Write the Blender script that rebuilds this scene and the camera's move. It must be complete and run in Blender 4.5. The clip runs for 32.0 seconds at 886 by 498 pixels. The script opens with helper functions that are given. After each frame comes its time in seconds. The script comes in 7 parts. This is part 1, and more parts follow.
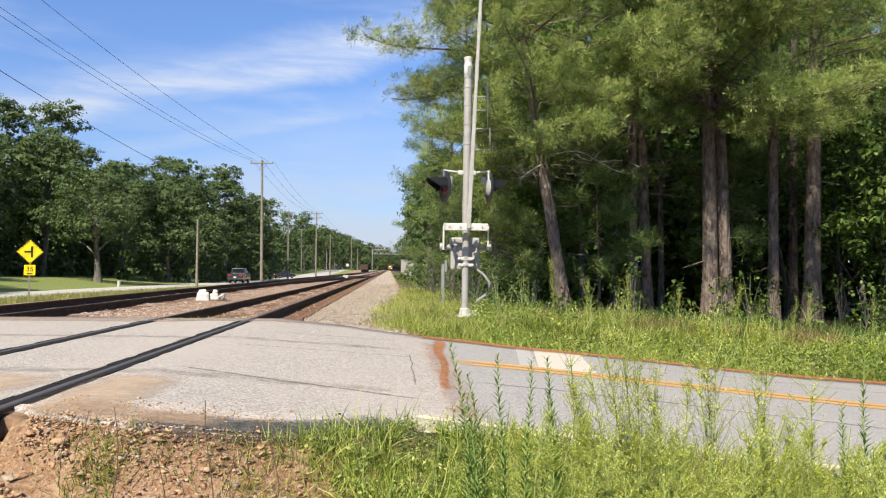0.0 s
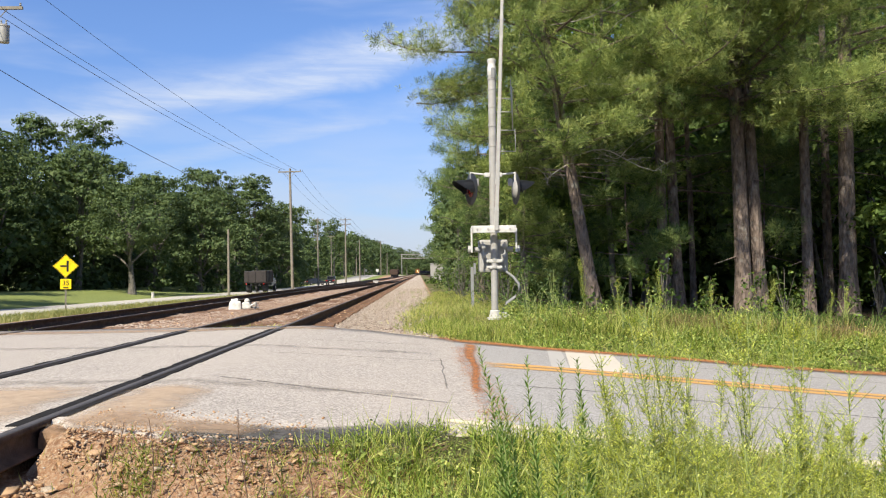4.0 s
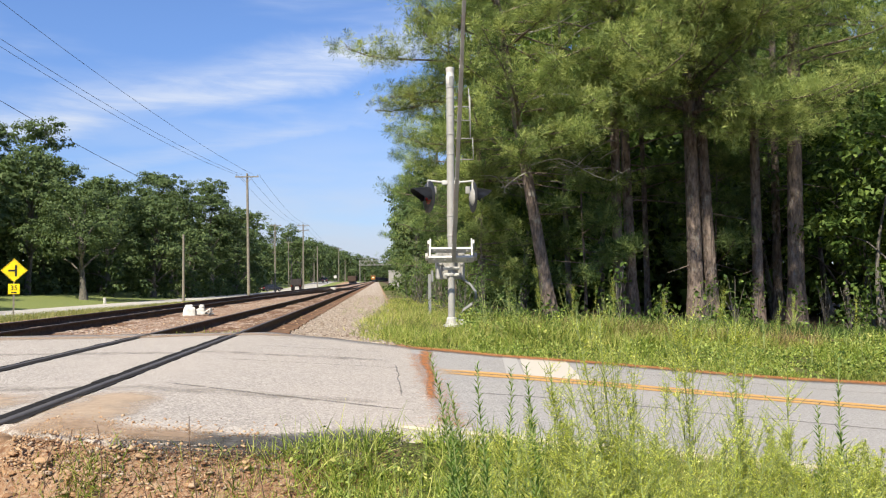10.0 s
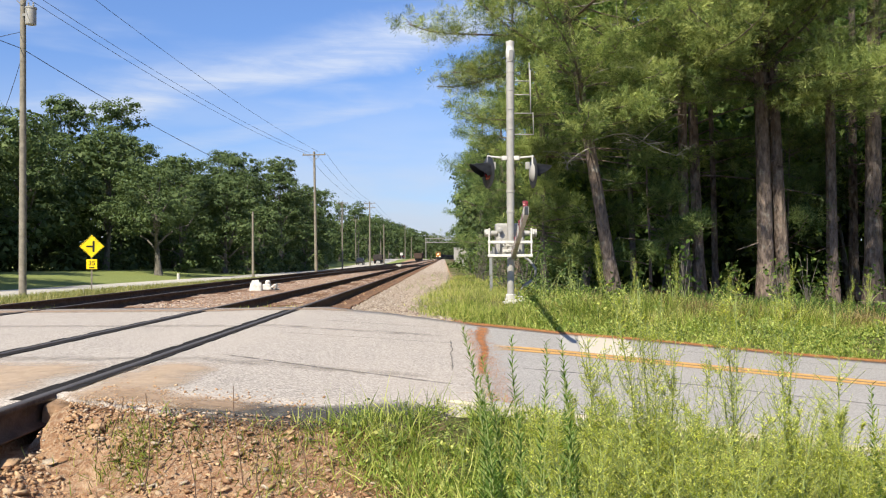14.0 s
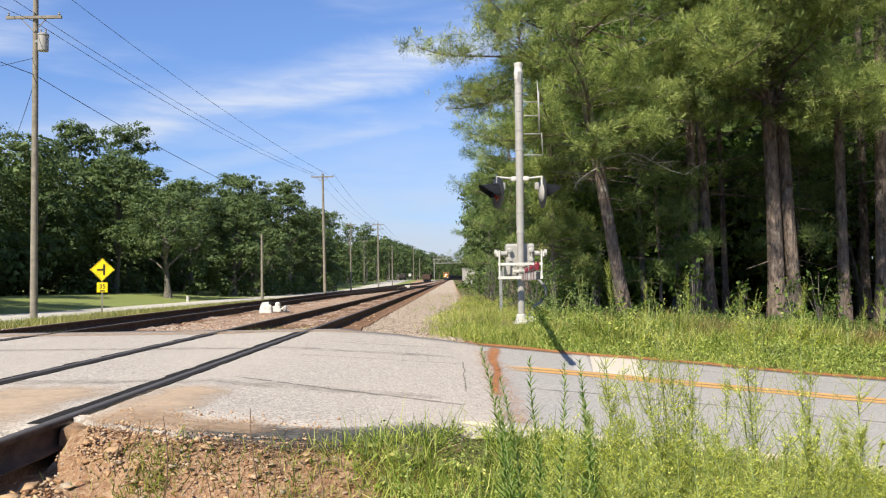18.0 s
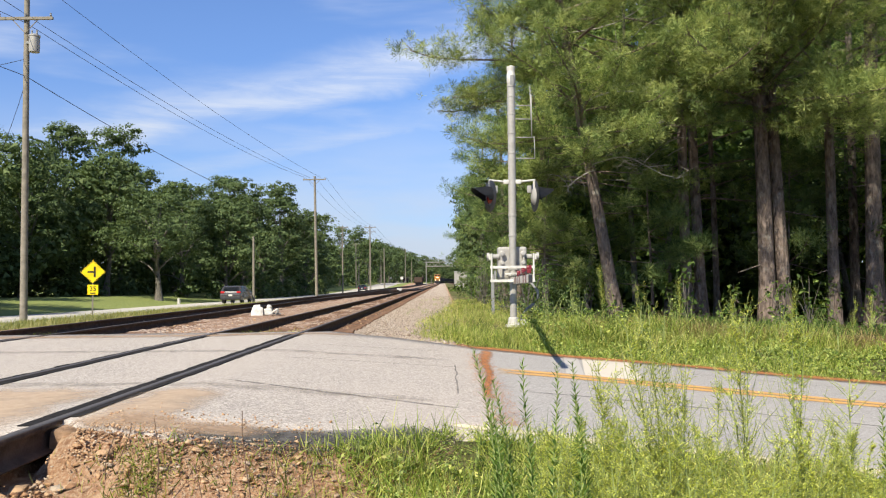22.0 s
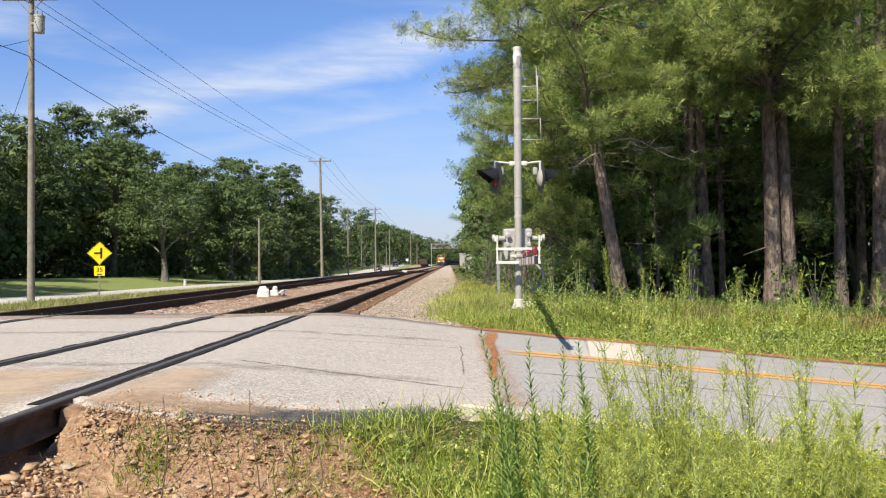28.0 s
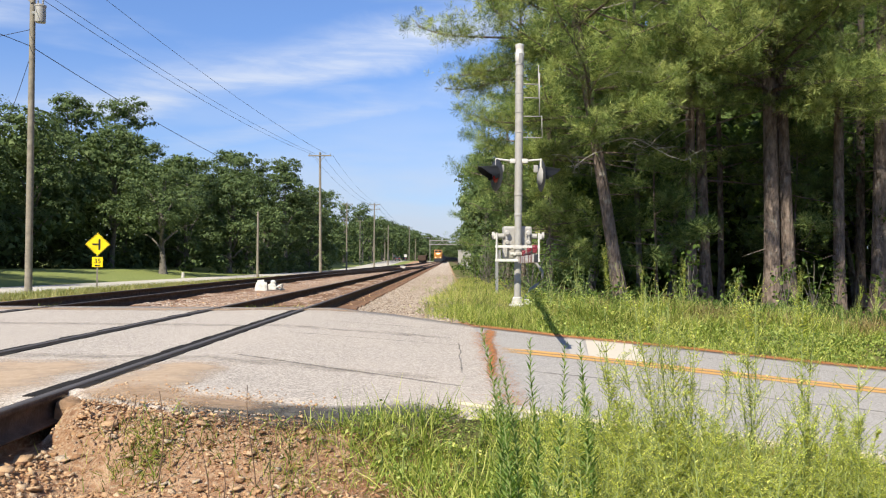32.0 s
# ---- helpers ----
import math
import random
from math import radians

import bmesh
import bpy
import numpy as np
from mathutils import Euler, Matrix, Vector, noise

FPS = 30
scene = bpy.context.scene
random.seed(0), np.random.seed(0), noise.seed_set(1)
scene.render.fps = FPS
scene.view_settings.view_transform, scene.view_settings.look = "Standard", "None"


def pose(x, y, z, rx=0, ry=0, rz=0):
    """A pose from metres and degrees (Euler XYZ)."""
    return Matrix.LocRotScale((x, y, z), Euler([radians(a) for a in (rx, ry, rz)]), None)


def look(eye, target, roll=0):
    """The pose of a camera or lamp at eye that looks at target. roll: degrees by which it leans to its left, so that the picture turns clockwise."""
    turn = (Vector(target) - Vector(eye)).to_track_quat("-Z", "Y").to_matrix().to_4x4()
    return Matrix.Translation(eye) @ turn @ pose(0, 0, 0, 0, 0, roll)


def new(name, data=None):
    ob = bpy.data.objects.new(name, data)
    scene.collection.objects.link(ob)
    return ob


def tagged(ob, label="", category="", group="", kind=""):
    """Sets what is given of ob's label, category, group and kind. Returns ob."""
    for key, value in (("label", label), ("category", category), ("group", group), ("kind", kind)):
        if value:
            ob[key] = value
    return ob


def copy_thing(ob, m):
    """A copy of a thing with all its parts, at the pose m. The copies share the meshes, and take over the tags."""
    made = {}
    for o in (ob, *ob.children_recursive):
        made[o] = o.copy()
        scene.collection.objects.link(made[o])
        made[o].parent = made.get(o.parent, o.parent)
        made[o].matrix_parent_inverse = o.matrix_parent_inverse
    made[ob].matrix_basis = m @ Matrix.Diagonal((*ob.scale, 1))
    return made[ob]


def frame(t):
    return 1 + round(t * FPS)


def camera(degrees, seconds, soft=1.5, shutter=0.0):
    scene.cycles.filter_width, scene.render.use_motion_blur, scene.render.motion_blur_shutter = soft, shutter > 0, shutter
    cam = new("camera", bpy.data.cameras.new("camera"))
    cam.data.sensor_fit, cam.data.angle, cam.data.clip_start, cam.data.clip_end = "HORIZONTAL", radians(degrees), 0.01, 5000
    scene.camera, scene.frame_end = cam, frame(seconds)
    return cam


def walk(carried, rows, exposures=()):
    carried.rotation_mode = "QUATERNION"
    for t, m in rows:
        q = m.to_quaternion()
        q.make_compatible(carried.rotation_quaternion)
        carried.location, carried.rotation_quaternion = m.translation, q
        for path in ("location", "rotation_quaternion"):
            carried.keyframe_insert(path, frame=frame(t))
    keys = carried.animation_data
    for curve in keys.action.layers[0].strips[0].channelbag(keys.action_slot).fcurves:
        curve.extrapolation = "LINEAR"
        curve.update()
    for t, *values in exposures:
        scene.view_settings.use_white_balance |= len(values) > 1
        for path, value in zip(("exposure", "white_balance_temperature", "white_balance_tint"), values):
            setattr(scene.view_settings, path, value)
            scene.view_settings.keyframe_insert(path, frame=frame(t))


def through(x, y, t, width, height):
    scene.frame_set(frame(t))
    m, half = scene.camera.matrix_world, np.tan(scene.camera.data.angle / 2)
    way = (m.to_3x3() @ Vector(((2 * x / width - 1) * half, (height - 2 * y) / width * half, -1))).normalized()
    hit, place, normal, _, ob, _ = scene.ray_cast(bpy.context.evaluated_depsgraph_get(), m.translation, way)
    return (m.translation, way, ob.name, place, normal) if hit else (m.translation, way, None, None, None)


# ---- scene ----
cam = camera(56.6, 32.0, soft=1.15)
# seconds, place, and turn of the hand-held camera
PATH = [
    (0, 0.000, 0.000, 0.850, 91.475, -0.600, -3.694),
    (0.5, 0.008, 0.002, 0.853, 91.578, -0.114, -3.712),
    (1, 0.018, 0.003, 0.850, 91.774, 0.138, -3.607),
    (1.5, 0.017, -0.001, 0.851, 91.769, 0.446, -3.188),
    (2, 0.017, 0.005, 0.850, 91.708, 0.756, -2.521),
    (2.5, 0.009, 0.010, 0.847, 91.678, 0.715, -2.076),
    (3, 0.013, 0.004, 0.849, 91.810, 0.884, -1.799),
    (3.5, 0.013, 0.009, 0.854, 91.972, 1.022, -1.577),
    (5.5, 0.021, -0.010, 0.852, 90.213, 0.806, -2.461),
    (6, 0.024, -0.015, 0.854, 90.489, 0.889, -2.920),
    (6.5, 0.028, -0.015, 0.854, 90.733, 1.056, -3.224),
    (7, 0.026, -0.018, 0.851, 91.092, 1.095, -3.521),
    (7.5, 0.030, -0.006, 0.851, 91.538, 1.167, -3.828),
    (8, 0.035, -0.013, 0.853, 91.713, 1.181, -4.071),
    (8.5, 0.033, -0.017, 0.853, 91.578, 1.215, -3.909),
    (9, 0.029, -0.034, 0.853, 91.832, 0.939, -3.333),
    (9.5, 0.029, -0.035, 0.854, 92.180, 0.239, -3.559),
    (10, 0.037, -0.037, 0.854, 92.147, 0.642, -4.525),
    (10.5, 0.077, -0.046, 0.853, 91.684, 1.601, -4.963),
    (11, 0.112, -0.030, 0.847, 91.456, 1.219, -4.442),
    (11.5, 0.139, -0.014, 0.844, 91.766, 0.129, -3.475),
    (12, 0.159, -0.004, 0.838, 91.546, -0.794, -2.565),
    (12.5, 0.157, 0.011, 0.834, 91.109, -1.268, -2.201),
    (13, 0.180, 0.024, 0.834, 91.031, -0.713, -2.005),
    (13.5, 0.190, 0.010, 0.836, 90.740, 0.103, -1.098),
    (14, 0.171, 0.011, 0.830, 90.623, 0.420, 0.077),
    (14.5, 0.144, 0.009, 0.827, 90.933, 0.560, 0.421),
    (15, 0.104, -0.028, 0.836, 91.841, 0.774, -0.064),
    (15.5, 0.111, -0.015, 0.833, 92.645, 0.694, -0.281),
    (17.5, 0.134, -0.014, 0.835, 92.643, 0.686, 0.569),
    (18, 0.133, -0.011, 0.833, 92.070, 0.840, 0.652),
    (18.5, 0.132, -0.013, 0.837, 91.638, 0.962, 0.525),
    (19, 0.132, -0.011, 0.838, 91.803, 1.174, 0.328),
    (19.5, 0.137, -0.021, 0.832, 91.998, 1.144, 0.311),
    (20, 0.140, -0.026, 0.836, 92.156, 1.056, 0.421),
    (20.5, 0.140, -0.012, 0.836, 92.134, 1.128, 0.451),
    (21, 0.141, -0.008, 0.836, 92.018, 1.099, 0.274),
    (21.5, 0.134, -0.019, 0.832, 92.133, 0.841, 0.198),
    (22, 0.129, -0.011, 0.830, 92.279, 0.708, 0.092),
    (22.5, 0.129, -0.005, 0.834, 92.370, 0.632, 0.014),
    (23, 0.124, -0.006, 0.835, 92.331, 0.565, -0.028),
    (23.5, 0.130, -0.021, 0.838, 92.240, 0.722, 0.173),
    (24, 0.129, -0.029, 0.839, 92.428, 0.853, 0.466),
    (24.5, 0.128, -0.030, 0.839, 92.490, 0.938, 0.551),
    (26.5, 0.145, -0.021, 0.837, 91.930, 0.663, 0.208),
    (27, 0.142, -0.023, 0.829, 91.447, 0.723, 0.182),
    (27.5, 0.135, -0.023, 0.827, 91.256, 0.838, 0.430),
    (28, 0.123, -0.018, 0.823, 91.028, 0.605, 0.459),
    (28.5, 0.119, -0.038, 0.822, 90.946, 0.500, 0.266),
    (29, 0.119, -0.033, 0.825, 91.273, 0.628, -0.237),
    (29.5, 0.119, -0.035, 0.821, 91.453, 0.656, -0.185),
    (30, 0.117, -0.025, 0.821, 91.298, 0.456, 0.354),
    (30.5, 0.111, -0.007, 0.821, 91.134, 0.036, 0.698),
    (31, 0.102, 0.010, 0.820, 91.006, -0.094, 0.836),
    (31.5, 0.101, 0.018, 0.820, 90.811, -0.177, 0.796),
    (32, 0.109, 0.016, 0.826, 90.786, -0.296, 0.338),
]
walk(cam, [(t, pose(*p)) for t, *p in PATH])


# ---------------------------------------------------------------- light
SUN_DIR = Vector((0.46, 0.85, -1.0)).normalized()      # the way the sunlight travels
sun = new("sun", bpy.data.lights.new("sun", "SUN"))
sun.data.energy, sun.data.angle, sun.data.color = 5.0, radians(0.55), (1.0, 0.925, 0.765)
sun.matrix_world = look((0, 0, 40), Vector((0, 0, 40)) + SUN_DIR)

world = bpy.data.worlds.new("sky")
scene.world = world
world.use_nodes = True
wn, wl = world.node_tree.nodes, world.node_tree.links
wn.clear()
w_out, w_bg = wn.new("ShaderNodeOutputWorld"), wn.new("ShaderNodeBackground")
w_sky = wn.new("ShaderNodeTexSky")
w_sky.sky_type, w_sky.sun_disc = "NISHITA", False
w_sky.sun_elevation = math.asin(-SUN_DIR.z)
w_sky.sun_rotation = math.atan2(-SUN_DIR.x, -SUN_DIR.y)
w_sky.air_density, w_sky.dust_density, w_sky.ozone_density = 1.0, 0.15, 3.0
w_bg.inputs["Strength"].default_value = 0.088
w_tc = wn.new("ShaderNodeTexCoord")


def w_map(rot, scale, loc=(0, 0, 0)):
    m = wn.new("ShaderNodeMapping")
    m.inputs["Rotation"].default_value = [radians(a) for a in rot]
    m.inputs["Scale"].default_value = scale
    m.inputs["Location"].default_value = loc
    wl.new(w_tc.outputs["Generated"], m.inputs["Vector"])
    return m


def w_noise(m, scale, detail, rough, dist=0.0):
    n = wn.new("ShaderNodeTexNoise")
    n.inputs["Scale"].default_value, n.inputs["Detail"].default_value = scale, detail
    n.inputs["Roughness"].default_value, n.inputs["Distortion"].default_value = rough, dist
    wl.new(m.outputs[0], n.inputs["Vector"])
    return n


def w_ramp(src, a, b):
    r = wn.new("ShaderNodeMapRange")
    r.interpolation_type = "SMOOTHSTEP"
    r.inputs["From Min"].default_value, r.inputs["From Max"].default_value = a, b
    wl.new(src, r.inputs["Value"])
    return r


def w_math(op, a, b):
    m = wn.new("ShaderNodeMath")
    m.operation = op
    for n, v in enumerate((a, b)):
        if isinstance(v, (int, float)):
            m.inputs[n].default_value = v
        else:
            wl.new(v, m.inputs[n])
    return m.outputs[0]


# wispy cirrus: long brushed streaks that climb to the east, and a soft veil low over the trees
w_wisp = w_ramp(w_noise(w_map((0, 22, 0), (1.1, 1.0, 5.2), (0.55, 0.0, 0.42)), 2.0, 5, 0.5, 0.35).outputs["Fac"], 0.45, 0.70)
w_fine = w_ramp(w_noise(w_map((0, 30, 0), (2.2, 1.0, 16.0)), 3.4, 8, 0.62, 0.5).outputs["Fac"], 0.30, 0.75)
w_sep = wn.new("ShaderNodeSeparateXYZ")
wl.new(w_tc.outputs["Generated"], w_sep.inputs[0])
w_low = w_ramp(w_sep.outputs["Z"], 0.24, 0.0)
w_veil = w_ramp(w_noise(w_map((0, 10, 0), (1.5, 1.0, 7.0), (0.2, 0, 0.3)), 1.7, 5, 0.5).outputs["Fac"], 0.30, 0.60)
# the broad brushed band: a tilted plane through the sky, softly bounded
def w_streak(normal, lo, hi, soft, wave, seed):
    """A softly bounded brushed band along a tilted plane through the sky."""
    dot = wn.new("ShaderNodeVectorMath")
    dot.operation = "DOT_PRODUCT"
    wl.new(w_tc.outputs["Generated"], dot.inputs[0])
    dot.inputs[1].default_value = normal
    n = w_noise(w_map((0, 22, 0), (1.5, 1.0, 3.0), (seed, 0, seed)), 2.6, 6, 0.6, 0.5).outputs["Fac"]
    off = w_math("ADD", dot.outputs["Value"], w_math("MULTIPLY", w_math("SUBTRACT", n, 0.5), wave))
    return w_math("MULTIPLY", w_ramp(off, lo - soft * 0.5, lo + soft * 0.5).outputs[0], w_ramp(off, hi + soft, hi - soft).outputs[0])


w_band = w_math("MAXIMUM", w_streak((-0.205, -0.251, 0.946), -0.008, 0.030, 0.034, 0.07, 0.0), w_math("MULTIPLY", w_streak((-0.214, -0.201, 0.956), -0.010, 0.006, 0.022, 0.05, 3.0), 0.7))
w_cover = w_math("MAXIMUM", w_math("MULTIPLY", w_math("MAXIMUM", w_math("MULTIPLY", w_wisp.outputs[0], 0.75), w_band), w_math("ADD", 0.36, w_math("MULTIPLY", w_fine.outputs[0], 0.56))),
                 w_math("MULTIPLY", w_math("MULTIPLY", w_veil.outputs[0], w_low.outputs[0]), 0.95))
w_mix = wn.new("ShaderNodeMix")
w_mix.data_type = "RGBA"
wl.new(w_math("MINIMUM", w_cover, 0.9), w_mix.inputs["Factor"])
w_mix.inputs["B"].default_value = (6.4, 6.7, 7.2, 1)
w_tint = wn.new("ShaderNodeMix")
w_tint.data_type, w_tint.blend_type = "RGBA", "MULTIPLY"
w_tint.inputs["Factor"].default_value = 1.0
w_tint.inputs["B"].default_value = (0.80, 0.92, 1.18, 1)
wl.new(w_sky.outputs[0], w_tint.inputs["A"])
wl.new(w_tint.outputs["Result"], w_mix.inputs["A"])
# thicker, bluer air towards the horizon
w_haze = wn.new("ShaderNodeMix")
w_haze.data_type, w_haze.blend_type = "RGBA", "MULTIPLY"
wl.new(w_ramp(w_sep.outputs["Z"], 0.34, 0.02).outputs[0], w_haze.inputs["Factor"])
w_haze.inputs["B"].default_value = (0.66, 0.70, 0.77, 1)
wl.new(w_mix.outputs["Result"], w_haze.inputs["A"])
wl.new(w_haze.outputs["Result"], w_bg.inputs["Color"])
wl.new(w_bg.outputs[0], w_out.inputs["Surface"])
scene.view_settings.exposure = 0.72


# ---------------------------------------------------------------- materials
class Mat:
    """A small builder for node materials."""

    def __init__(self, name, rough=0.7, metal=0.0, spec=0.5):
        self.m = bpy.data.materials.new(name)
        self.m.use_nodes = True
        self.n, self.l = self.m.node_tree.nodes, self.m.node_tree.links
        self.n.clear()
        self.out = self.n.new("ShaderNodeOutputMaterial")
        self.b = self.n.new("ShaderNodeBsdfPrincipled")
        self.b.inputs["Roughness"].default_value = rough
        self.b.inputs["Metallic"].default_value = metal
        self.b.inputs["Specular IOR Level"].default_value = spec
        self.l.new(self.b.outputs[0], self.out.inputs["Surface"])
        self.tc = None

    def coords(self, kind="Object"):
        self.tc = self.tc or self.n.new("ShaderNodeTexCoord")
        return self.tc.outputs[kind]

    def noise(self, scale, detail=4, rough=0.55, stretch=None, dist=0.0, kind="Object"):
        t = self.n.new("ShaderNodeTexNoise")
        t.inputs["Scale"].default_value, t.inputs["Detail"].default_value = scale, detail
        t.inputs["Roughness"].default_value, t.inputs["Distortion"].default_value = rough, dist
        v = self.coords(kind)
        if stretch:
            mp = self.n.new("ShaderNodeMapping")
            mp.inputs["Scale"].default_value = stretch
            self.l.new(v, mp.inputs["Vector"])
            v = mp.outputs[0]
        self.l.new(v, t.inputs["Vector"])
        return t.outputs["Fac"]

    def voronoi(self, scale, out="Color", feature="F1", stretch=None):
        t = self.n.new("ShaderNodeTexVoronoi")
        t.feature = feature
        t.inputs["Scale"].default_value = scale
        v = self.coords()
        if stretch:
            mp = self.n.new("ShaderNodeMapping")
            mp.inputs["Scale"].default_value = stretch
            self.l.new(v, mp.inputs["Vector"])
            v = mp.outputs[0]
        self.l.new(v, t.inputs["Vector"])
        return t.outputs[out]

    def ramp(self, src, stops):
        r = self.n.new("ShaderNodeValToRGB")
        e = r.color_ramp.elements
        e[0].position, e[1].position = stops[0][0], stops[-1][0]
        e[0].color, e[1].color = (*stops[0][1], 1), (*stops[-1][1], 1)
        for p, c in stops[1:-1]:
            e.new(p).color = (*c, 1)
        self.l.new(src, r.inputs[0])
        return r.outputs[0]

    def span(self, src, a, b, lo=0.0, hi=1.0):
        r = self.n.new("ShaderNodeMapRange")
        for k, v in (("From Min", a), ("From Max", b), ("To Min", lo), ("To Max", hi)):
            r.inputs[k].default_value = v
        self.l.new(src, r.inputs["Value"])
        return r.outputs[0]

    def put(self, socket, v):
        if isinstance(v, (int, float)):
            socket.default_value = v
        elif isinstance(v, tuple):
            socket.default_value = (*v, 1) if len(v) == 3 else v
        else:
            self.l.new(v, socket)

    def mix(self, f, a, b, blend="MIX"):
        x = self.n.new("ShaderNodeMix")
        x.data_type, x.blend_type = "RGBA", blend
        for k, v in (("Factor", f), ("A", a), ("B", b)):
            self.put(x.inputs[k], v)
        return x.outputs["Result"]

    def math(self, op, a, b=0.0):
        x = self.n.new("ShaderNodeMath")
        x.operation = op
        self.put(x.inputs[0], a)
        self.put(x.inputs[1], b)
        return x.outputs[0]

    def attr(self, name):
        a = self.n.new("ShaderNodeAttribute")
        a.attribute_name = name
        return a.outputs["Fac"]

    def island(self):
        return self.n.new("ShaderNodeNewGeometry").outputs["Random Per Island"]

    def random(self):
        return self.n.new("ShaderNodeObjectInfo").outputs["Random"]

    def color(self, v):
        self.put(self.b.inputs["Base Color"], v)
        return self

    def rough(self, v):
        self.put(self.b.inputs["Roughness"], v)
        return self

    def bump(self, src, strength=0.3, distance=0.02):
        n = self.n.new("ShaderNodeBump")
        n.inputs["Strength"].default_value, n.inputs["Distance"].default_value = strength, distance
        self.l.new(src, n.inputs["Height"])
        self.l.new(n.outputs[0], self.b.inputs["Normal"])
        return self

    def leafy(self, col, through=0.35):
        """Leaves let light through."""
        t = self.n.new("ShaderNodeBsdfTranslucent")
        x = self.n.new("ShaderNodeMixShader")
        x.inputs[0].default_value = through
        self.color(col)
        self.put(t.inputs["Color"], self.mix(1.0, col, (1.25, 1.2, 0.55), "MULTIPLY"))
        self.l.new(self.b.outputs[0], x.inputs[1])
        self.l.new(t.outputs[0], x.inputs[2])
        self.l.new(x.outputs[0], self.out.inputs["Surface"])
        return self


def plain(name, col, rough=0.6, metal=0.0, vary=0.18, scale=6.0, spec=0.5, bump=0.0):
    """Paint or metal with a light mottling and a finer grain."""
    k = Mat(name, rough, metal, spec)
    n = k.noise(scale, 5, 0.6)
    dark = tuple(c * (1 - vary) for c in col)
    lite = tuple(min(1, c * (1 + vary * 0.6)) for c in col)
    k.color(k.ramp(n, [(0.3, dark), (0.7, lite)]))
    k.rough(k.span(k.noise(scale * 5, 3), 0.3, 0.7, max(0.02, rough - 0.1), min(1, rough + 0.12)))
    if bump:
        k.bump(k.noise(scale * 9, 4), bump, 0.01)
    return k.m


def leaf_mat(name, dark, mid, lite, through=0.35, rough=0.55):
    k = Mat(name, rough, 0, 0.15)
    n = k.ramp(k.island(), [(0.0, dark), (0.5, mid), (1.0, lite)])
    big = k.span(k.noise(0.35, 3), 0.35, 0.65, 0.72, 1.22)
    c = k.mix(1.0, n, k.mix(big, (0, 0, 0), (1, 1, 1)), "MULTIPLY")
    k.leafy(c, through)
    return k.m


def bark(name, dark, lite, scale=5.0):
    k = Mat(name, 0.92, 0, 0.2)
    plates = k.voronoi(scale * 3.2, "Distance", "F1", (1.0, 1.0, 0.32))
    n = k.noise(scale * 2.2, 6, 0.65, (1, 1, 0.35))
    base = k.ramp(n, [(0.28, dark), (0.72, lite)])
    lichen = k.span(k.noise(2.2, 5, 0.7), 0.56, 0.68)
    k.color(k.mix(k.math("MULTIPLY", lichen, 0.5), base, (0.32, 0.32, 0.28)))
    k.bump(k.math("ADD", plates, n), 0.9, 0.05)
    return k.m


def asphalt_mat(name, dark, lite, stain):
    k = Mat(name, 0.88, 0, 0.3)
    grit = k.voronoi(85.0, "Color")
    grit_v = k.n.new("ShaderNodeSeparateColor")
    k.l.new(grit, grit_v.inputs[0])
    g = grit_v.outputs[0]
    base = k.ramp(g, [(0.0, dark), (0.55, tuple((a + b) / 2 for a, b in zip(dark, lite))), (1.0, lite)])
    wear = k.span(k.noise(0.55, 5, 0.6, (1, 0.5, 1)), 0.32, 0.7)
    c = k.mix(k.math("MULTIPLY", wear, 0.55), base, stain)
    streak = k.span(k.noise(1.6, 6, 0.7, (0.18, 2.2, 1)), 0.58, 0.72)
    c = k.mix(k.math("MULTIPLY", streak, 0.13), c, tuple(v * 0.45 for v in stain))
    spots = k.span(k.noise(7.0, 4, 0.7), 0.66, 0.74)
    c = k.mix(k.math("MULTIPLY", spots, 0.45), c, (0.10, 0.095, 0.09))
    k.color(c)
    k.bump(g, 0.35, 0.006)
    return k.m


def stone_mat(name, stops, scale=0.0):
    k = Mat(name, 0.9, 0, 0.25)
    src = k.island() if not scale else k.random()
    base = k.ramp(src, stops)
    n = k.noise(38.0, 5, 0.65)
    k.color(k.mix(1.0, base, k.ramp(n, [(0.3, (0.62, 0.6, 0.58)), (0.7, (1.15, 1.13, 1.1))]), "MULTIPLY"))
    k.bump(n, 0.5, 0.01)
    return k.m


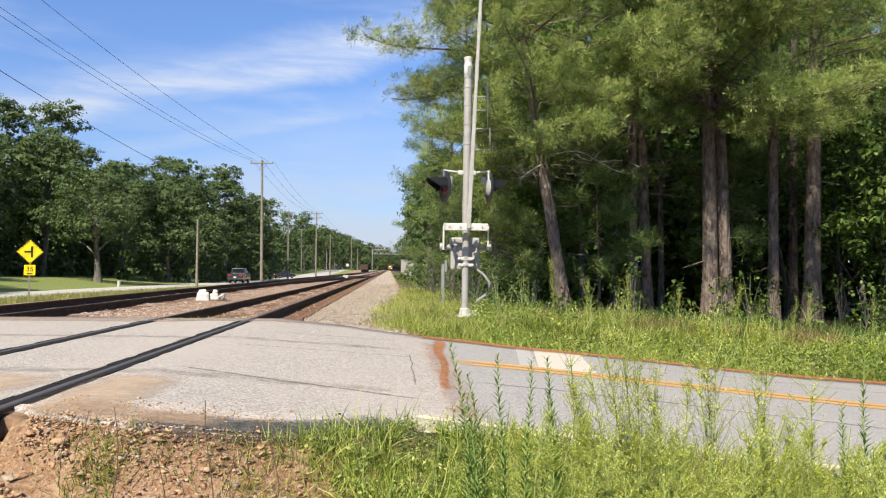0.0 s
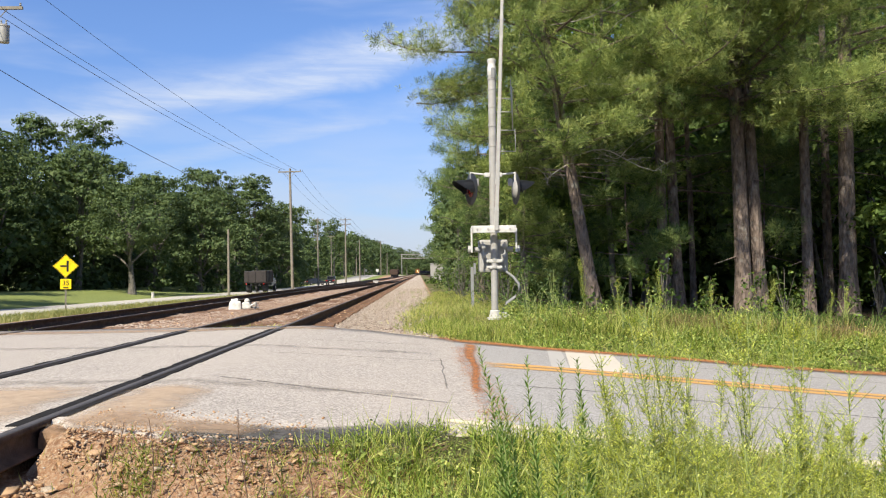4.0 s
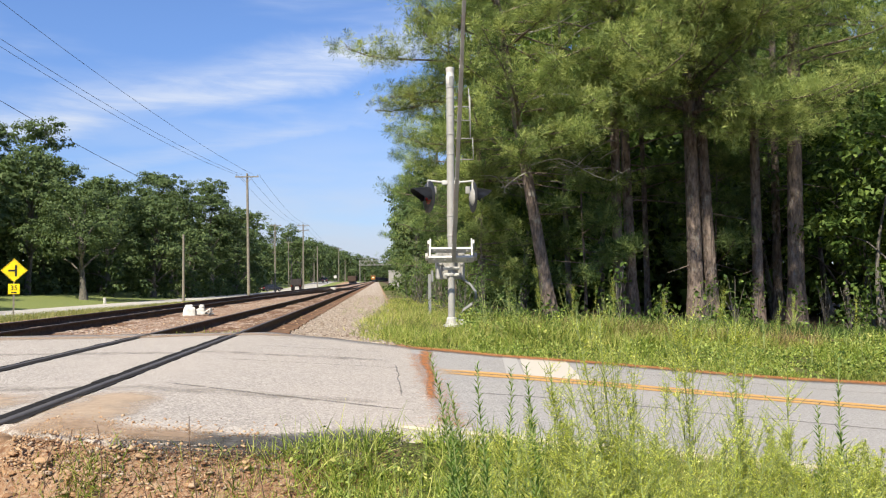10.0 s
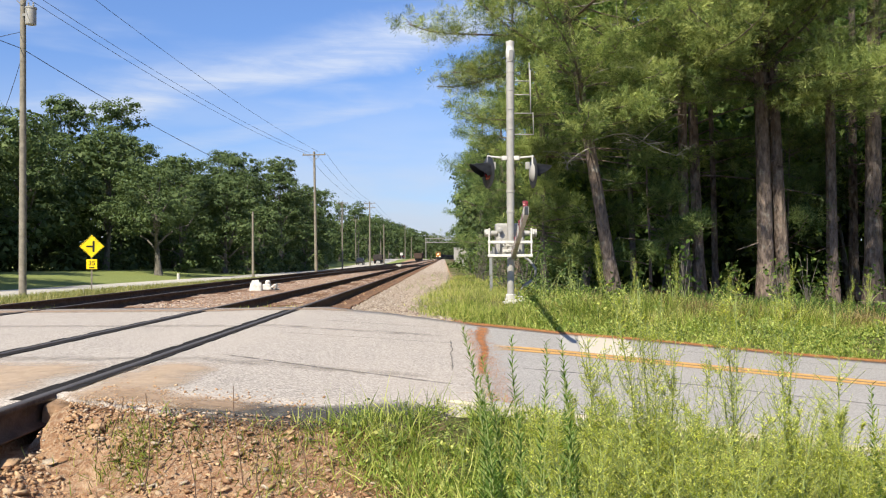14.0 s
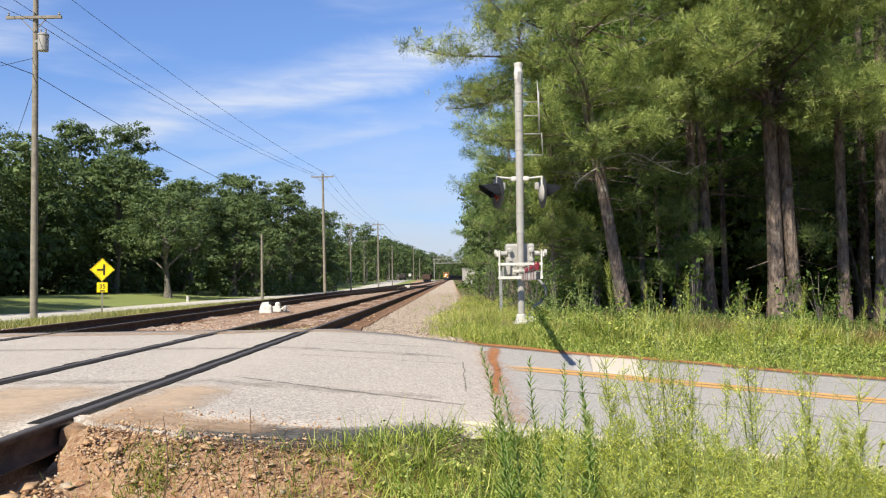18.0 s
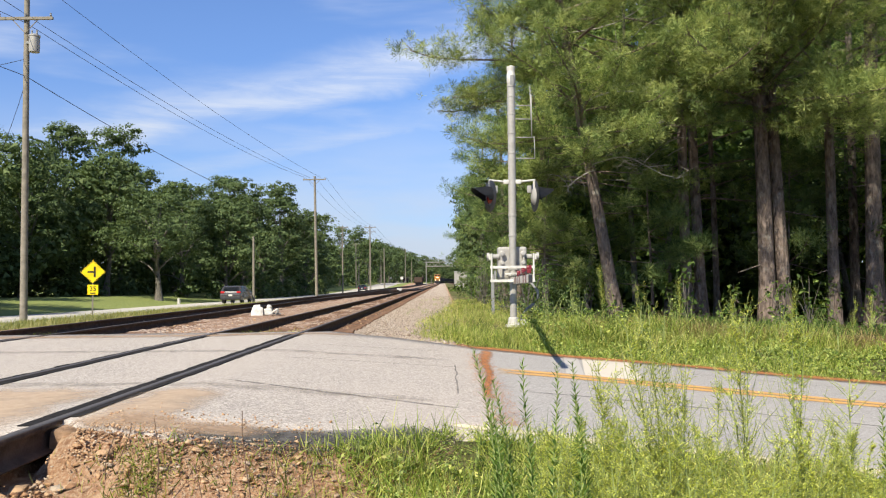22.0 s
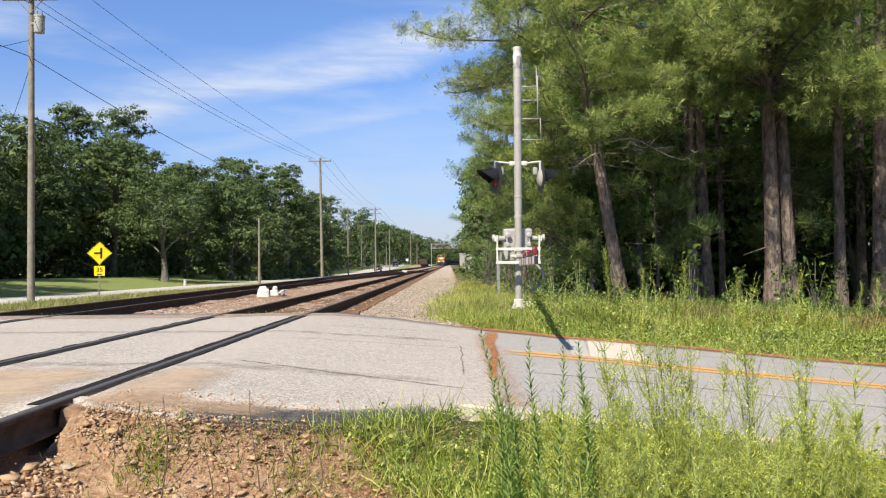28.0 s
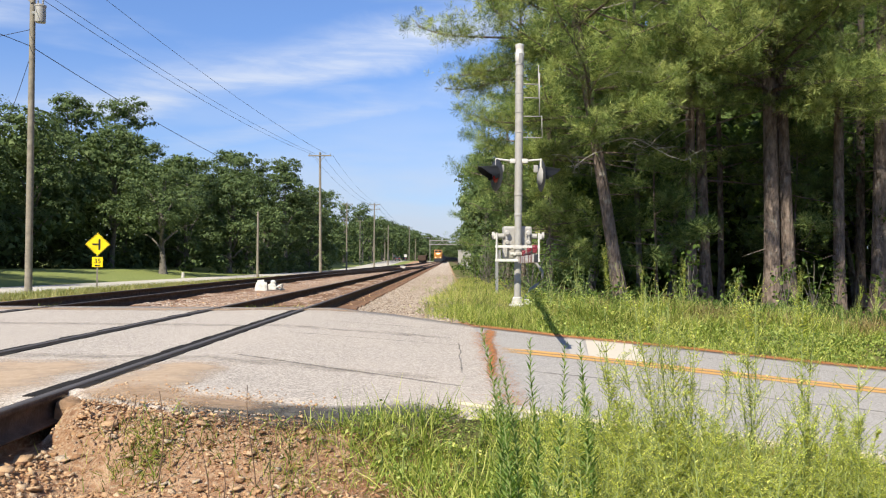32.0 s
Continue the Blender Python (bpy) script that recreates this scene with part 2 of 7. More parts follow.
def soil_mat():
    """The open ground: clay and leaf litter, with grassy turf where the 'turf' value says so and gravel where 'grit' does."""
    k = Mat("soil", 0.95, 0, 0.15)
    fine, mid, big = k.noise(42, 6, 0.7), k.noise(6.0, 6, 0.65), k.noise(0.5, 4, 0.6)
    dirt = k.ramp(mid, [(0.28, (0.15, 0.075, 0.042)), (0.5, (0.31, 0.175, 0.10)), (0.72, (0.48, 0.32, 0.20))])
    dirt = k.mix(k.span(fine, 0.45, 0.7), dirt, (0.50, 0.38, 0.26))
    turf = k.ramp(k.math("ADD", k.math("MULTIPLY", mid, 0.55), k.math("MULTIPLY", big, 0.45)),
                  [(0.34, (0.055, 0.06, 0.02)), (0.52, (0.11, 0.11, 0.04)), (0.68, (0.20, 0.17, 0.075))])
    turf = k.mix(k.span(fine, 0.5, 0.72, 0, 0.5), turf, (0.12, 0.12, 0.045))
    cells = k.n.new("ShaderNodeSeparateColor")
    k.l.new(k.voronoi(24.0, "Color"), cells.inputs[0])
    grit = k.ramp(cells.outputs[0], [(0.0, (0.17, 0.13, 0.10)), (0.5, (0.38, 0.305, 0.24)), (1.0, (0.58, 0.50, 0.42))])
    edge = k.math("ADD", k.attr("turf"), k.math("MULTIPLY", k.math("SUBTRACT", mid, 0.5), 0.9))
    turf = k.mix(k.attr("lawn"), turf, k.ramp(mid, [(0.3, (0.13, 0.17, 0.05)), (0.7, (0.25, 0.27, 0.09))]))
    # woods litter is coloured nearly black, with the trees' shade painted in
    c = k.mix(k.span(edge, 0.42, 0.58), k.mix(k.attr("shaded_duff"), dirt, k.ramp(mid, [(0.3, (0.035, 0.024, 0.016)), (0.7, (0.12, 0.075, 0.045))])), turf)
    edge2 = k.math("ADD", k.attr("grit"), k.math("MULTIPLY", k.math("SUBTRACT", mid, 0.5), 0.7))
    k.color(k.mix(k.span(edge2, 0.42, 0.58), c, grit))
    k.bump(k.math("ADD", fine, mid), 0.7, 0.05)
    return k.m


def paint_mat(name, col, wear=0.5):
    """Road paint, worn through to the grit."""
    k = Mat(name, 0.75, 0, 0.3)
    n = k.noise(9.0, 7, 0.75)
    k.color(k.mix(k.span(n, wear, wear + 0.16), col, (0.30, 0.285, 0.265)))
    return k.m


M_SOIL = soil_mat()
M_ROAD_OLD = asphalt_mat("old_asphalt", (0.17, 0.15, 0.135), (0.53, 0.475, 0.42), (0.43, 0.375, 0.325))
M_ROAD_NEW = asphalt_mat("grey_asphalt", (0.20, 0.185, 0.175), (0.42, 0.40, 0.375), (0.34, 0.315, 0.29))
M_ROAD_FAR = asphalt_mat("pale_asphalt", (0.30, 0.275, 0.24), (0.54, 0.50, 0.44), (0.46, 0.42, 0.36))
M_CONCRETE = plain("pale_concrete", (0.60, 0.57, 0.51), 0.85, 0, 0.15, 4.0, 0.3, 0.3)
M_RUST = plain("rusty_steel", (0.075, 0.050, 0.038), 0.85, 0.15, 0.5, 9.0, 0.3, 0.4)
M_RAILTOP = plain("worn_rail_head", (0.085, 0.075, 0.07), 0.62, 0.25, 0.3, 14.0)
M_RUBBER = plain("flangeway_rubber", (0.020, 0.018, 0.017), 0.92, 0, 0.4, 11.0, 0.15)
M_TIE = plain("creosoted_wood", (0.16, 0.095, 0.062), 0.9, 0, 0.45, 7.0, 0.2, 0.5)
M_STEEL = plain("silver_painted_steel", (0.34, 0.325, 0.30), 0.55, 0.1, 0.16, 9.0)
M_WHITE = plain("white_painted_steel", (0.52, 0.50, 0.46), 0.55, 0, 0.22, 9.0)
M_BLACK = plain("black_paint", (0.022, 0.023, 0.026), 0.42, 0, 0.3, 8.0)
M_GREY = plain("grey_cable", (0.22, 0.22, 0.215), 0.6, 0, 0.2, 9.0)
M_YELLOW = plain("yellow_sign_sheeting", (1.0, 0.70, 0.004), 0.42, 0, 0.05, 5.0)
M_POLE = plain("weathered_pole_wood", (0.225, 0.20, 0.16), 0.9, 0, 0.3, 5.0, 0.2, 0.4)
M_BARK = bark("pine_bark", (0.055, 0.041, 0.033), (0.29, 0.225, 0.185))
M_BARK_GREY = bark("grey_bark", (0.055, 0.05, 0.042), (0.22, 0.20, 0.17))
M_NEEDLE = leaf_mat("pine_needles", (0.05, 0.085, 0.026), (0.215, 0.285, 0.08), (0.50, 0.55, 0.18), 0.24)
M_NEEDLE_DEEP = leaf_mat("dark_pine_needles", (0.035, 0.07, 0.025), (0.14, 0.215, 0.07), (0.34, 0.42, 0.14), 0.24)
M_OAK = leaf_mat("oak_leaves", (0.058, 0.092, 0.036), (0.094, 0.138, 0.052), (0.15, 0.195, 0.075), 0.25)
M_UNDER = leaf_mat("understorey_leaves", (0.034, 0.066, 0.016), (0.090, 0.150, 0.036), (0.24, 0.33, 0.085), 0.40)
M_GRASS = leaf_mat("grass_blades", (0.06, 0.105, 0.02), (0.285, 0.375, 0.068), (0.66, 0.64, 0.22), 0.42)
M_GRASS_DRY = leaf_mat("seeding_grass", (0.20, 0.22, 0.06), (0.38, 0.37, 0.12), (0.62, 0.55, 0.25), 0.42)
M_WEED = leaf_mat("weed_leaves", (0.16, 0.23, 0.04), (0.45, 0.52, 0.10), (0.82, 0.80, 0.28), 0.50)
M_STEM = plain("weed_stems", (0.27, 0.32, 0.10), 0.7, 0, 0.3, 12.0)
M_DEADSTEM = plain("dead_stalks", (0.14, 0.085, 0.055), 0.85, 0, 0.3, 12.0)
M_STRAW = plain("pine_straw", (0.42, 0.17, 0.065), 0.9, 0, 0.4, 9.0, 0.2, 0.6)
M_STONE_TAN = stone_mat("tan_stones", [(0, (0.24, 0.13, 0.075)), (0.3, (0.42, 0.26, 0.145)), (0.75, (0.55, 0.38, 0.235)), (1, (0.44, 0.38, 0.31))])
M_STONE_TAN1 = stone_mat("tan_stone", [(0, (0.24, 0.13, 0.075)), (0.3, (0.42, 0.26, 0.145)), (0.75, (0.55, 0.38, 0.235)), (1, (0.44, 0.38, 0.31))], 1)
M_CRUMB = stone_mat("asphalt_crumbs", [(0, (0.045, 0.04, 0.036)), (0.6, (0.13, 0.115, 0.10)), (0.9, (0.26, 0.23, 0.195)), (1, (0.46, 0.40, 0.33))])
M_STONE_GREY = stone_mat("grey_ballast", [(0, (0.15, 0.105, 0.08)), (0.4, (0.33, 0.255, 0.195)), (0.8, (0.47, 0.395, 0.32)), (1, (0.58, 0.52, 0.46))])


def dust_mat(name, dark, lite, cover=0.5, grain=4.5):
    """A ragged film of dirt that thins out towards its edges."""
    k = Mat(name, 0.95, 0, 0.15)
    k.color(k.ramp(k.noise(14, 6, 0.7), [(0.3, dark), (0.7, lite)]))
    a = k.math("ADD", k.attr("fade"), k.math("MULTIPLY", k.math("SUBTRACT", k.noise(grain, 7, 0.7), 0.5), 1.5))
    k.put(k.b.inputs["Alpha"], k.span(a, 1 - cover - 0.2, 1 - cover + 0.6, 0.0, 0.8))
    return k.m


M_DUST = dust_mat("clay_dust", (0.30, 0.20, 0.13), (0.46, 0.335, 0.235), 0.36)
M_DUST_PALE = dust_mat("tan_clay_dust", (0.38, 0.275, 0.19), (0.50, 0.385, 0.28), 0.62, 3.0)
M_SMUDGE = dust_mat("black_crumbled_asphalt", (0.03, 0.03, 0.03), (0.12, 0.115, 0.11), 0.74)
M_STAINFILM = dust_mat("faint_tyre_stain", (0.19, 0.165, 0.14), (0.26, 0.23, 0.20), 0.05)
M_STRAWFILM = dust_mat("pine_straw_litter", (0.26, 0.095, 0.035), (0.50, 0.23, 0.09), 0.54, 13.0)
M_SEAMFILM = dust_mat("tar_seam_film", (0.15, 0.135, 0.12), (0.24, 0.21, 0.19), 0.36, 9.0)
M_YELLOWFILM = dust_mat("worn_yellow_paint", (0.52, 0.28, 0.08), (0.66, 0.40, 0.15), 0.80, 8.0)
M_CREAMFILM = dust_mat("worn_cream_paint", (0.60, 0.50, 0.33), (0.76, 0.68, 0.50), 0.86, 8.0)
M_PATCH = paint_mat("worn_pale_concrete", (0.53, 0.475, 0.395), 0.57)
M_PATCH_GREY = paint_mat("worn_grey_patch", (0.40, 0.375, 0.345), 0.62)
M_LANCE = leaf_mat("narrow_weed_leaves", (0.10, 0.19, 0.05), (0.19, 0.31, 0.08), (0.33, 0.45, 0.15), 0.45)
M_WIRE = plain("black_wire", (0.03, 0.03, 0.032), 0.6)

M_VERGE = leaf_mat("street_verge_grass", (0.17, 0.20, 0.07), (0.28, 0.30, 0.11), (0.44, 0.42, 0.20), 0.4)
M_HERB = leaf_mat("mixed_verge_herbs", (0.07, 0.12, 0.03), (0.22, 0.30, 0.07), (0.48, 0.54, 0.17), 0.38)
M_VERGEWEED = leaf_mat("yellow_green_verge_leaves", (0.10, 0.155, 0.025), (0.23, 0.31, 0.055), (0.46, 0.52, 0.14), 0.36)
M_FLUFF = leaf_mat("tiny_yellow_green_leaves", (0.28, 0.345, 0.055), (0.60, 0.66, 0.14), (0.93, 0.91, 0.36), 0.50)
M_BROWN = leaf_mat("brown_seeding_grass", (0.16, 0.11, 0.05), (0.34, 0.26, 0.12), (0.52, 0.43, 0.22), 0.4)
M_DEADWOOD = plain("dead_grey_twigs", (0.36, 0.33, 0.29), 0.9, 0, 0.25, 8.0, 0.2)
M_CLAY = plain("packed_clay", (0.27, 0.175, 0.11), 0.95, 0, 0.4, 14.0, 0.1, 0.8)
M_LITTER = plain("rusty_needle_litter", (0.28, 0.125, 0.065), 0.9, 0, 0.5, 9.0, 0.2)



# ---------------------------------------------------------------- mesh helpers
def mesh_np(name, verts, faces, mat, smooth=False):
    """A mesh from arrays; faces are one array of triangles or quads, or a list of both."""
    faces = faces if isinstance(faces, list) else [faces]
    faces = [np.asarray(f, np.int32) for f in faces if len(f)]
    me = bpy.data.meshes.new(name)
    v = np.asarray(verts, np.float32)
    me.vertices.add(len(v))
    me.vertices.foreach_set("co", v.ravel())
    loops = np.concatenate([f.ravel() for f in faces])
    sizes = np.concatenate([np.full(len(f), f.shape[1], np.int32) for f in faces])
    me.loops.add(len(loops))
    me.loops.foreach_set("vertex_index", loops)
    me.polygons.add(len(sizes))
    me.polygons.foreach_set("loop_start", np.concatenate([[0], np.cumsum(sizes)[:-1]]).astype(np.int32))
    me.polygons.foreach_set("loop_total", sizes)
    if smooth:
        me.polygons.foreach_set("use_smooth", np.ones(len(sizes), bool))
    me.materials.append(mat)
    me.update(calc_edges=True)
    return me


def under(ob, parent):
    ob.parent = parent
    return ob


def part(name, bm, material, parent, label="", smooth=False, at=None):
    """Link a bmesh (or a ready mesh) as one mesh object under a thing or a part."""
    if isinstance(bm, bpy.types.Mesh):
        me = bm
    else:
        me = bpy.data.meshes.new(name)
        bmesh.ops.recalc_face_normals(bm, faces=bm.faces)
        if smooth:
            for e in bm.edges:
                e.smooth = len(e.link_faces) == 2 and all(len(f.verts) == 4 for f in e.link_faces) and e.calc_face_angle(0) < 0.75
        bm.to_mesh(me)
        bm.free()
        me.materials.append(material)
        if smooth:
            for p in me.polygons:
                p.use_smooth = len(p.vertices) == 4
    ob = new(name, me)
    if at is not None:
        ob.matrix_basis = at
    if parent is not None:
        ob.parent = parent
    if label:
        tagged(ob, label)
    return ob


def empty(name, m, label, category, group=""):
    ob = new(name)
    ob.empty_display_size = 0.2
    ob.matrix_basis = m
    return tagged(ob, label, category, group)


def box(bm, size, loc=(0, 0, 0), rot=(0, 0, 0), bevel=0.0, taper=None):
    """A box with rounded edges; taper scales its top face in x and y."""
    g = bmesh.ops.create_cube(bm, size=1.0)["verts"]
    for v in g:
        s = taper if taper and v.co.z > 0 else (1, 1)
        v.co = Vector((v.co.x * size[0] * s[0], v.co.y * size[1] * s[1], v.co.z * size[2]))
    if bevel:
        edges = list({e for v in g for e in v.link_edges})
        g = list({v for f in bmesh.ops.bevel(bm, geom=edges, offset=bevel, segments=2, affect="EDGES", profile=0.6)["faces"] for v in f.verts} | {v for v in g if v.is_valid})
    m = pose(*loc, *rot)
    for v in g:
        v.co = m @ v.co
    return g


def rod(bm, a, b, r0, r1=None, seg=12):
    """A round bar from a to b."""
    a, b = Vector(a), Vector(b)
    m = (b - a).to_track_quat("Z", "Y").to_matrix().to_4x4()
    g = bmesh.ops.create_cone(bm, cap_ends=True, segments=seg, radius1=r0, radius2=r0 if r1 is None else r1, depth=(b - a).length)["verts"]
    m = Matrix.Translation((a + b) / 2) @ m
    for v in g:
        v.co = m @ v.co
    return g


def lathe(bm, profile, seg=24, m=Matrix()):
    """Turn (radius, height) pairs round the z axis."""
    rings = []
    for r, h in profile:
        rings.append([bm.verts.new(m @ Vector((r * math.cos(2 * math.pi * k / seg), r * math.sin(2 * math.pi * k / seg), h))) for k in range(seg)])
    for a, b in zip(rings, rings[1:]):
        for k in range(seg):
            bm.faces.new((a[k], a[(k + 1) % seg], b[(k + 1) % seg], b[k]))
    for ring in (rings[0], rings[-1]):
        if profile[rings.index(ring)][0] > 1e-4:
            bm.faces.new(ring)


def tube(pts, radii, seg=8):
    """Arrays of a bent, tapering tube."""
    pts, radii = np.asarray(pts, float), np.asarray(radii, float)
    d = np.gradient(pts, axis=0)
    d /= np.linalg.norm(d, axis=1)[:, None] + 1e-9
    ref = np.where(np.abs(d[:, 2:3]) > 0.9, np.array([[1.0, 0, 0]]), np.array([[0, 0, 1.0]]))
    u = np.cross(d, ref)
    u /= np.linalg.norm(u, axis=1)[:, None] + 1e-9
    w = np.cross(d, u)
    a = np.linspace(0, 2 * np.pi, seg, endpoint=False)
    v = pts[:, None] + radii[:, None, None] * (np.cos(a)[None, :, None] * u[:, None] + np.sin(a)[None, :, None] * w[:, None])
    n = len(pts)
    i, k = np.meshgrid(np.arange(n - 1), np.arange(seg), indexing="ij")
    f = np.stack([i * seg + k, i * seg + (k + 1) % seg, (i + 1) * seg + (k + 1) % seg, (i + 1) * seg + k], -1).reshape(-1, 4)
    return v.reshape(-1, 3), f


def gather(pieces):
    """Join (verts, faces) arrays."""
    vs, fs, o = [], [], 0
    for v, f in pieces:
        vs.append(v)
        fs.append(np.asarray(f) + o)
        o += len(v)
    return np.concatenate(vs), np.concatenate(fs)


def spread(template, tris, centers, frames, scale):
    """Copies of a small template (n x 3) at centres with 3 x 3 frames and scales, as arrays."""
    n, k = len(centers), len(template)
    v = np.einsum("nij,kj->nki", frames, template) * np.asarray(scale).reshape(-1, 1, 1) + centers[:, None]
    f = (np.asarray(tris)[None] + (np.arange(n) * k)[:, None, None]).reshape(-1, np.asarray(tris).shape[1])
    return v.reshape(-1, 3), f


def turns(rng, n, up=None, loose=1.0):
    """Random 3 x 3 frames; with up their z axes keep near it."""
    z = rng.normal(size=(n, 3))
    if up is not None:
        z = np.asarray(up) + loose * z
    z /= np.linalg.norm(z, axis=1)[:, None] + 1e-9
    x = np.cross(z, rng.normal(size=(n, 3)))
    x /= np.linalg.norm(x, axis=1)[:, None] + 1e-9
    return np.stack([x, np.cross(z, x), z], -1)


def sstep(a, b, x):
    t = np.clip((np.asarray(x, float) - a) / (b - a), 0, 1)
    return t * t * (3 - 2 * t)


# ---------------------------------------------------------------- the lie of the land
TRACK_1, TRACK_2, HALF = -3.07, -7.5, 0.7525


def road_z(x, y):
    """The crossing road: level over the rails, then falling away to the east."""
    x = np.asarray(x, float)
    z = np.interp(x, [-16, -11, -9, -1.9, 1.3, 6.0, 12, 40], [-0.55, -0.2, -0.01, -0.01, -0.22, -0.64, -0.95, -1.4])
    return z - 0.04 * sstep(8, 6, y) * sstep(-2.0, 0.0, x)


def road_far(x):
    return np.interp(x, [-16, -9, -1.6, 0, 0.65, 1.6, 3.0, 6.3, 12, 40], [15.5, 14.4, 14.35, 13.1, 12.35, 11.95, 11.85, 11.4, 10.7, 7.0])


def road_near(x):
    return np.interp(x, [-16, -5, -3.9, -2.33, -2.305, -2.0, -1.5, -0.85, -0.4, 0.2, 0.5, 1.1, 2.3, 4.5, 12, 40], [3.4, 4.2, 4.5, 4.8, 5.2, 5.0, 4.85, 4.9, 5.05, 5.58, 5.48, 5.26, 5.0, 4.6, 3.7, 0.6])


def west_z(y):
    """The street that runs beside the railway: a dip, then a crest."""
    return np.interp(y, [-40, 0, 38, 52, 85, 130, 175, 215, 265, 300, 340, 420, 600, 3000], [-0.4, -0.5, -0.66, -0.78, -0.95, -1.15, -1.25, -0.8, -0.1, 0.45, 0.6, 0.1, -0.5, -0.5])


def ground_z(x, y):
    x, y = np.broadcast_arrays(np.asarray(x, float), np.asarray(y, float))
    street = west_z(y) - 0.06
    lawn = street + 0.8 * sstep(-22.5, -34, x) + 0.25 * sstep(-17, -14, x) * sstep(200, 40, y)
    bed = np.full_like(x, -0.21)
    east = -0.06 - 0.05 * np.clip(x - 1.4, 0, 24) - 0.12 * sstep(20, 60, y)
    z = bed + (lawn - bed) * sstep(-9.9, -13.0, x)
    z = z + (east - z) * sstep(-0.9, 0.5, x)
    bank = -0.72 + 0.36 * sstep(0.0, 5.4, y) - 0.30 * sstep(1.5, 6.0, x)
    bank = bank + (-0.27 - bank) * sstep(-1.75, -2.15, x)
    bank = bank + (-0.045 - bank) * sstep(-2.36, -2.40, x) * sstep(-8.6, -8.3, x)
    lip = road_z(x, road_near(x)) - 0.012
    bank = bank + (lip - bank) * sstep(0.0, 1.0, 1.0 - (road_near(x) - y - 0.12) / (0.22 + 0.30 * sstep(-2.2, -1.5, x))) * np.where(x > -2.2, 1.0, sstep(-2.27, -2.2, x))
    z = z + (bank - z) * sstep(7.0, 5.0, y)
    on = (x > -16) & (y < road_far(x) + 0.15) & (y > road_near(x) - 0.1)
    z = np.where(on, np.minimum(z, road_z(x, y) - 0.05), z)
    edge = sstep(2.5, 0.1, y - road_far(x)) * sstep(-0.2, 1.0, x)
    z = np.where((x > -0.5) & (y > road_far(x)), z + (np.minimum(z, road_z(x, y) - 0.03) - z) * edge, z)
    hill = 0.06 * np.sin(x * 0.9 + 1.3) * np.cos(y * 0.7) * sstep(-1.0, 2.0, x) * sstep(12, 16, y)
    return z + np.where(on, 0, hill)


def steps(a, spans):
    out = [a]
    for to, d in spans:
        n = max(1, round((to - out[-1]) / d))
        out += list(np.linspace(out[-1], to, n + 1)[1:])
    return np.array(out)


def sheet(name, xs, ys, zf, mat):
    gx, gy = np.meshgrid(xs, ys)
    v = np.stack([gx, gy, zf(gx, gy)], -1).reshape(-1, 3)
    n, w = len(ys), len(xs)
    i, k = np.meshgrid(np.arange(n - 1), np.arange(w - 1), indexing="ij")
    f = np.stack([i * w + k, i * w + k + 1, (i + 1) * w + k + 1, (i + 1) * w + k], -1).reshape(-1, 4)
    return mesh_np(name, v, f, mat, True), v


XS = steps(-2500, [(-300, 400), (-60, 20), (-26, 2.0), (-10, 0.6), (-5, 0.3), (-2.6, 0.15), (-2.0, 0.05), (6, 0.15), (16, 0.4), (40, 2), (300, 25), (2500, 400)])
YS = steps(-400, [(-20, 60), (-2, 2), (16, 0.15), (40, 0.6), (90, 2), (450, 10), (900, 50), (3500, 400)])
ground_me, gv = sheet("ground", XS, YS, ground_z, M_SOIL)
gx, gy = gv[:, 0], gv[:, 1]
turf = np.where(gx < -12.4, 1.0, 0.0) + sstep(0.2, 0.9, gx) * sstep(11, 12, gy) * 0.9
turf = np.where((gy < 6.2) & (gx > -2), sstep(-0.9, 0.5, gx + 0.25 * np.sin(gy * 2.1)) * 0.95, turf)
turf = turf * (1 - 0.9 * sstep(17.5, 20.5, gy - 0.12 * gx) * sstep(3.0, 5.0, gx))
turf = turf * (1 - 0.95 * sstep(0.0, 1.5, gy - road_far(gx) - np.interp(gx, [2.0, 3.5, 5.5, 20], [4.2, 3.7, 2.5, 2.3])) * sstep(2.0, 4.0, gx))
grit = sstep(-11.2, -10.2, gx) * sstep(0.75, 0.15, gx) * sstep(12, 13.5, gy)
# leaf litter past the verge grass; its darkness also stands for woodland shade
shaded_duff = sstep(0.0, 1.5, gy - road_far(gx) - np.interp(gx, [2.0, 3.5, 5.5, 20], [4.2, 3.7, 2.5, 2.3])) * sstep(2.0, 3.5, gx)
for key, value in (("turf", turf), ("grit", grit), ("shaded_duff", shaded_duff), ("lawn", sstep(-12.0, -12.8, gx))):
    ground_me.attributes.new(key, "FLOAT", "POINT").data.foreach_set("value", value.astype(np.float32))
tagged(new("ground", ground_me), "clay soil with rough turf and gravel beside the railway", "ground", kind="structure")


def strip(name, xs, near, far, zf, mat, rows=10, lift=0.0, skirt=0.12):
    """A road surface between two edge curves, with a skirt at its edges."""
    v, f = [], []
    s = np.linspace(0, 1, rows + 1)
    for x in xs:
        a, b = float(near(x)), float(far(x))
        col = [(x, a + (b - a) * q, float(zf(x, a + (b - a) * q)) + lift) for q in s]
        v += [(x, a - 0.03, col[0][2] - skirt), *col, (x, b + 0.03, col[-1][2] - skirt)]
    w = rows + 3
    for i in range(len(xs) - 1):
        for k in range(w - 1):
            f.append((i * w + k, (i + 1) * w + k, (i + 1) * w + k + 1, i * w + k + 1))
    return mesh_np(name, np.array(v), np.array(f), mat, False)


def seam_x(y):
    return np.interp(y, [5.6, 11.9], [0.45, 0.70])


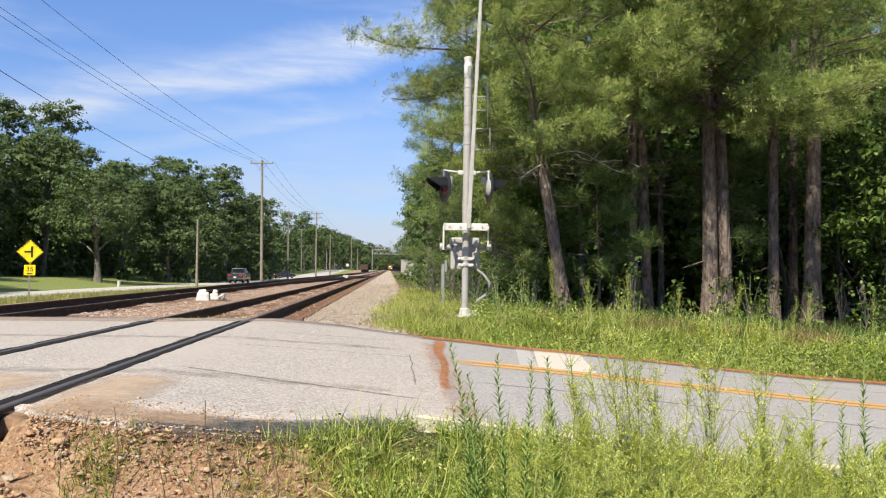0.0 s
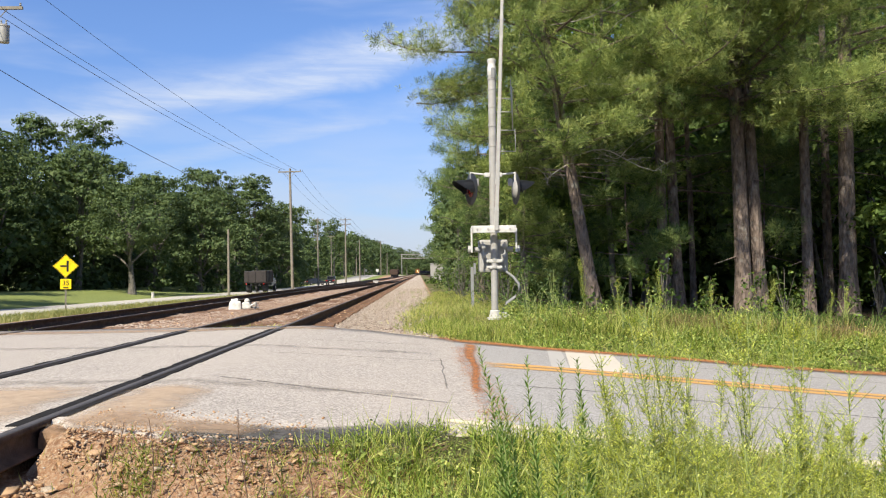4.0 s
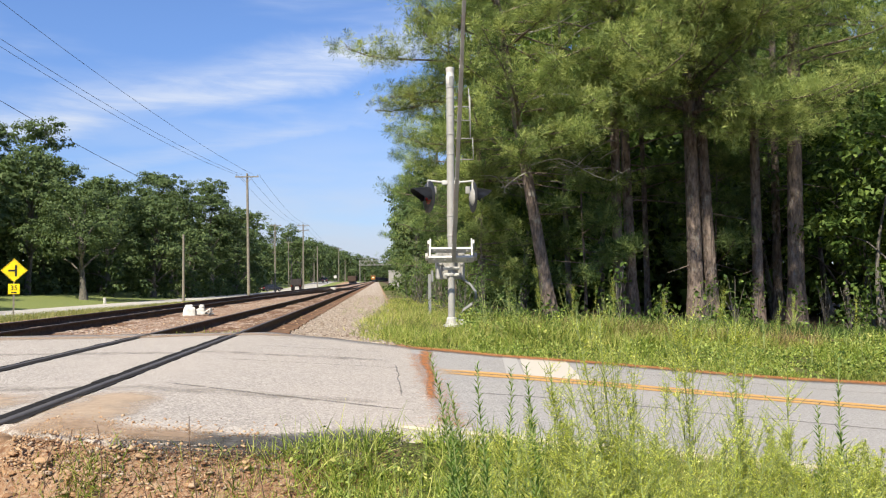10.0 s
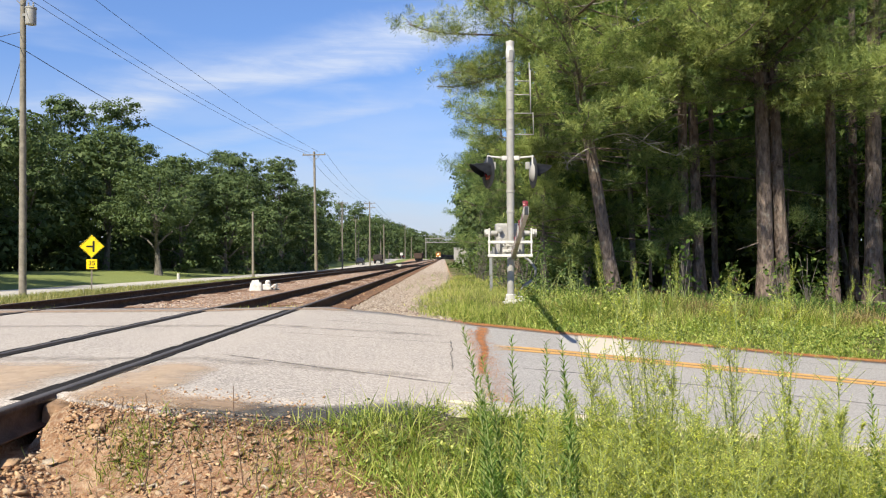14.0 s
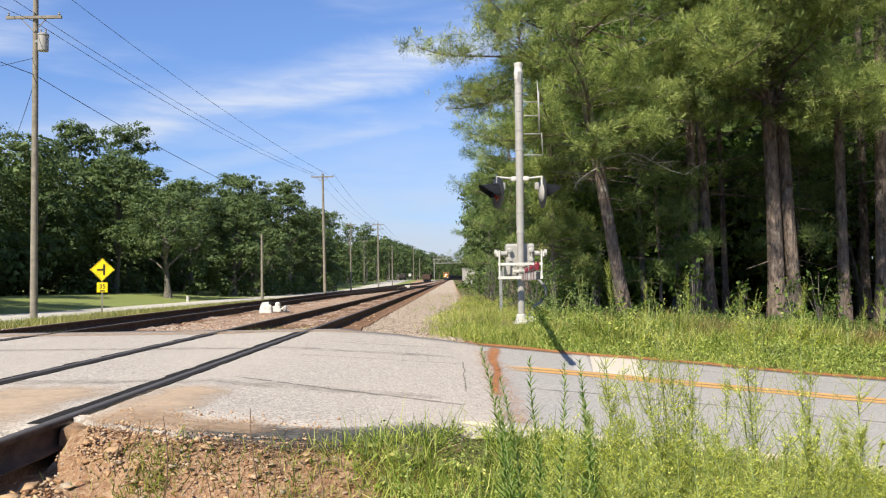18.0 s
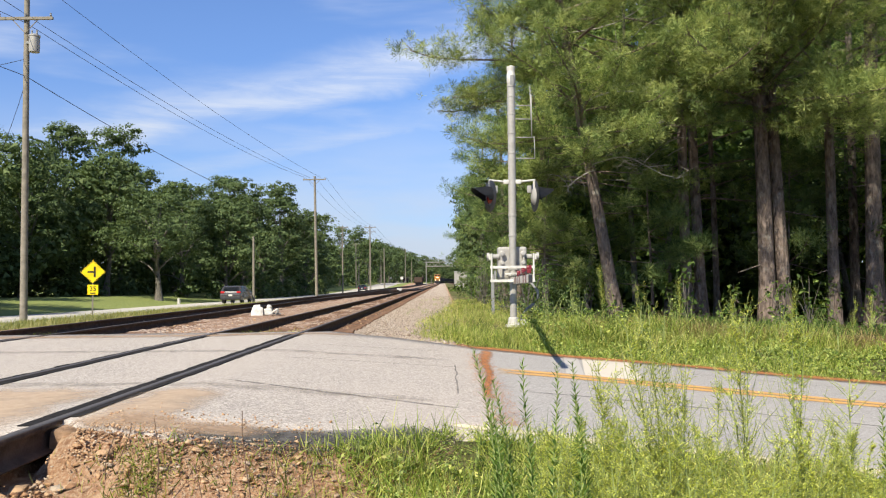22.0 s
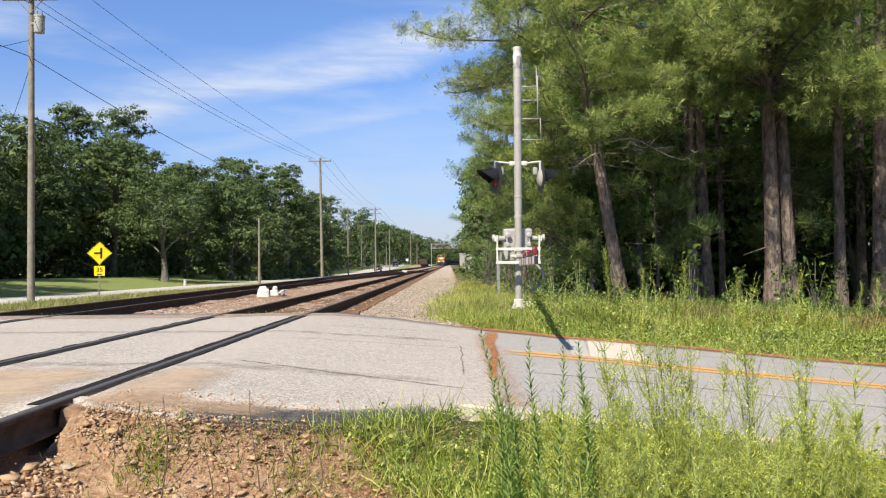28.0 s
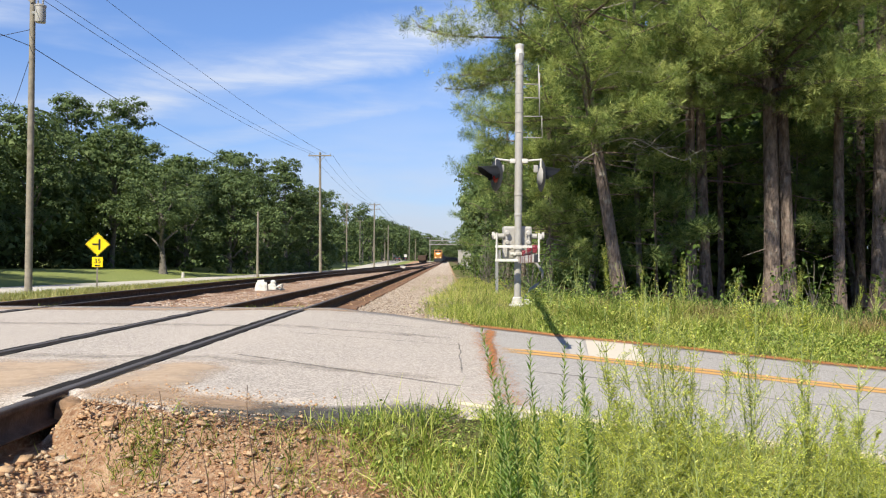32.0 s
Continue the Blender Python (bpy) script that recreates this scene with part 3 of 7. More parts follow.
def ragged(f, amp, k):
    return lambda x: f(x) + amp * noise.noise(Vector((float(x) * k, 3.1, 0.7)))


road = new("road", strip("road", steps(-15.5, [(-5, 0.5), (-2.6, 0.12), (-2.33, 0.09), (-2.305, 0.025), (-2.0, 0.06), (0.52, 0.12)]), ragged(road_near, 0.05, 2.3), ragged(road_far, 0.16, 2.0), road_z, M_ROAD_OLD, 12))
tagged(road, "worn pale asphalt road over the level crossing", "road", kind="structure")
road_east = new("road_east", strip("road_east", steps(0.5, [(8, 0.15), (40, 1.0)]), ragged(road_near, 0.10, 2.3), ragged(road_far, 0.12, 2.0), road_z, M_ROAD_NEW, 12, 0.006))
tagged(road_east, "grey asphalt road with faded lane lines", "road", kind="structure")


def decal(name, pts, width, mat, zf=road_z, lift=0.012, parent=None, label=""):
    """A flat band along a line on the road."""
    pts = np.array(pts, float)
    d = np.gradient(pts, axis=0)
    d /= np.linalg.norm(d, axis=1)[:, None]
    nrm = np.stack([-d[:, 1], d[:, 0]], 1)
    w = np.broadcast_to(np.asarray(width, float), len(pts))[:, None]
    a, b = pts - nrm * w / 2, pts + nrm * w / 2
    v = np.concatenate([np.c_[a, zf(a[:, 0], a[:, 1]) + lift], np.c_[b, zf(b[:, 0], b[:, 1]) + lift]])
    n = len(pts)
    i = np.arange(n - 1)
    return part(name, mesh_np(name, v, np.stack([i, i + 1, n + i + 1, n + i], 1), mat), mat, parent, label)


def film(name, pts, width, mat, parent, label, zf=road_z, lift=0.010):
    """A thin ragged film over the road that fades to its edges."""
    pts = np.array(pts, float)
    d = np.gradient(pts, axis=0)
    d /= np.linalg.norm(d, axis=1)[:, None]
    nrm = np.stack([-d[:, 1], d[:, 0]], 1)
    cols = np.linspace(-0.5, 0.5, 9)
    w = np.broadcast_to(np.asarray(width, float), len(pts))
    p = pts[:, None] + nrm[:, None] * (cols[None, :, None] * w[:, None, None])
    v = np.concatenate([p, (zf(p[..., 0], p[..., 1]) + lift)[..., None]], -1).reshape(-1, 3)
    n, c = len(pts), len(cols)
    i, k = np.meshgrid(np.arange(n - 1), np.arange(c - 1), indexing="ij")
    me = mesh_np(name, v, np.stack([i * c + k, (i + 1) * c + k, (i + 1) * c + k + 1, i * c + k + 1], -1).reshape(-1, 4), mat)
    run = np.r_[0, np.cumsum(np.linalg.norm(np.diff(pts, axis=0), axis=1))]
    ends = np.clip(np.minimum(run, run[-1] - run) / min(0.4, 0.2 * run[-1]) + 0.15, 0, 1)
    fade = (1 - (2 * np.abs(cols)) ** 2)[None] * ends[:, None]
    me.attributes.new("fade", "FLOAT", "POINT").data.foreach_set("value", fade.ravel().astype(np.float32))
    return part(name, me, mat, parent, label)


def edge_line(x):
    """The cream line drawn along the near side of the road."""
    return np.interp(x, [0.0, 0.22, 0.53, 1.07, 2.28, 4.5, 12, 30], [5.92, 5.84, 5.70, 5.48, 5.24, 4.86, 3.98, 1.8])


def centre_line(x):
    return 9.34 - 0.165 * x + 0.0025 * x ** 2


lx = np.linspace(0.5, 26, 140)
film("edge_line", np.c_[lx, edge_line(lx)], 0.24, M_CREAMFILM, road_east, "worn cream edge line", lift=0.013)
lx = np.linspace(0.16, 0.6, 12)
film("edge_line", np.c_[lx, edge_line(lx)], 0.18, M_CREAMFILM, road, "worn cream edge line", lift=0.006)
for off in (-0.13, 0.13):
    lx = np.linspace(0.72, 26, 120)
    film("centre_line", np.c_[lx, centre_line(lx) + off], 0.30, M_YELLOWFILM, road_east, "worn yellow centre line", lift=0.013 + 0.01 * off)
py = np.linspace(9.25, 11.72, 24)
decal("concrete_patch", np.c_[2.02 + 0.15 * (py - 9.2), py], 0.66, M_PATCH, parent=road_east, label="pale concrete patch", lift=0.010)
decal("asphalt_patch", np.c_[1.58 + 0.13 * (py - 9.2), py], 0.20, M_PATCH_GREY, parent=road_east, label="grey patched strip beside the pale patch", lift=0.009)
for y0, x0, x1, w in ((7.41, -2.0, 0.45, 0.09), (9.6, -1.9, 0.5, 0.05), (11.6, -1.8, 0.3, 0.06), (6.9, -9, -4.0, 0.08), (7.6, 0.7, 9.0, 0.08), (10.6, 2.9, 11.0, 0.05)):
    lx = np.linspace(x0, x1, 40)
    wob = np.array([noise.noise(Vector((q * 1.7, y0, 0))) for q in lx])
    film("tar_seam", np.c_[lx, y0 + 0.05 * wob - (0.37 if y0 == 7.41 else 0.06 if x0 < 0.5 else 0.15) * (lx - x0)], w, M_SEAMFILM, road if x0 < 0.5 else road_east, "dark tar seam", lift=0.0045 if x0 < 0.5 else 0.0105)
ly = np.linspace(8.0, 10.8, 50)
film("crack", np.c_[0.24 + 0.03 * np.array([noise.noise(Vector((2.0, q * 2, 0))) for q in ly]), ly - 0.9], 0.028, M_SEAMFILM, road, "thin dark crack", lift=0.004)
# the broken black edge of the road nearest the verge
lx = np.linspace(-1.5, 0.1, 40)


def verge_depth(x):
    """How far the grass reaches from the road towards the woods."""
    return np.interp(x, [2.0, 3.5, 5.5, 20], [4.2, 3.7, 2.5, 2.3])


def edge_z(x, y):
    """The road's broken rim and the ground just outside it."""
    return np.where(y < road_near(x) - 0.03, np.maximum(ground_z(x, y) + 0.006, road_z(x, y) - 0.10), road_z(x, y))


film("broken_edge", np.c_[lx, road_near(lx) + 0.08], 0.60, M_SMUDGE, road, "broken black asphalt edge", edge_z, 0.010)
ly = np.linspace(4.3, 9.5, 30)
film("dust", np.c_[-1.92 + 0 * ly[:12], ly[:12] + 0.55], 0.75, M_DUST_PALE, road, "brown clay dust beside the rail", lift=0.006)
film("dust", np.c_[-3.07 + 0 * ly[:18], ly[:18] - 0.5], 1.35, M_DUST_PALE, road, "brown clay dust between the rails", lift=0.006)
lx = np.linspace(-2.2, -0.9, 24)
film("dust", np.c_[lx, road_near(lx) + 0.22], 0.75, M_DUST, road, "brown clay dust at the broken road edge", edge_z, 0.014)
lx = np.linspace(-9, -3, 30)
film("dust", np.c_[lx, 13.6 + 0 * lx], 1.2, M_DUST, road, "brown clay dust at the road edge", lift=0.006)
lx = np.linspace(-3.7, -1.2, 20)
film("dust", np.c_[lx, 13.75 + 0 * lx], 0.9, M_DUST, road, "brown clay dust at the road edge", lift=0.008)
lx = np.linspace(-14, 0.4, 50)
for y0, w in ((7.0, 0.7), (10.4, 0.8)):
    film("tyre_stain", np.c_[lx, y0 - 0.05 * (lx + 2)], w, M_STAINFILM, road, "faint dark tyre track", lift=0.003)

# the street west of the railway, and its side drive
sy = steps(-60, [(20, 10), (260, 6), (420, 4), (900, 40)])
street_me = bpy.data.meshes.new("street")
v, f = [], []
for y in sy:
    z = float(west_z(y))
    v += [(-23.6, y, z - 0.1), (-23.3, y, z), (-19.8, y, z + 0.05), (-16.3, y, z), (-16.0, y, z - 0.1)]
for i in range(len(sy) - 1):
    f += [(i * 5 + k, i * 5 + k + 1, (i + 1) * 5 + k + 1, (i + 1) * 5 + k) for k in range(4)]
tagged(new("street", mesh_np("street", np.array(v), np.array(f), M_ROAD_FAR)), "pale two-lane street beside the railway", "road", kind="structure")


# ---------------------------------------------------------------- railway
def bend(y):
    """How far the line has swung to the east at y."""
    return 1.3e-4 * np.clip(np.asarray(y, float) - 520, 0, None) ** 2


RAIL = [(-0.036, 0), (0.036, 0), (0.036, -0.032), (0.012, -0.045), (0.010, -0.145), (0.07, -0.160), (0.07, -0.172), (-0.07, -0.172), (-0.07, -0.160), (-0.010, -0.145), (-0.012, -0.045), (-0.036, -0.032)]


def rail_mesh(name, xf, ys):
    pr = np.array(RAIL)
    v = np.array([(float(xf(y)) + p, y, q) for y in ys for p, q in pr])
    n = len(pr)
    i, k = np.meshgrid(np.arange(len(ys) - 1), np.arange(n), indexing="ij")
    f = np.stack([i * n + k, i * n + (k + 1) % n, (i + 1) * n + (k + 1) % n, (i + 1) * n + k], -1).reshape(-1, 4)
    me = mesh_np(name, v, f, M_RUST)
    me.materials.append(M_RAILTOP)
    me.polygons.foreach_set("material_index", (k.ravel() == 0).astype(np.int32))
    return me


RY = steps(-14, [(20, 2), (500, 20), (1260, 20)])
tie_bm = bmesh.new()
box(tie_bm, (2.6, 0.23, 0.17), (0, 0, 0), bevel=0.012)
tie_me = bpy.data.meshes.new("tie")
tie_bm.to_mesh(tie_me)
tie_bm.free()
tie_me.materials.append(M_TIE)
tracks = {}
for label, x0 in (("near railway track of rusty rails on timber ties", TRACK_1), ("far railway track of rusty rails on timber ties", TRACK_2)):
    t = empty("railway_track", pose(0, 0, 0), label, "railway track")
    tracks[x0] = t
    t["kind"] = "structure"
    for s in (-1, 1):
        part("rail", rail_mesh("rail", lambda y, s=s, x0=x0: x0 + s * HALF + bend(y), RY), M_RUST, t)
    rng = np.random.default_rng(5)
    ys = [y for y in np.arange(14.4, 165, 0.53)]
    for y in ys:
        o = new("tie", tie_me)
        o.parent = t
        o.matrix_basis = pose(x0 + rng.normal(0, 0.02), y + rng.normal(0, 0.015), -0.255, rng.normal(0, 0.6), rng.normal(0, 0.4), rng.normal(0, 0.7))
    far = np.arange(165.5, 800, 0.53)
    cube = np.array([(sx * 1.3, sy_ * 0.115, sz * 0.085) for sx in (-1, 1) for sy_ in (-1, 1) for sz in (-1, 1)])
    quads = np.array([(1, 5, 7, 3), (0, 1, 3, 2), (4, 6, 7, 5), (0, 4, 5, 1)])
    v, f = spread(cube, quads, np.c_[x0 + bend(far), far, np.full(len(far), -0.255)], np.broadcast_to(np.eye(3), (len(far), 3, 3)), np.ones(len(far)))
    tagged(part("far_ties", mesh_np("far_ties", v, f, M_TIE), M_TIE, t), kind="stuff")

# flangeways and rubber strips where the road covers the track
for x0 in (TRACK_1, TRACK_2):
    for s in (-1, 1):
        bm = bmesh.new()
        for off, w in ((-s * 0.085, 0.095), (s * 0.066, 0.056)):
            n = 30
            y0, y1 = (5.30 if off * s > 0 else 4.98) if s > 0 and x0 == TRACK_1 else float(road_near(x0)) + 0.28, 13.95
            for k in range(n):
                a, b = y0 + (y1 - y0) * k / n, y0 + (y1 - y0) * (k + 1) / n
                box(bm, (w + 0.012 * math.sin(k * 2.3 + s), b - a + 0.002, 0.16), (x0 + s * HALF + off, (a + b) / 2, -0.083 + 0.003 * math.sin(k * 1.7)))
        part("flangeway_strip", bm, M_RUBBER, tracks[x0], "worn black rubber flangeway strip")

# packed dark clay against the rail where the road breaks off
bm = bmesh.new()
box(bm, (0.17, 0.40, 0.30), (-2.225, 5.22, -0.185), (2, 3, 4), bevel=0.05)
part("packed_clay", bm, M_CLAY, road, "packed brown clay at the broken road end")

# crossover: switch rails from the far track to the near one
for s in (-1, 1):
    cy = steps(40, [(120, 2.0)])
    part("switch_rail", rail_mesh("switch_rail", lambda y, s=s: s * HALF + TRACK_2 + (TRACK_1 - TRACK_2) * float(sstep(40, 118, y)), cy), M_RUST, tracks[TRACK_2])


def ballast(name, x0, x1, y0, y1, mat, label):
    """A gravel bed with a rough, stony top."""
    xs, ys = steps(x0, [(x1, 0.12)]), steps(y0, [(40, 0.14), (120, 1.0), (520, 10), (1260, 20)])
    ys = ys[ys <= y1 + 1e-6]

    def zf(gx, gy):
        mid = (x0 + x1) / 2
        u = np.abs(gx - mid) / ((x1 - x0) / 2)
        r = np.random.default_rng(3).normal(0, 0.016, gx.shape) * sstep(1.0, 0.75, u)
        return -0.185 - 0.20 * sstep(0.72, 1.0, u) + r + 0.02 * np.sin(gx * 3.1) * np.sin(gy * 1.3)

    me, _ = sheet(name, xs, ys, zf, mat)
    co = np.empty(len(me.vertices) * 3, np.float32)
    me.vertices.foreach_get("co", co)
    co = co.reshape(-1, 3)
    co[:, 0] += bend(co[:, 1])
    me.vertices.foreach_set("co", co.ravel())
    me.update()
    return tagged(new(name, me), label, "ballast", kind="structure")


def gravel_bed_mat(name, stops, rust):
    k = Mat(name, 0.95, 0, 0.2)
    cells = k.n.new("ShaderNodeSeparateColor")
    k.l.new(k.voronoi(17.0, "Color"), cells.inputs[0])
    c = k.ramp(cells.outputs[0], stops)
    c = k.mix(k.span(k.noise(0.9, 5, 0.6), 0.4, 0.62, 0, 0.75), c, rust)
    k.color(c)
    k.bump(k.voronoi(17.0, "Distance"), 0.9, 0.04)
    return k.m


M_BED = gravel_bed_mat("brown_gravel_bed", [(0, (0.13, 0.085, 0.06)), (0.5, (0.31, 0.215, 0.155)), (1, (0.50, 0.42, 0.35))], (0.27, 0.165, 0.11))
ballast("ballast_bed", -10.6, -1.75, 14.15, 1260, M_BED, "rust-brown gravel bed under the tracks")


def stone_template(rng):
    """A broken stone: a squashed, jittered octahedron with its edges cut once."""
    bm = bmesh.new()
    bmesh.ops.create_cube(bm, size=1.25)
    for v in bm.verts:
        v.co = Vector([c * float(rng.uniform(0.30, 1.25)) for c in v.co])
        v.co.z *= 0.48
    v = np.array([q.co[:] for q in bm.verts])
    f = np.array([[q.index for q in p.verts] for p in bm.faces])
    bm.free()
    return v, f


rng = np.random.default_rng(11)


def scatter_stones(name, n, area, size, mat, label, zf=None):
    pts = area(n)
    pieces = []
    for k in range(5):
        v, f = stone_template(rng)
        c = pts[k::5]
        z = (zf or ground_z)(c[:, 0], c[:, 1])
        r = size * np.minimum(rng.lognormal(0, 0.42, len(c)), 2.4)
        pieces.append(spread(v, f, np.c_[c, z + r * 0.25], turns(rng, len(c), (0, 0, 1), 0.5), r))
    v, f = gather(pieces)
    return tagged(new(name, mesh_np(name, v, f, mat)), label, "gravel", kind="stuff")


def shoulder_edge(y):
    """Where the gravel of the shoulder meets the verge grass."""
    return np.interp(y, [13, 15, 20, 26, 34, 50], [0.0, -0.35, -0.38, 0.1, 0.5, 0.7])


def shoulder(n):
    y = 13.9 + 46 * rng.random(n) ** 1.8
    u = rng.random(n)
    return np.c_[-2.3 + (shoulder_edge(y) + 2.45) * u + 0.12 * np.sin(y * 0.8), y]


def between(n):
    y = 14.3 + 40 * rng.random(n) ** 1.5
    return np.c_[rng.uniform(-10.2, -1.9, n), y]


def foot(n):
    x = -2.25 + 2.6 * rng.random(n) ** 1.3
    y = 3.3 + 1.6 * rng.random(n)
    keep = (x < 0.0 + 0.5 * (4.4 - y)) & (x > -2.22) & (rng.random(n) < 1.1 - 0.9 * sstep(4.1, 4.6, y - 0.05 * (x + 1.6)))
    return np.c_[x, y][keep]


scatter_stones("shoulder_gravel", 11000, shoulder, 0.014, M_STONE_GREY, "pale tan-grey crushed stone on the track shoulder", lambda x, y: np.maximum(ground_z(x, y), -0.21))
scatter_stones("bed_gravel", 4500, between, 0.021, M_STONE_TAN, "rust-brown crushed stone between the rails", lambda x, y: np.full(len(x), -0.19))
scatter_stones("verge_gravel", 5000, foot, 0.016, M_STONE_TAN, "tan and rusty loose stones on clay")
scatter_stones("verge_grit", 3500, foot, 0.006, M_STONE_TAN, "fine tan grit on clay")
def rim(n):
    x = rng.uniform(-1.45, 0.2, n)
    return np.c_[x, road_near(x) + rng.normal(-0.04, 0.13, n)]


def apron(n):
    x = -2.05 + 1.4 * rng.random(n) ** 1.4
    return np.c_[x, road_near(x) + rng.normal(0.05, 0.28, n)]


scatter_stones("asphalt_crumbs", 2600, rim, 0.0065, M_CRUMB, "dark crumbled asphalt and grit along the broken road edge", edge_z)
scatter_stones("apron_grit", 2600, apron, 0.008, M_STONE_TAN, "tan grit on the dusty road end", edge_z)
stones = empty("stone_scatter", pose(0, 0, 0), "loose tan stones strewn over bare clay", "stones")
stone_mes = []
for k in range(6):
    v, f = stone_template(rng)
    stone_mes.append(mesh_np("stone", v, f, M_STONE_TAN1))
for k in range(140):
    x, y = -2.15 + 2.2 * float(rng.random()) ** 1.2, 4.0 + 1.35 * float(rng.random()) ** 1.3
    o = new("stone", stone_mes[k % 6])
    s = 0.017 * float(rng.lognormal(0, 0.45))
    o.matrix_basis = Matrix.LocRotScale((x, y, float(ground_z(x, y)) + s * 0.3), Euler(rng.uniform(-0.4, 0.4, 3) + np.array([0, 0, rng.uniform(0, 6)])), (s, s, s))
    o.parent = stones
for k in range(230):
    y = 3.35 + 1.45 * float(rng.random()) ** 0.8
    x = -2.15 + 1.75 * float(rng.random()) ** (1.15 + 0.5 * (y - 3.4))
    o = new("stone", stone_mes[k % 6])
    s = 0.030 * float(rng.lognormal(0, 0.36))
    o.matrix_basis = Matrix.LocRotScale((x, y, float(ground_z(x, y)) + s * 0.25), Euler(rng.uniform(-0.4, 0.4, 3) + np.array([0, 0, rng.uniform(0, 6)])), (s, s, s * 0.8))
    o.parent = stones
for p, q, r in ((-2.02, 4.98, 0.13), (-1.84, 4.9, 0.09), (-2.0, 4.62, 0.17), (-1.72, 5.1, 0.06), (-1.2, 5.2, 0.05), (-0.9, 5.05, 0.05)):
    v, f = stone_template(rng)
    o = part("slab", mesh_np("slab", v * [1.0, 0.55, 0.09], f, M_STONE_TAN1), M_STONE_TAN1, stones, "flat tan stone slab")
    o.matrix_basis = Matrix.LocRotScale((p, q, float(ground_z(p, q)) + 0.02), Euler((0.05, 0.04, r * 30)), (r, r, r))



# ---------------------------------------------------------------- plants
def needle_tuft(rng, n=24):
    """A bottle-brush of needles that share one foot."""
    v, f = [(0, 0, 0)], []
    for k in range(n):
        th, ph = rng.uniform(0, 2 * np.pi), rng.uniform(0.05, 1.9)
        d = np.array([math.cos(th) * math.sin(ph), math.sin(th) * math.sin(ph), math.cos(ph)]) * rng.uniform(0.75, 1.0)
        s = np.cross(d, rng.normal(size=3))
        s *= 0.020 / np.linalg.norm(s)
        v += [tuple(d - s), tuple(d + s)]
        f.append((0, len(v) - 2, len(v) - 1))
    return np.array(v), np.array(f)


TUFTS = [needle_tuft(np.random.default_rng(40 + k), 26) for k in range(4)]


def pine_foliage(rng, tips, ups, size):
    pieces = []
    for k in range(4):
        c = tips[k::4]
        if len(c):
            pieces.append(spread(*TUFTS[k], c, turns(rng, len(c), ups[k::4], 0.55), size * rng.uniform(0.75, 1.25, len(c))))
    return gather(pieces)


def pine(name, label, x, y, height, r, lean=(0, 0), limbs=30, low=4.0, reach=3.6, seed=1, mat=M_NEEDLE, size=0.225, side=None, dense=1.0, barkmat=M_BARK, group="roadside pines", bole=0.75, skirt=1.0, sink=1.0):
    """A pine: a leaning bole, dead stubs, limbs that sag, and brushes of needles along the outer part of each limb."""
    rng = np.random.default_rng(seed)
    z0 = float(ground_z(x, y))
    tree = empty(name, pose(x, y, z0 - 0.05), label, "pine tree", group)
    s = np.linspace(0, 1, 16)
    wob = 0.10 * np.stack([np.sin(s * 5 + seed), np.cos(s * 4 + seed * 2)], 1) * s[:, None]
    bole_pts = np.c_[lean[0] * s * height + wob[:, 0], lean[1] * s * height + wob[:, 1], s * height]
    rad = r * (1 - bole * s) * (1 + 0.35 * np.exp(-s * height / 0.35))
    part("trunk", mesh_np("trunk", *tube(bole_pts, rad, 12), barkmat, True), barkmat, tree)
    wood, tips, ups = [], [], []
    for k in range(limbs):
        h = low + (height - low) * ((k + rng.random()) / limbs) ** sink * 0.97
        u = h / height
        base = np.array([np.interp(u, s, bole_pts[:, n]) for n in range(3)])
        az = rng.uniform(0, 2 * np.pi) if side is None or rng.random() < 0.35 else rng.normal(side, 0.7)
        L = reach * rng.uniform(0.6, 1.1) * (1 - 0.75 * max(0.0, (h - low) / (height - low)) ** 1.6)
        L *= skirt if h < 6.9 else 1.0
        d = np.array([math.cos(az), math.sin(az), 0])
        q = np.linspace(0, 1, 8)
        rise = rng.uniform(-0.22, 0.50)
        path = base + np.outer(q * L, d) + np.outer(rise * L * q - 0.20 * L * q ** 2 + 0.16 * L * q ** 5, [0, 0, 1])
        path += np.outer(np.sin(q * 4 + k) * 0.08 * L * q, [-d[1], d[0], 0])
        wood.append(tube(path, np.linspace(0.032, 0.008, 8) * (0.6 + L / 5), 5))
        for b in range(int((3 + L * 1.9) * dense * (1.0 if base[2] < 10.5 else 0.25))):
            w = 1.0 if b == 0 else rng.uniform(0.30, 1.0) ** 0.8
            at = np.array([np.interp(w, q, path[:, n]) for n in range(3)])
            out = rng.normal(size=3) * [1, 1, 0.35] + d * 0.7 + [0, 0, 0.25]
            out /= np.linalg.norm(out)
            ln = rng.uniform(0.25, 0.85) * (0.35 + 0.3 * L / 3) * (1.25 - 0.6 * w)
            end = at + out * ln + [0, 0, 0.10 * ln]
            wood.append(tube(np.stack([at, (at + end) / 2 + [0, 0, -0.03], end]), [0.012, 0.008, 0.005], 3))
            n = int(rng.integers(8, 13))
            pad = rng.normal(size=(n, 3)) * [0.21, 0.21, 0.11] * (0.8 + 0.12 * L) + end - out * 0.1
            tips += list(pad)
            ups += list((pad - at) * 0.9 + [0, 0, 0.65])
    for k in range(8):
        h, az = rng.uniform(1.5, low + 1), rng.uniform(0, 6.28)
        base = np.array([np.interp(h / height, s, bole_pts[:, n]) for n in range(3)])
        L = rng.uniform(0.3, 1.4)
        wood.append(tube(base + np.outer([0, 0.5, 1], [math.cos(az) * L, math.sin(az) * L, rng.uniform(-0.3, 0.1) * L]), [0.02, 0.014, 0.006], 4))
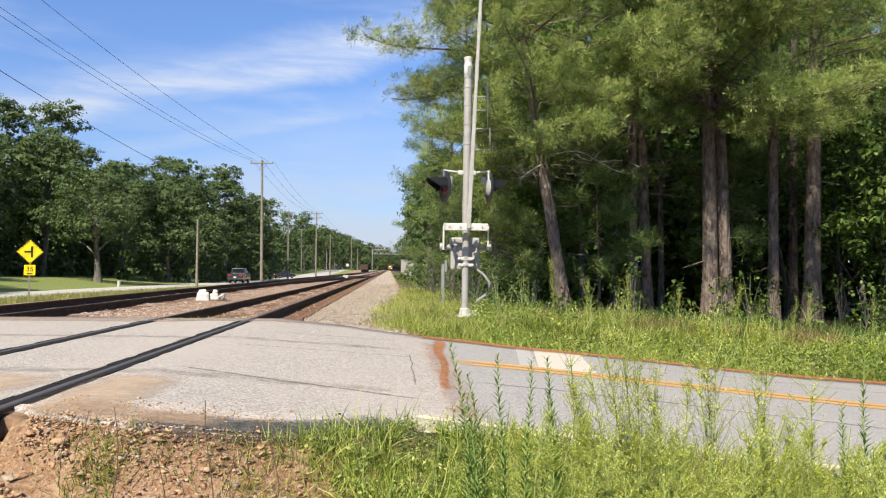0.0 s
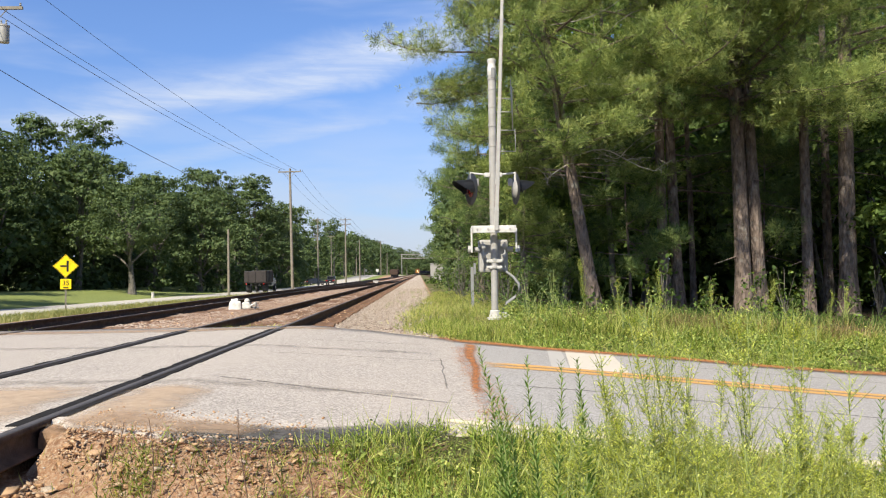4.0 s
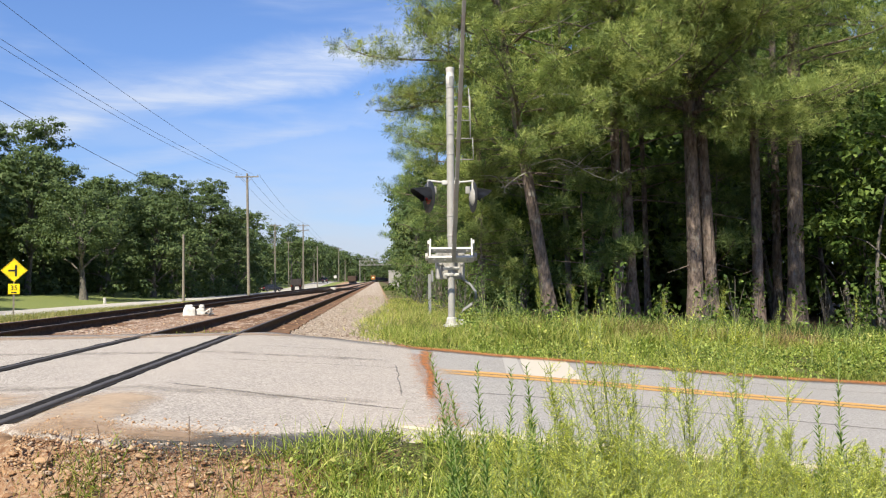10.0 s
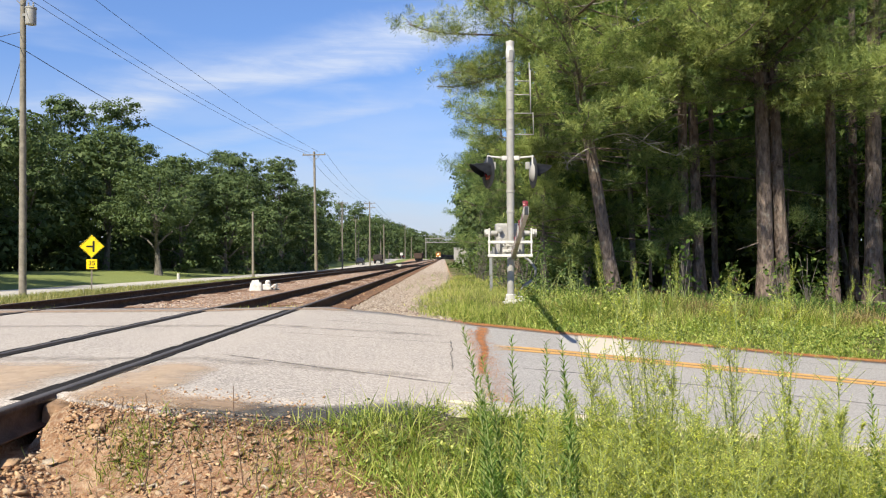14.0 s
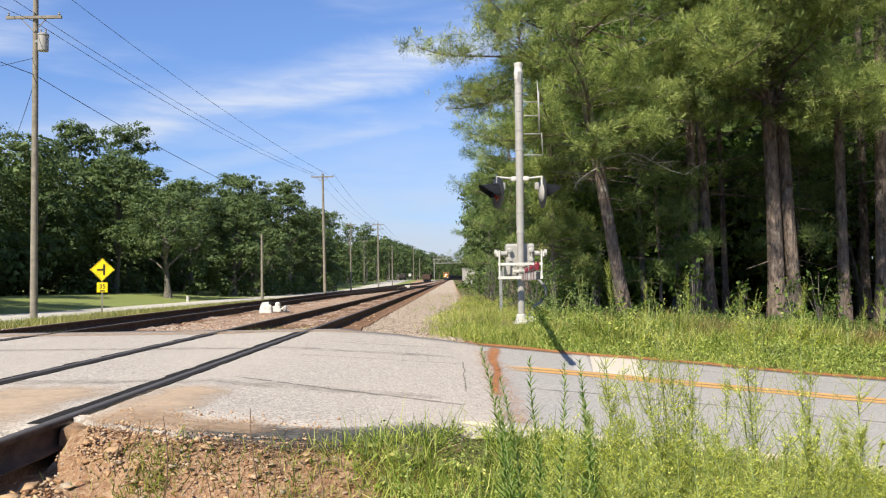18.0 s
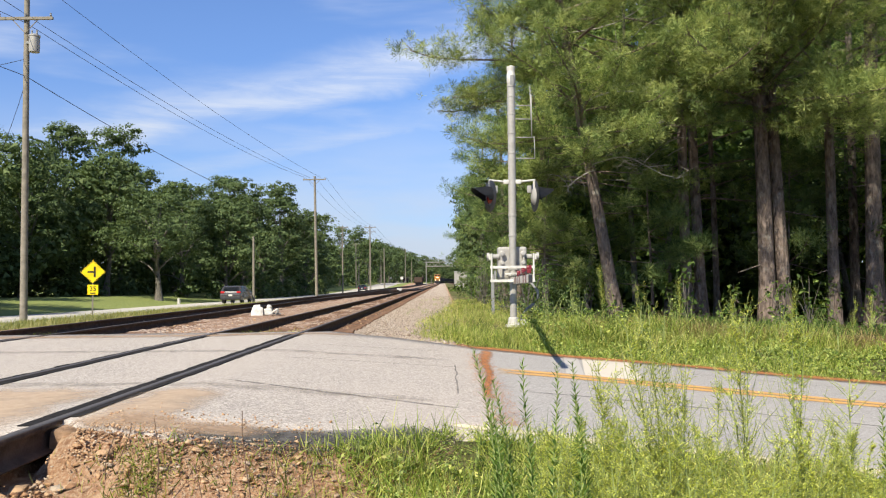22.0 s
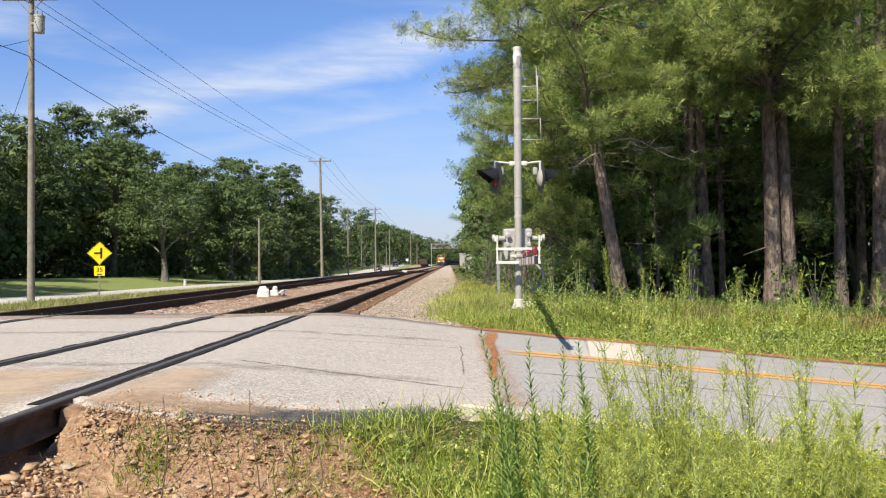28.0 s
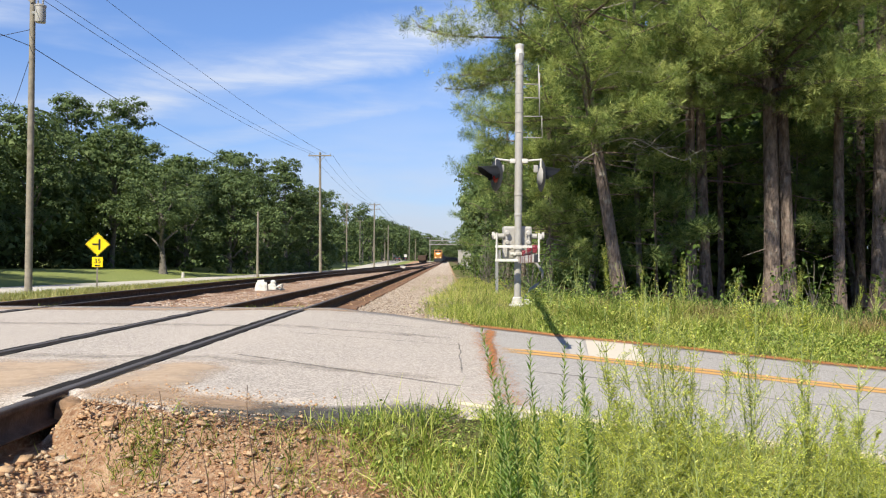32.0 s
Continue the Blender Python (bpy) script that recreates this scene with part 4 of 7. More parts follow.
    tagged(part("branchwork", mesh_np("branchwork", *gather(wood), barkmat, True), barkmat, tree), kind="stuff")
    part("needles", mesh_np("needles", *pine_foliage(rng, np.array(tips), np.array(ups), size), mat), mat, tree)
    return tree


LEAF = np.array([(0, -0.5, 0), (0.34, -0.08, 0.07), (0, 0.5, 0.02), (-0.34, -0.08, 0.07)])
LEAF_Q = np.array([(0, 1, 2, 3)])
SPRIG = np.array([(-0.42, -0.35, 0.0), (0.42, -0.30, 0.05), (0.05, 0.55, 0.08)])
SPRIG_T = np.array([(0, 1, 2)])


def leaf_cloud(rng, lobes, radii, per, size, flat=0.8, loose=0.45, tri=False):
    """Leaves on the shells of many lobes, turned outward and a little up, thinned at random."""
    vs = []
    for c, r in zip(lobes, radii):
        n = max(6, int(per * r * r))
        d = rng.normal(size=(n, 3))
        d /= np.linalg.norm(d, axis=1)[:, None]
        p = np.asarray(c) + d * r * rng.uniform(0.72, 1.06, (n, 1)) * [1, 1, flat]
        up = d + [0, 0, 0.5]
        vs.append((p, up))
    p, up = np.concatenate([a for a, _ in vs]), np.concatenate([b for _, b in vs])
    if tri:
        return spread(SPRIG, SPRIG_T, p, turns(rng, len(p), up, loose), size * rng.uniform(0.6, 1.3, len(p)))
    return spread(LEAF, LEAF_Q, p, turns(rng, len(p), up, loose), size * rng.uniform(0.6, 1.3, len(p)))


def crown_clumps(rng, masses, fill, clump, per, leaf):
    """Leaves gathered in clumps that sit on the skins of a few large rounded masses."""
    ps, ups, n_all = [], [], 0
    for c, r in masses:
        n = max(8, int(fill * (r[0] * r[2]) / clump ** 2))
        d = rng.normal(size=(n, 3))
        d[:, 2] = np.where(d[:, 2] < -0.5, -0.4 * d[:, 2], d[:, 2])
        d /= np.linalg.norm(d, axis=1)[:, None]
        at = np.asarray(c) + d * r * rng.uniform(0.72, 1.08, (n, 1))
        size = clump * rng.lognormal(0, 0.32, n)
        k = rng.normal(size=(n, per, 3))
        k /= np.linalg.norm(k, axis=2)[:, :, None]
        k[:, :, 2] = np.abs(k[:, :, 2]) * np.where(rng.random((n, per)) < 0.8, 1, -1)
        q = at[:, None] + k * size[:, None, None] * rng.uniform(0.35, 1.0, (n, per, 1)) * [1, 1, 0.62]
        ps.append(q.reshape(-1, 3))
        ups.append((k + 0.6 * d[:, None] + [0, 0, 0.35]).reshape(-1, 3))
    p, up = np.concatenate(ps), np.concatenate(ups)
    return spread(SPRIG, SPRIG_T, p, turns(rng, len(p), up, 0.5), leaf * rng.uniform(0.6, 1.35, len(p)))


def broadleaf(label, x, y, height, wide, seed, low=0.14, per=34, leaf=0.25, mat=M_OAK, group="woods beyond the street", trunk_r=0.3, lobes=11, clump=0.72, fill=4.6, peak=0.5):
    """A broad-leaved tree: a forked trunk, limbs into the crown, and a crown of clumped leaves on uneven masses."""
    rng = np.random.default_rng(seed)
    z0 = float(ground_z(x, y))
    tree = empty("broadleaf_tree", pose(x, y, z0 - 0.1), label, "tree", group)
    s = np.linspace(0, 1, 8)
    wood = [tube(np.c_[0.4 * np.sin(s * 2 + seed), 0.3 * np.sin(s * 3), s * height * 0.72], trunk_r * (1 - 0.8 * s) * (1 + 0.5 * np.exp(-s * 12)), 9)]
    span = height * (1 - low)
    core = np.array([0, 0, height * low + span * (0.38 + 0.2 * (peak - 0.5))])
    masses = [(core, np.array([wide * 0.72, wide * 0.72, span * 0.40]))]
    for k in range(lobes):
        u = (k + rng.random()) / lobes
        az = k * 2.4 + rng.uniform(-0.5, 0.5) + seed
        el = -0.55 + 1.95 * u
        r = np.array([1, 1, 0.8]) * wide * rng.uniform(0.30, 0.46)
        c = core + np.array([math.cos(az) * math.cos(el) * wide * 0.66, math.sin(az) * math.cos(el) * wide * 0.66, math.sin(el) * (span * 0.60 - r[2] * 0.9)])
        c[2] = min(max(c[2], height * low + r[2] * 0.5), height - r[2])
        masses.append((c, r))
        a = np.array([0.15, 0, min(c[2] * 0.6, height * 0.6)])
        q = np.linspace(0, 1, 5)[:, None]
        wood.append(tube(a + (c - a) * q + [0, 0, 0.4] * np.sin(q * 3.1), np.linspace(0.4, 0.1, 5) * trunk_r, 5))
    part("trunk", mesh_np("trunk", *gather(wood), M_BARK_GREY, True), M_BARK_GREY, tree)
    part("crown", mesh_np("crown", *crown_clumps(rng, masses, fill, clump, per, leaf), mat), mat, tree)
    return tree


def shrub(label, x, y, height, wide, seed, mat=M_UNDER, per=420, leaf=0.13, group="undergrowth", lobes=12, name="shrub"):
    rng = np.random.default_rng(seed)
    bush = empty(name, pose(x, y, float(ground_z(x, y)) - 0.03), label, "shrub", group)
    cs, rs, wood = [], [], []
    for k in range(lobes):
        u = rng.uniform(0.1, 1)
        r = rng.uniform(0.2, 0.36) * wide
        az, rr = rng.uniform(0, 6.28), rng.uniform(0.1, 0.9) * wide * (1 - 0.5 * u)
        c = np.array([rr * math.cos(az), rr * math.sin(az), max(0.1, u * height - r * 0.6)])
        cs.append(c)
        rs.append(r)
        q = np.linspace(0, 1, 4)[:, None]
        wood.append(tube(np.array([0, 0, 0]) + (c - 0) * q + [0, 0, 0.1] * np.sin(q * 3.1), np.linspace(0.010, 0.003, 4) * min(1.5, 0.25 + 0.75 * height), 4))
    stem_mat = M_STEM if height < 1.2 else M_BARK_GREY
    tagged(part("stem", mesh_np("stem", *gather(wood), stem_mat), stem_mat, bush), kind="stuff")
    part("leaves", mesh_np("leaves", *leaf_cloud(rng, cs, rs, per / lobes * 4, leaf), mat), mat, bush)
    return bush


# pines along the verge beyond the road
PINE = "tall pine with scaly reddish-brown bark and long needles"
leaner = pine("pine_tree", "leaning pine with low sweeping limbs beside the track", 4.72, 22.0, 17, 0.18, (-0.155, 0.0), 72, 3.5, 4.7, 21, side=-2.45, dense=1.5, skirt=0.90)
pine("pine_tree", "young bushy pine at the edge of the woods", 3.4, 26.5, 13, 0.13, (0, 0), 54, 0.7, 3.2, 22, dense=1.2, mat=M_NEEDLE_DEEP)
pine("pine_tree", "small bushy pine among the trunks", 6.1, 23.7, 5.5, 0.05, (0, 0), 20, 0.9, 1.5, 71, dense=1.0, mat=M_NEEDLE_DEEP, size=0.26)
pine("pine_tree", "small bushy pine among the trunks", 2.95, 22.7, 4.3, 0.045, (0, 0), 22, 0.9, 1.15, 72, dense=1.0)
pine("pine_tree", "small bushy pine among the trunks", 10.4, 24.5, 6.0, 0.05, (0, 0), 18, 1.4, 1.6, 73, dense=0.9, mat=M_NEEDLE_DEEP, size=0.26)
pine("pine_tree", "slim pale-barked pine at the edge of the woods", 5.95, 25.0, 13, 0.10, (-0.03, 0), 26, 3.2, 2.6, 23, barkmat=M_BARK_GREY)
slim = pine("pine_tree", PINE, 7.2, 24.0, 18, 0.17, (-0.01, 0), 46, 5.6, 5.4, 24, side=-1.8, dense=1.3)
pine("pine_tree", PINE, 7.75, 24.4, 18, 0.18, (-0.035, 0), 40, 3.6, 3.8, 25, mat=M_NEEDLE_DEEP)
pine("pine_tree", "thin crooked pine inside the woods", 8.9, 26.5, 14, 0.11, (-0.02, 0), 22, 3.6, 2.6, 26)
pine("pine_tree", "stout grey-barked pine with lichen on its trunk", 9.15, 23.0, 19, 0.23, (-0.012, 0), 48, 5.9, 5.6, 27, side=-2.1, dense=1.5, sink=1.6)
pine("pine_tree", PINE, 9.75, 23.3, 19, 0.20, (-0.03, 0), 40, 5.7, 4.6, 28, side=-1.5, dense=1.2, sink=1.5)
pine("pine_tree", PINE, 11.25, 23.5, 19, 0.165, (0.0, 0), 42, 5.8, 5.8, 29, side=-1.6, dense=1.2, sink=1.5)
pine("pine_tree", "stout pine with patchy pale bark", 12.25, 23.2, 20, 0.25, (0.012, 0), 36, 6.0, 4.0, 30, side=-0.6)
pine("pine_tree", "tall pine inside the woods", 13.6, 27.0, 19, 0.16, (0, 0), 34, 4.2, 3.6, 31, mat=M_NEEDLE_DEEP)
for k, (px, py, ph) in enumerate(((2.6, 34, 12), (3.8, 40, 13), (3.0, 47, 13), (4.6, 55, 14), (2.9, 64, 12), (4.4, 74, 13), (4.0, 90, 12))):
    pine("pine_tree", "young pine leaning over the track shoulder", px + 0.6, py, ph, 0.13, (-0.02, 0), 40, 1.0, 3.1, 60 + k, mat=M_NEEDLE_DEEP, dense=0.5, size=0.30, group="trackside trees")

def dead_branch(tree, base, az, L, rise, seed):
    """A bare grey limb with forked twigs."""
    r = np.random.default_rng(seed)
    q = np.linspace(0, 1, 8)
    d = np.array([math.cos(az), math.sin(az), 0])
    path = np.array(base) + np.outer(q * L, d) + np.outer(rise * L * q + 0.10 * L * np.sin(q * 5 + seed), [0, 0, 1]) + np.outer(0.06 * L * np.sin(q * 7 + seed), [-d[1], d[0], 0])
    wood = [tube(path, np.linspace(0.022, 0.006, 8), 5)]
    for k in range(11):
        at = path[r.integers(2, 8)]
        out = r.normal(size=3) * [0.8, 0.8, 0.6] + d
        out *= r.uniform(0.3, 0.8) * L / 3 / np.linalg.norm(out)
        end = at + out
        wood.append(tube(np.stack([at, at + out * 0.5 + r.normal(0, 0.03, 3), end]), [0.007, 0.005, 0.0025], 4))
        for j in range(2):
            wood.append(tube(np.stack([at + out * 0.6, at + out * 0.6 + r.normal(0, 0.12, 3)]), [0.004, 0.002], 3))
    part("dead_branch", mesh_np("dead_branch", *gather(wood), M_DEADWOOD, True), M_DEADWOOD, tree, "bare grey dead branch")


for k, (px, pz, az, L) in enumerate(((-0.75, 4.6, -1.0, 2.6), (-0.7, 4.2, -0.6, 2.4), (-0.95, 5.6, -0.3, 3.0), (-0.62, 3.8, -2.2, 2.0), (-1.2, 7.6, -0.5, 3.2))):
    dead_branch(leaner, (px, 0, pz), az, L, (0.1, -0.15, 0.25, -0.1, 0.35)[k], 30 + k)

for k, (pz, az, L, rise) in enumerate(((8.9, -2.5, 2.8, -0.45), (5.2, -2.5, 2.3, -0.30), (4.9, -2.9, 1.9, -0.25))):
    dead_branch(slim, (-0.1, -0.1, pz), az, L, rise, 50 + k)

# deep woods behind the pines
rw = np.random.default_rng(77)
k = 0
for row, (yy, step, hh) in enumerate(((29.5, 3.1, 10), (34.5, 3.6, 14), (41, 4.5, 16), (50, 6, 17))):
    xx = 5.0 + row * 1.2
    while xx < 22 + row * 9:
        k += 1
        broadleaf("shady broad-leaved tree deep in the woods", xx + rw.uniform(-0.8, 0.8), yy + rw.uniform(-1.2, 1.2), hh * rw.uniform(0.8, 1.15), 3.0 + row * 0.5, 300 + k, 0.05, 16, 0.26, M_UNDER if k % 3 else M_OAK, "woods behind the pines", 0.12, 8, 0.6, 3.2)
        xx += step
for k, (sx, sy_, sh, sw) in enumerate(((14.2, 21.5, 6.5, 2.2), (16.5, 22.5, 8, 2.6), (18.6, 21.0, 7, 2.4), (15.3, 25, 9, 2.8), (20.5, 23.5, 9, 3.0))):
    broadleaf("leafy young tree at the edge of the woods", sx, sy_, sh, sw, 350 + k, 0.05, 26, 0.17, M_UNDER, "woods behind the pines", 0.08, 8, 0.42, 3.2)
for k in range(36):
    sx = 3.6 + 15.5 * (k + rw.random()) / 36
    sy_ = 20.8 + rw.uniform(0, 3.6) - 0.13 * max(0, sx - 8)
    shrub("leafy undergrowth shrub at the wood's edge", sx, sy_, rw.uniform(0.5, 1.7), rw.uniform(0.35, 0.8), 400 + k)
for k, (sx, sy_, sh) in enumerate(((1.9, 24, 1.5), (2.4, 27, 1.9), (1.6, 30, 1.6), (2.8, 21.5, 1.5), (1.9, 36, 2.2), (2.2, 45, 2.6), (2.6, 19.6, 1.1), (3.3, 18.9, 0.9))):
    shrub("bushy weeds beside the track shoulder", sx, sy_, sh, 0.9, 450 + k, M_OAK, per=1500, leaf=0.055)
shrub("shrub with a spray of dead orange leaves", 12.9, 19.9, 1.9, 0.8, 481)

# the joined mass of far woods on both sides
rf = np.random.default_rng(5)
cs, rs = [], []
for k in range(520):
    cx = rf.uniform(6, 75)
    cs.append((cx, 36 + 0.18 * cx + rf.uniform(0, 9), rf.uniform(0, 17)))
    rs.append(rf.uniform(1.5, 3.0))
for k in range(160):
    cs.append((rf.uniform(6.5, 12), rf.uniform(36, 100), rf.uniform(0, 9)))
    rs.append(rf.uniform(1.0, 2.0))
for k in range(330):
    cx = rf.uniform(4.5, 30)
    cs.append((cx, 31.5 + 0.1 * cx + rf.uniform(0, 5), rf.uniform(0, 8)))
    rs.append(rf.uniform(1.1, 1.9))
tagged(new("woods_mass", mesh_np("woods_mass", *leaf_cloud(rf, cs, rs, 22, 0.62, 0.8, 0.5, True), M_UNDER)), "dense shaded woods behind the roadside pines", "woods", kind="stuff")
cs, rs = [], []
for k in range(900):
    cy = rf.uniform(10, 230)
    cs.append((-38.5 - rf.uniform(0, 16) + 6 * float(sstep(60, 140, cy)), cy, rf.uniform(-1, 13) * (1 if k % 3 else 0.4)))
    rs.append(rf.uniform(1.8, 3.4))
tagged(new("woods_mass", mesh_np("woods_mass", *leaf_cloud(rf, cs, rs, 28, 0.60, 0.8, 0.5, True), M_OAK)), "dense dark woods behind the lawn trees", "woods", kind="stuff")
cs, rs = [], []
for k in range(420):
    cy = 150 + 400 * rf.random() ** 1.2
    cs.append((-29 - rf.uniform(0, 16) + 0.012 * (cy - 150), cy, rf.uniform(-1, 9)))
    rs.append(rf.uniform(2.0, 3.6))
tagged(new("woods_mass", mesh_np("woods_mass", *leaf_cloud(rf, cs, rs, 10, 1.0, 0.8, 0.5, True), M_OAK)), "dense woods along the far street", "woods", kind="stuff")
cs = [(rf.uniform(-60, 330), rf.uniform(1300, 1400), rf.uniform(0, 24)) for k in range(420)]
tagged(new("woods_mass", mesh_np("woods_mass", *leaf_cloud(rf, cs, rf.uniform(5, 10, 420), 4, 2.6, 0.8, 0.5, True), M_OAK)), "hazy far woods where the railway bends away", "woods", kind="stuff")

# woods beyond the street
OAK = "dense dark-green broad-leaved tree beyond the street"
for k, (tx, ty, th, tw, tl, tp) in enumerate((
        (-46.0, 80, 17.5, 5.4, 0.12, 0.6), (-39.5, 78, 15.6, 4.8, 0.12, 0.6), (-44.0, 95, 20.4, 5.4, 0.10, 0.6), (-38.8, 98, 20.6, 5.0, 0.10, 0.6), (-42.0, 68, 14.5, 5.0, 0.12, 0.6),
        (-27.9, 80, 11.3, 5.0, 0.20, 0.5), (-30.6, 97, 14.0, 4.6, 0.05, 0.5), (-26.4, 101, 12.6, 4.2, 0.05, 0.5), (-34.5, 128, 18.2, 4.8, 0.10, 0.75), (-31.0, 126, 17.6, 4.4, 0.10, 0.7),
        (-25.6, 128, 18.2, 6.2, 0.03, 0.5), (-28.5, 118, 15.0, 4.6, 0.03, 0.5), (-24.6, 112, 9.5, 3.6, 0.03, 0.5), (-23.4, 140, 14.8, 4.4, 0.03, 0.5), (-24.0, 152, 13.0, 4.2, 0.03, 0.5),
        (-36, 88, 15, 5.4, 0.25, 0.6), (-41, 100, 16, 6, 0.1, 0.5), (-38, 115, 16, 6, 0.05, 0.5), (-37, 140, 17, 6, 0.05, 0.5), (-46, 66, 18, 6, 0.2, 0.5), (-42, 48, 16, 6, 0.2, 0.5), (-32.5, 45, 15, 5.2, 0.2, 0.6), (-29.5, 38, 13, 4.5, 0.2, 0.6), (-38.5, 58, 15, 5.0, 0.2, 0.6), (-30.5, 34, 15, 5.0, 0.3, 0.6))):
    broadleaf(OAK if k != 5 else "broad-crowned oak standing alone on the lawn beyond the street", tx, ty, th, tw, 500 + k, tl, peak=tp, leaf=0.22 if ty < 82 else 0.28)
for k in range(14):
    sy_ = 92 + k * 5
    shrub("rounded dark shrub below the woods", -22.9 - 8.0 * float(sstep(110, 80, sy_)) - rw.uniform(0, 1.2), sy_, rw.uniform(2.2, 3.8), 2.0, 560 + k, M_OAK, 240, 0.45, "shrubs beyond the street", 14)
for k, (tx, ty, th, tw) in enumerate((
        (-37, 205, 19, 5), (-33, 222, 21, 5), (-30, 240, 19, 5), (-42, 235, 19, 6), (-27.5, 262, 19, 5), (-29, 300, 17, 6), (-27, 335, 18, 7), (-26, 370, 18, 7), (-25, 410, 19, 8),
        (-24, 455, 20, 8), (-20, 500, 20, 8), (-15, 560, 20, 9), (-10, 640, 20, 9), (-4, 740, 22, 10), (-60, 300, 20, 8), (-50, 360, 20, 8), (-45, 420, 20, 8), (-40, 500, 20, 9),
        (-31, 186, 17, 5), (-34, 172, 15, 5), (-25, 278, 15, 5), (-24.5, 318, 16, 6), (-23.5, 352, 15, 6), (-22.5, 390, 16, 6), (-21, 432, 17, 7), (-19, 478, 17, 7), (3.3, 60, 10, 2.6), (3.7, 76, 11.5, 2.9), (4.1, 95, 12.5, 3.2), (4.7, 120, 13, 3.6), (2.9, 49, 8, 2.0), (6.5, 70, 11, 3.4), (6.5, 84, 12, 3.6), (6.2, 99, 12, 3.4), (6.4, 128, 13, 3.8), (6.8, 150, 14, 4), (7, 180, 14, 4.2), (7.5, 220, 15, 5), (11.5, 268, 16, 6), (9.5, 310, 17, 6), (11, 380, 18, 7), (16, 470, 19, 8), (22, 570, 20, 9), (30, 680, 21, 10), (14, 800, 22, 12), (0, 900, 22, 12))):
    broadleaf("distant tree along the railway", tx, ty, th, tw, 600 + k, 0.03 if k % 4 else 0.35, 20, (0.75 if ty > 290 else 0.45) if ty > 150 else 0.25, M_OAK, "distant woods", 0.3, 8, (1.5 if ty > 290 else 1.0) if ty > 150 else 0.6, 4.6)


# ---------------------------------------------------------------- grass
def blade_template(bend_):
    v = [(-0.5, 0, 0), (0.5, 0, 0), (-0.42, bend_ * 0.25, 0.5), (0.42, bend_ * 0.25, 0.5), (0, bend_, 0.95)]
    return np.array(v), np.array([(0, 1, 3), (0, 3, 2), (2, 3, 4)])


def grass(name, pts, height, width, mat, label, rng, lean=0.35, zf=ground_z):
    pieces = []
    for k, b in enumerate((0.15, 0.4, 0.7)):
        v, f = blade_template(b)
        c = pts[k::3]
        n = len(c)
        h = height * rng.uniform(0.45, 1.15, n)
        fr = turns(rng, n, (0, 0, 1), lean)
        fr[:, :, 0] *= width / h[:, None] * rng.uniform(0.7, 1.3, (n, 1))
        pieces.append(spread(v, f, np.c_[c, zf(c[:, 0], c[:, 1]) - 0.01], fr, h))
    v, f = gather(pieces)
    return tagged(new(name, mesh_np(name, v, f, mat)), label, "grass", kind="stuff")


def patchy(pts, k, cut):
    n = np.array([noise.noise(Vector((p[0] * k, p[1] * k, 5.0))) for p in pts])
    return pts[n > cut]


def verge_edge(y):
    """Where the bare clay gives way to grass in the foreground."""
    return -0.28 + 0.22 * np.sin(y * 2.1) + 0.16 * (4.6 - y)


rg = np.random.default_rng(91)
p = np.c_[rg.uniform(-0.85, 4.6, 64000), 2.6 + 3.0 * rg.random(64000)]
p = p[(p[:, 0] > verge_edge(p[:, 1]) + rg.normal(0, 0.13, len(p))) & (p[:, 1] < road_near(p[:, 0]) - 0.03)]
p = patchy(p, 2.3, -0.32)
tall = rg.random(len(p)) < 0.34 * sstep(2.2, 1.5, p[:, 0])
grass("verge_grass", p[~tall], 0.13, 0.0060, M_GRASS, "bright green roadside grass in the foreground", rg, 1.0)
grass("tall_verge_grass", p[tall], 0.26, 0.0060, M_GRASS, "longer arching grass in the foreground", rg, 0.8)
p = np.c_[rg.uniform(0.7, 4.5, 30000), rg.uniform(2.6, 5.0, 30000)]
p = patchy(p[p[:, 1] < road_near(p[:, 0]) - 0.03], 1.3, 0.05)
grass("seeding_grass", p, 0.20, 0.0042, M_GRASS_DRY, "pale seeding grass among the weeds", rg, 0.8)
x = 0.15 + 17 * rg.random(60000) ** 1.1
y = road_far(x) + 0.10 + verge_depth(x) * rg.random(len(x)) ** 1.15
p = np.c_[x, y]
p = np.concatenate([p, np.c_[rg.uniform(0.1, 2.4, 9000), 16 + 22 * rg.random(9000) ** 1.5]])
off = p[:, 1] - road_far(p[:, 0])
grass("far_verge_short_grass", patchy(p[off < 1.1], 1.6, -0.30), 0.16, 0.010, M_GRASS, "short green grass along the far road edge", rg, 1.0)
grass("far_verge_grass", patchy(p[(off >= 1.0) & (off < 2.4)], 1.3, -0.20), 0.24, 0.010, M_GRASS, "rough grass between the road and the woods", rg, 0.8)
grass("far_verge_tall_grass", patchy(p[(off >= 1.4) & (p[:, 0] > 2.2)], 0.9, 0.08), 0.42, 0.011, M_GRASS, "tall rough grass before the woods", rg, 0.55)
grass("far_verge_seed_grass", patchy(p[(off >= 1.4) & (p[:, 0] > 1.8)][::2], 0.6, 0.0), 0.32, 0.007, M_GRASS_DRY, "pale seeding grass between the road and the woods", rg, 0.4)
grass("far_verge_brown_grass", patchy(p[(off >= 2.0) & (p[:, 0] > 2.6)][1::2], 0.5, 0.05), 0.40, 0.010, M_BROWN, "brown dying grass before the woods", rg, 0.35)
y = 13.0 + 26 * rg.random(26000) ** 1.5
x = shoulder_edge(y) + (2.9 - shoulder_edge(y)) * rg.random(len(y)) ** 0.85 + rg.normal(0, 0.10, len(y))
p = np.c_[x, y]
p = p[y > road_far(x) + 0.15]
dry = rg.random(len(p)) < 0.35
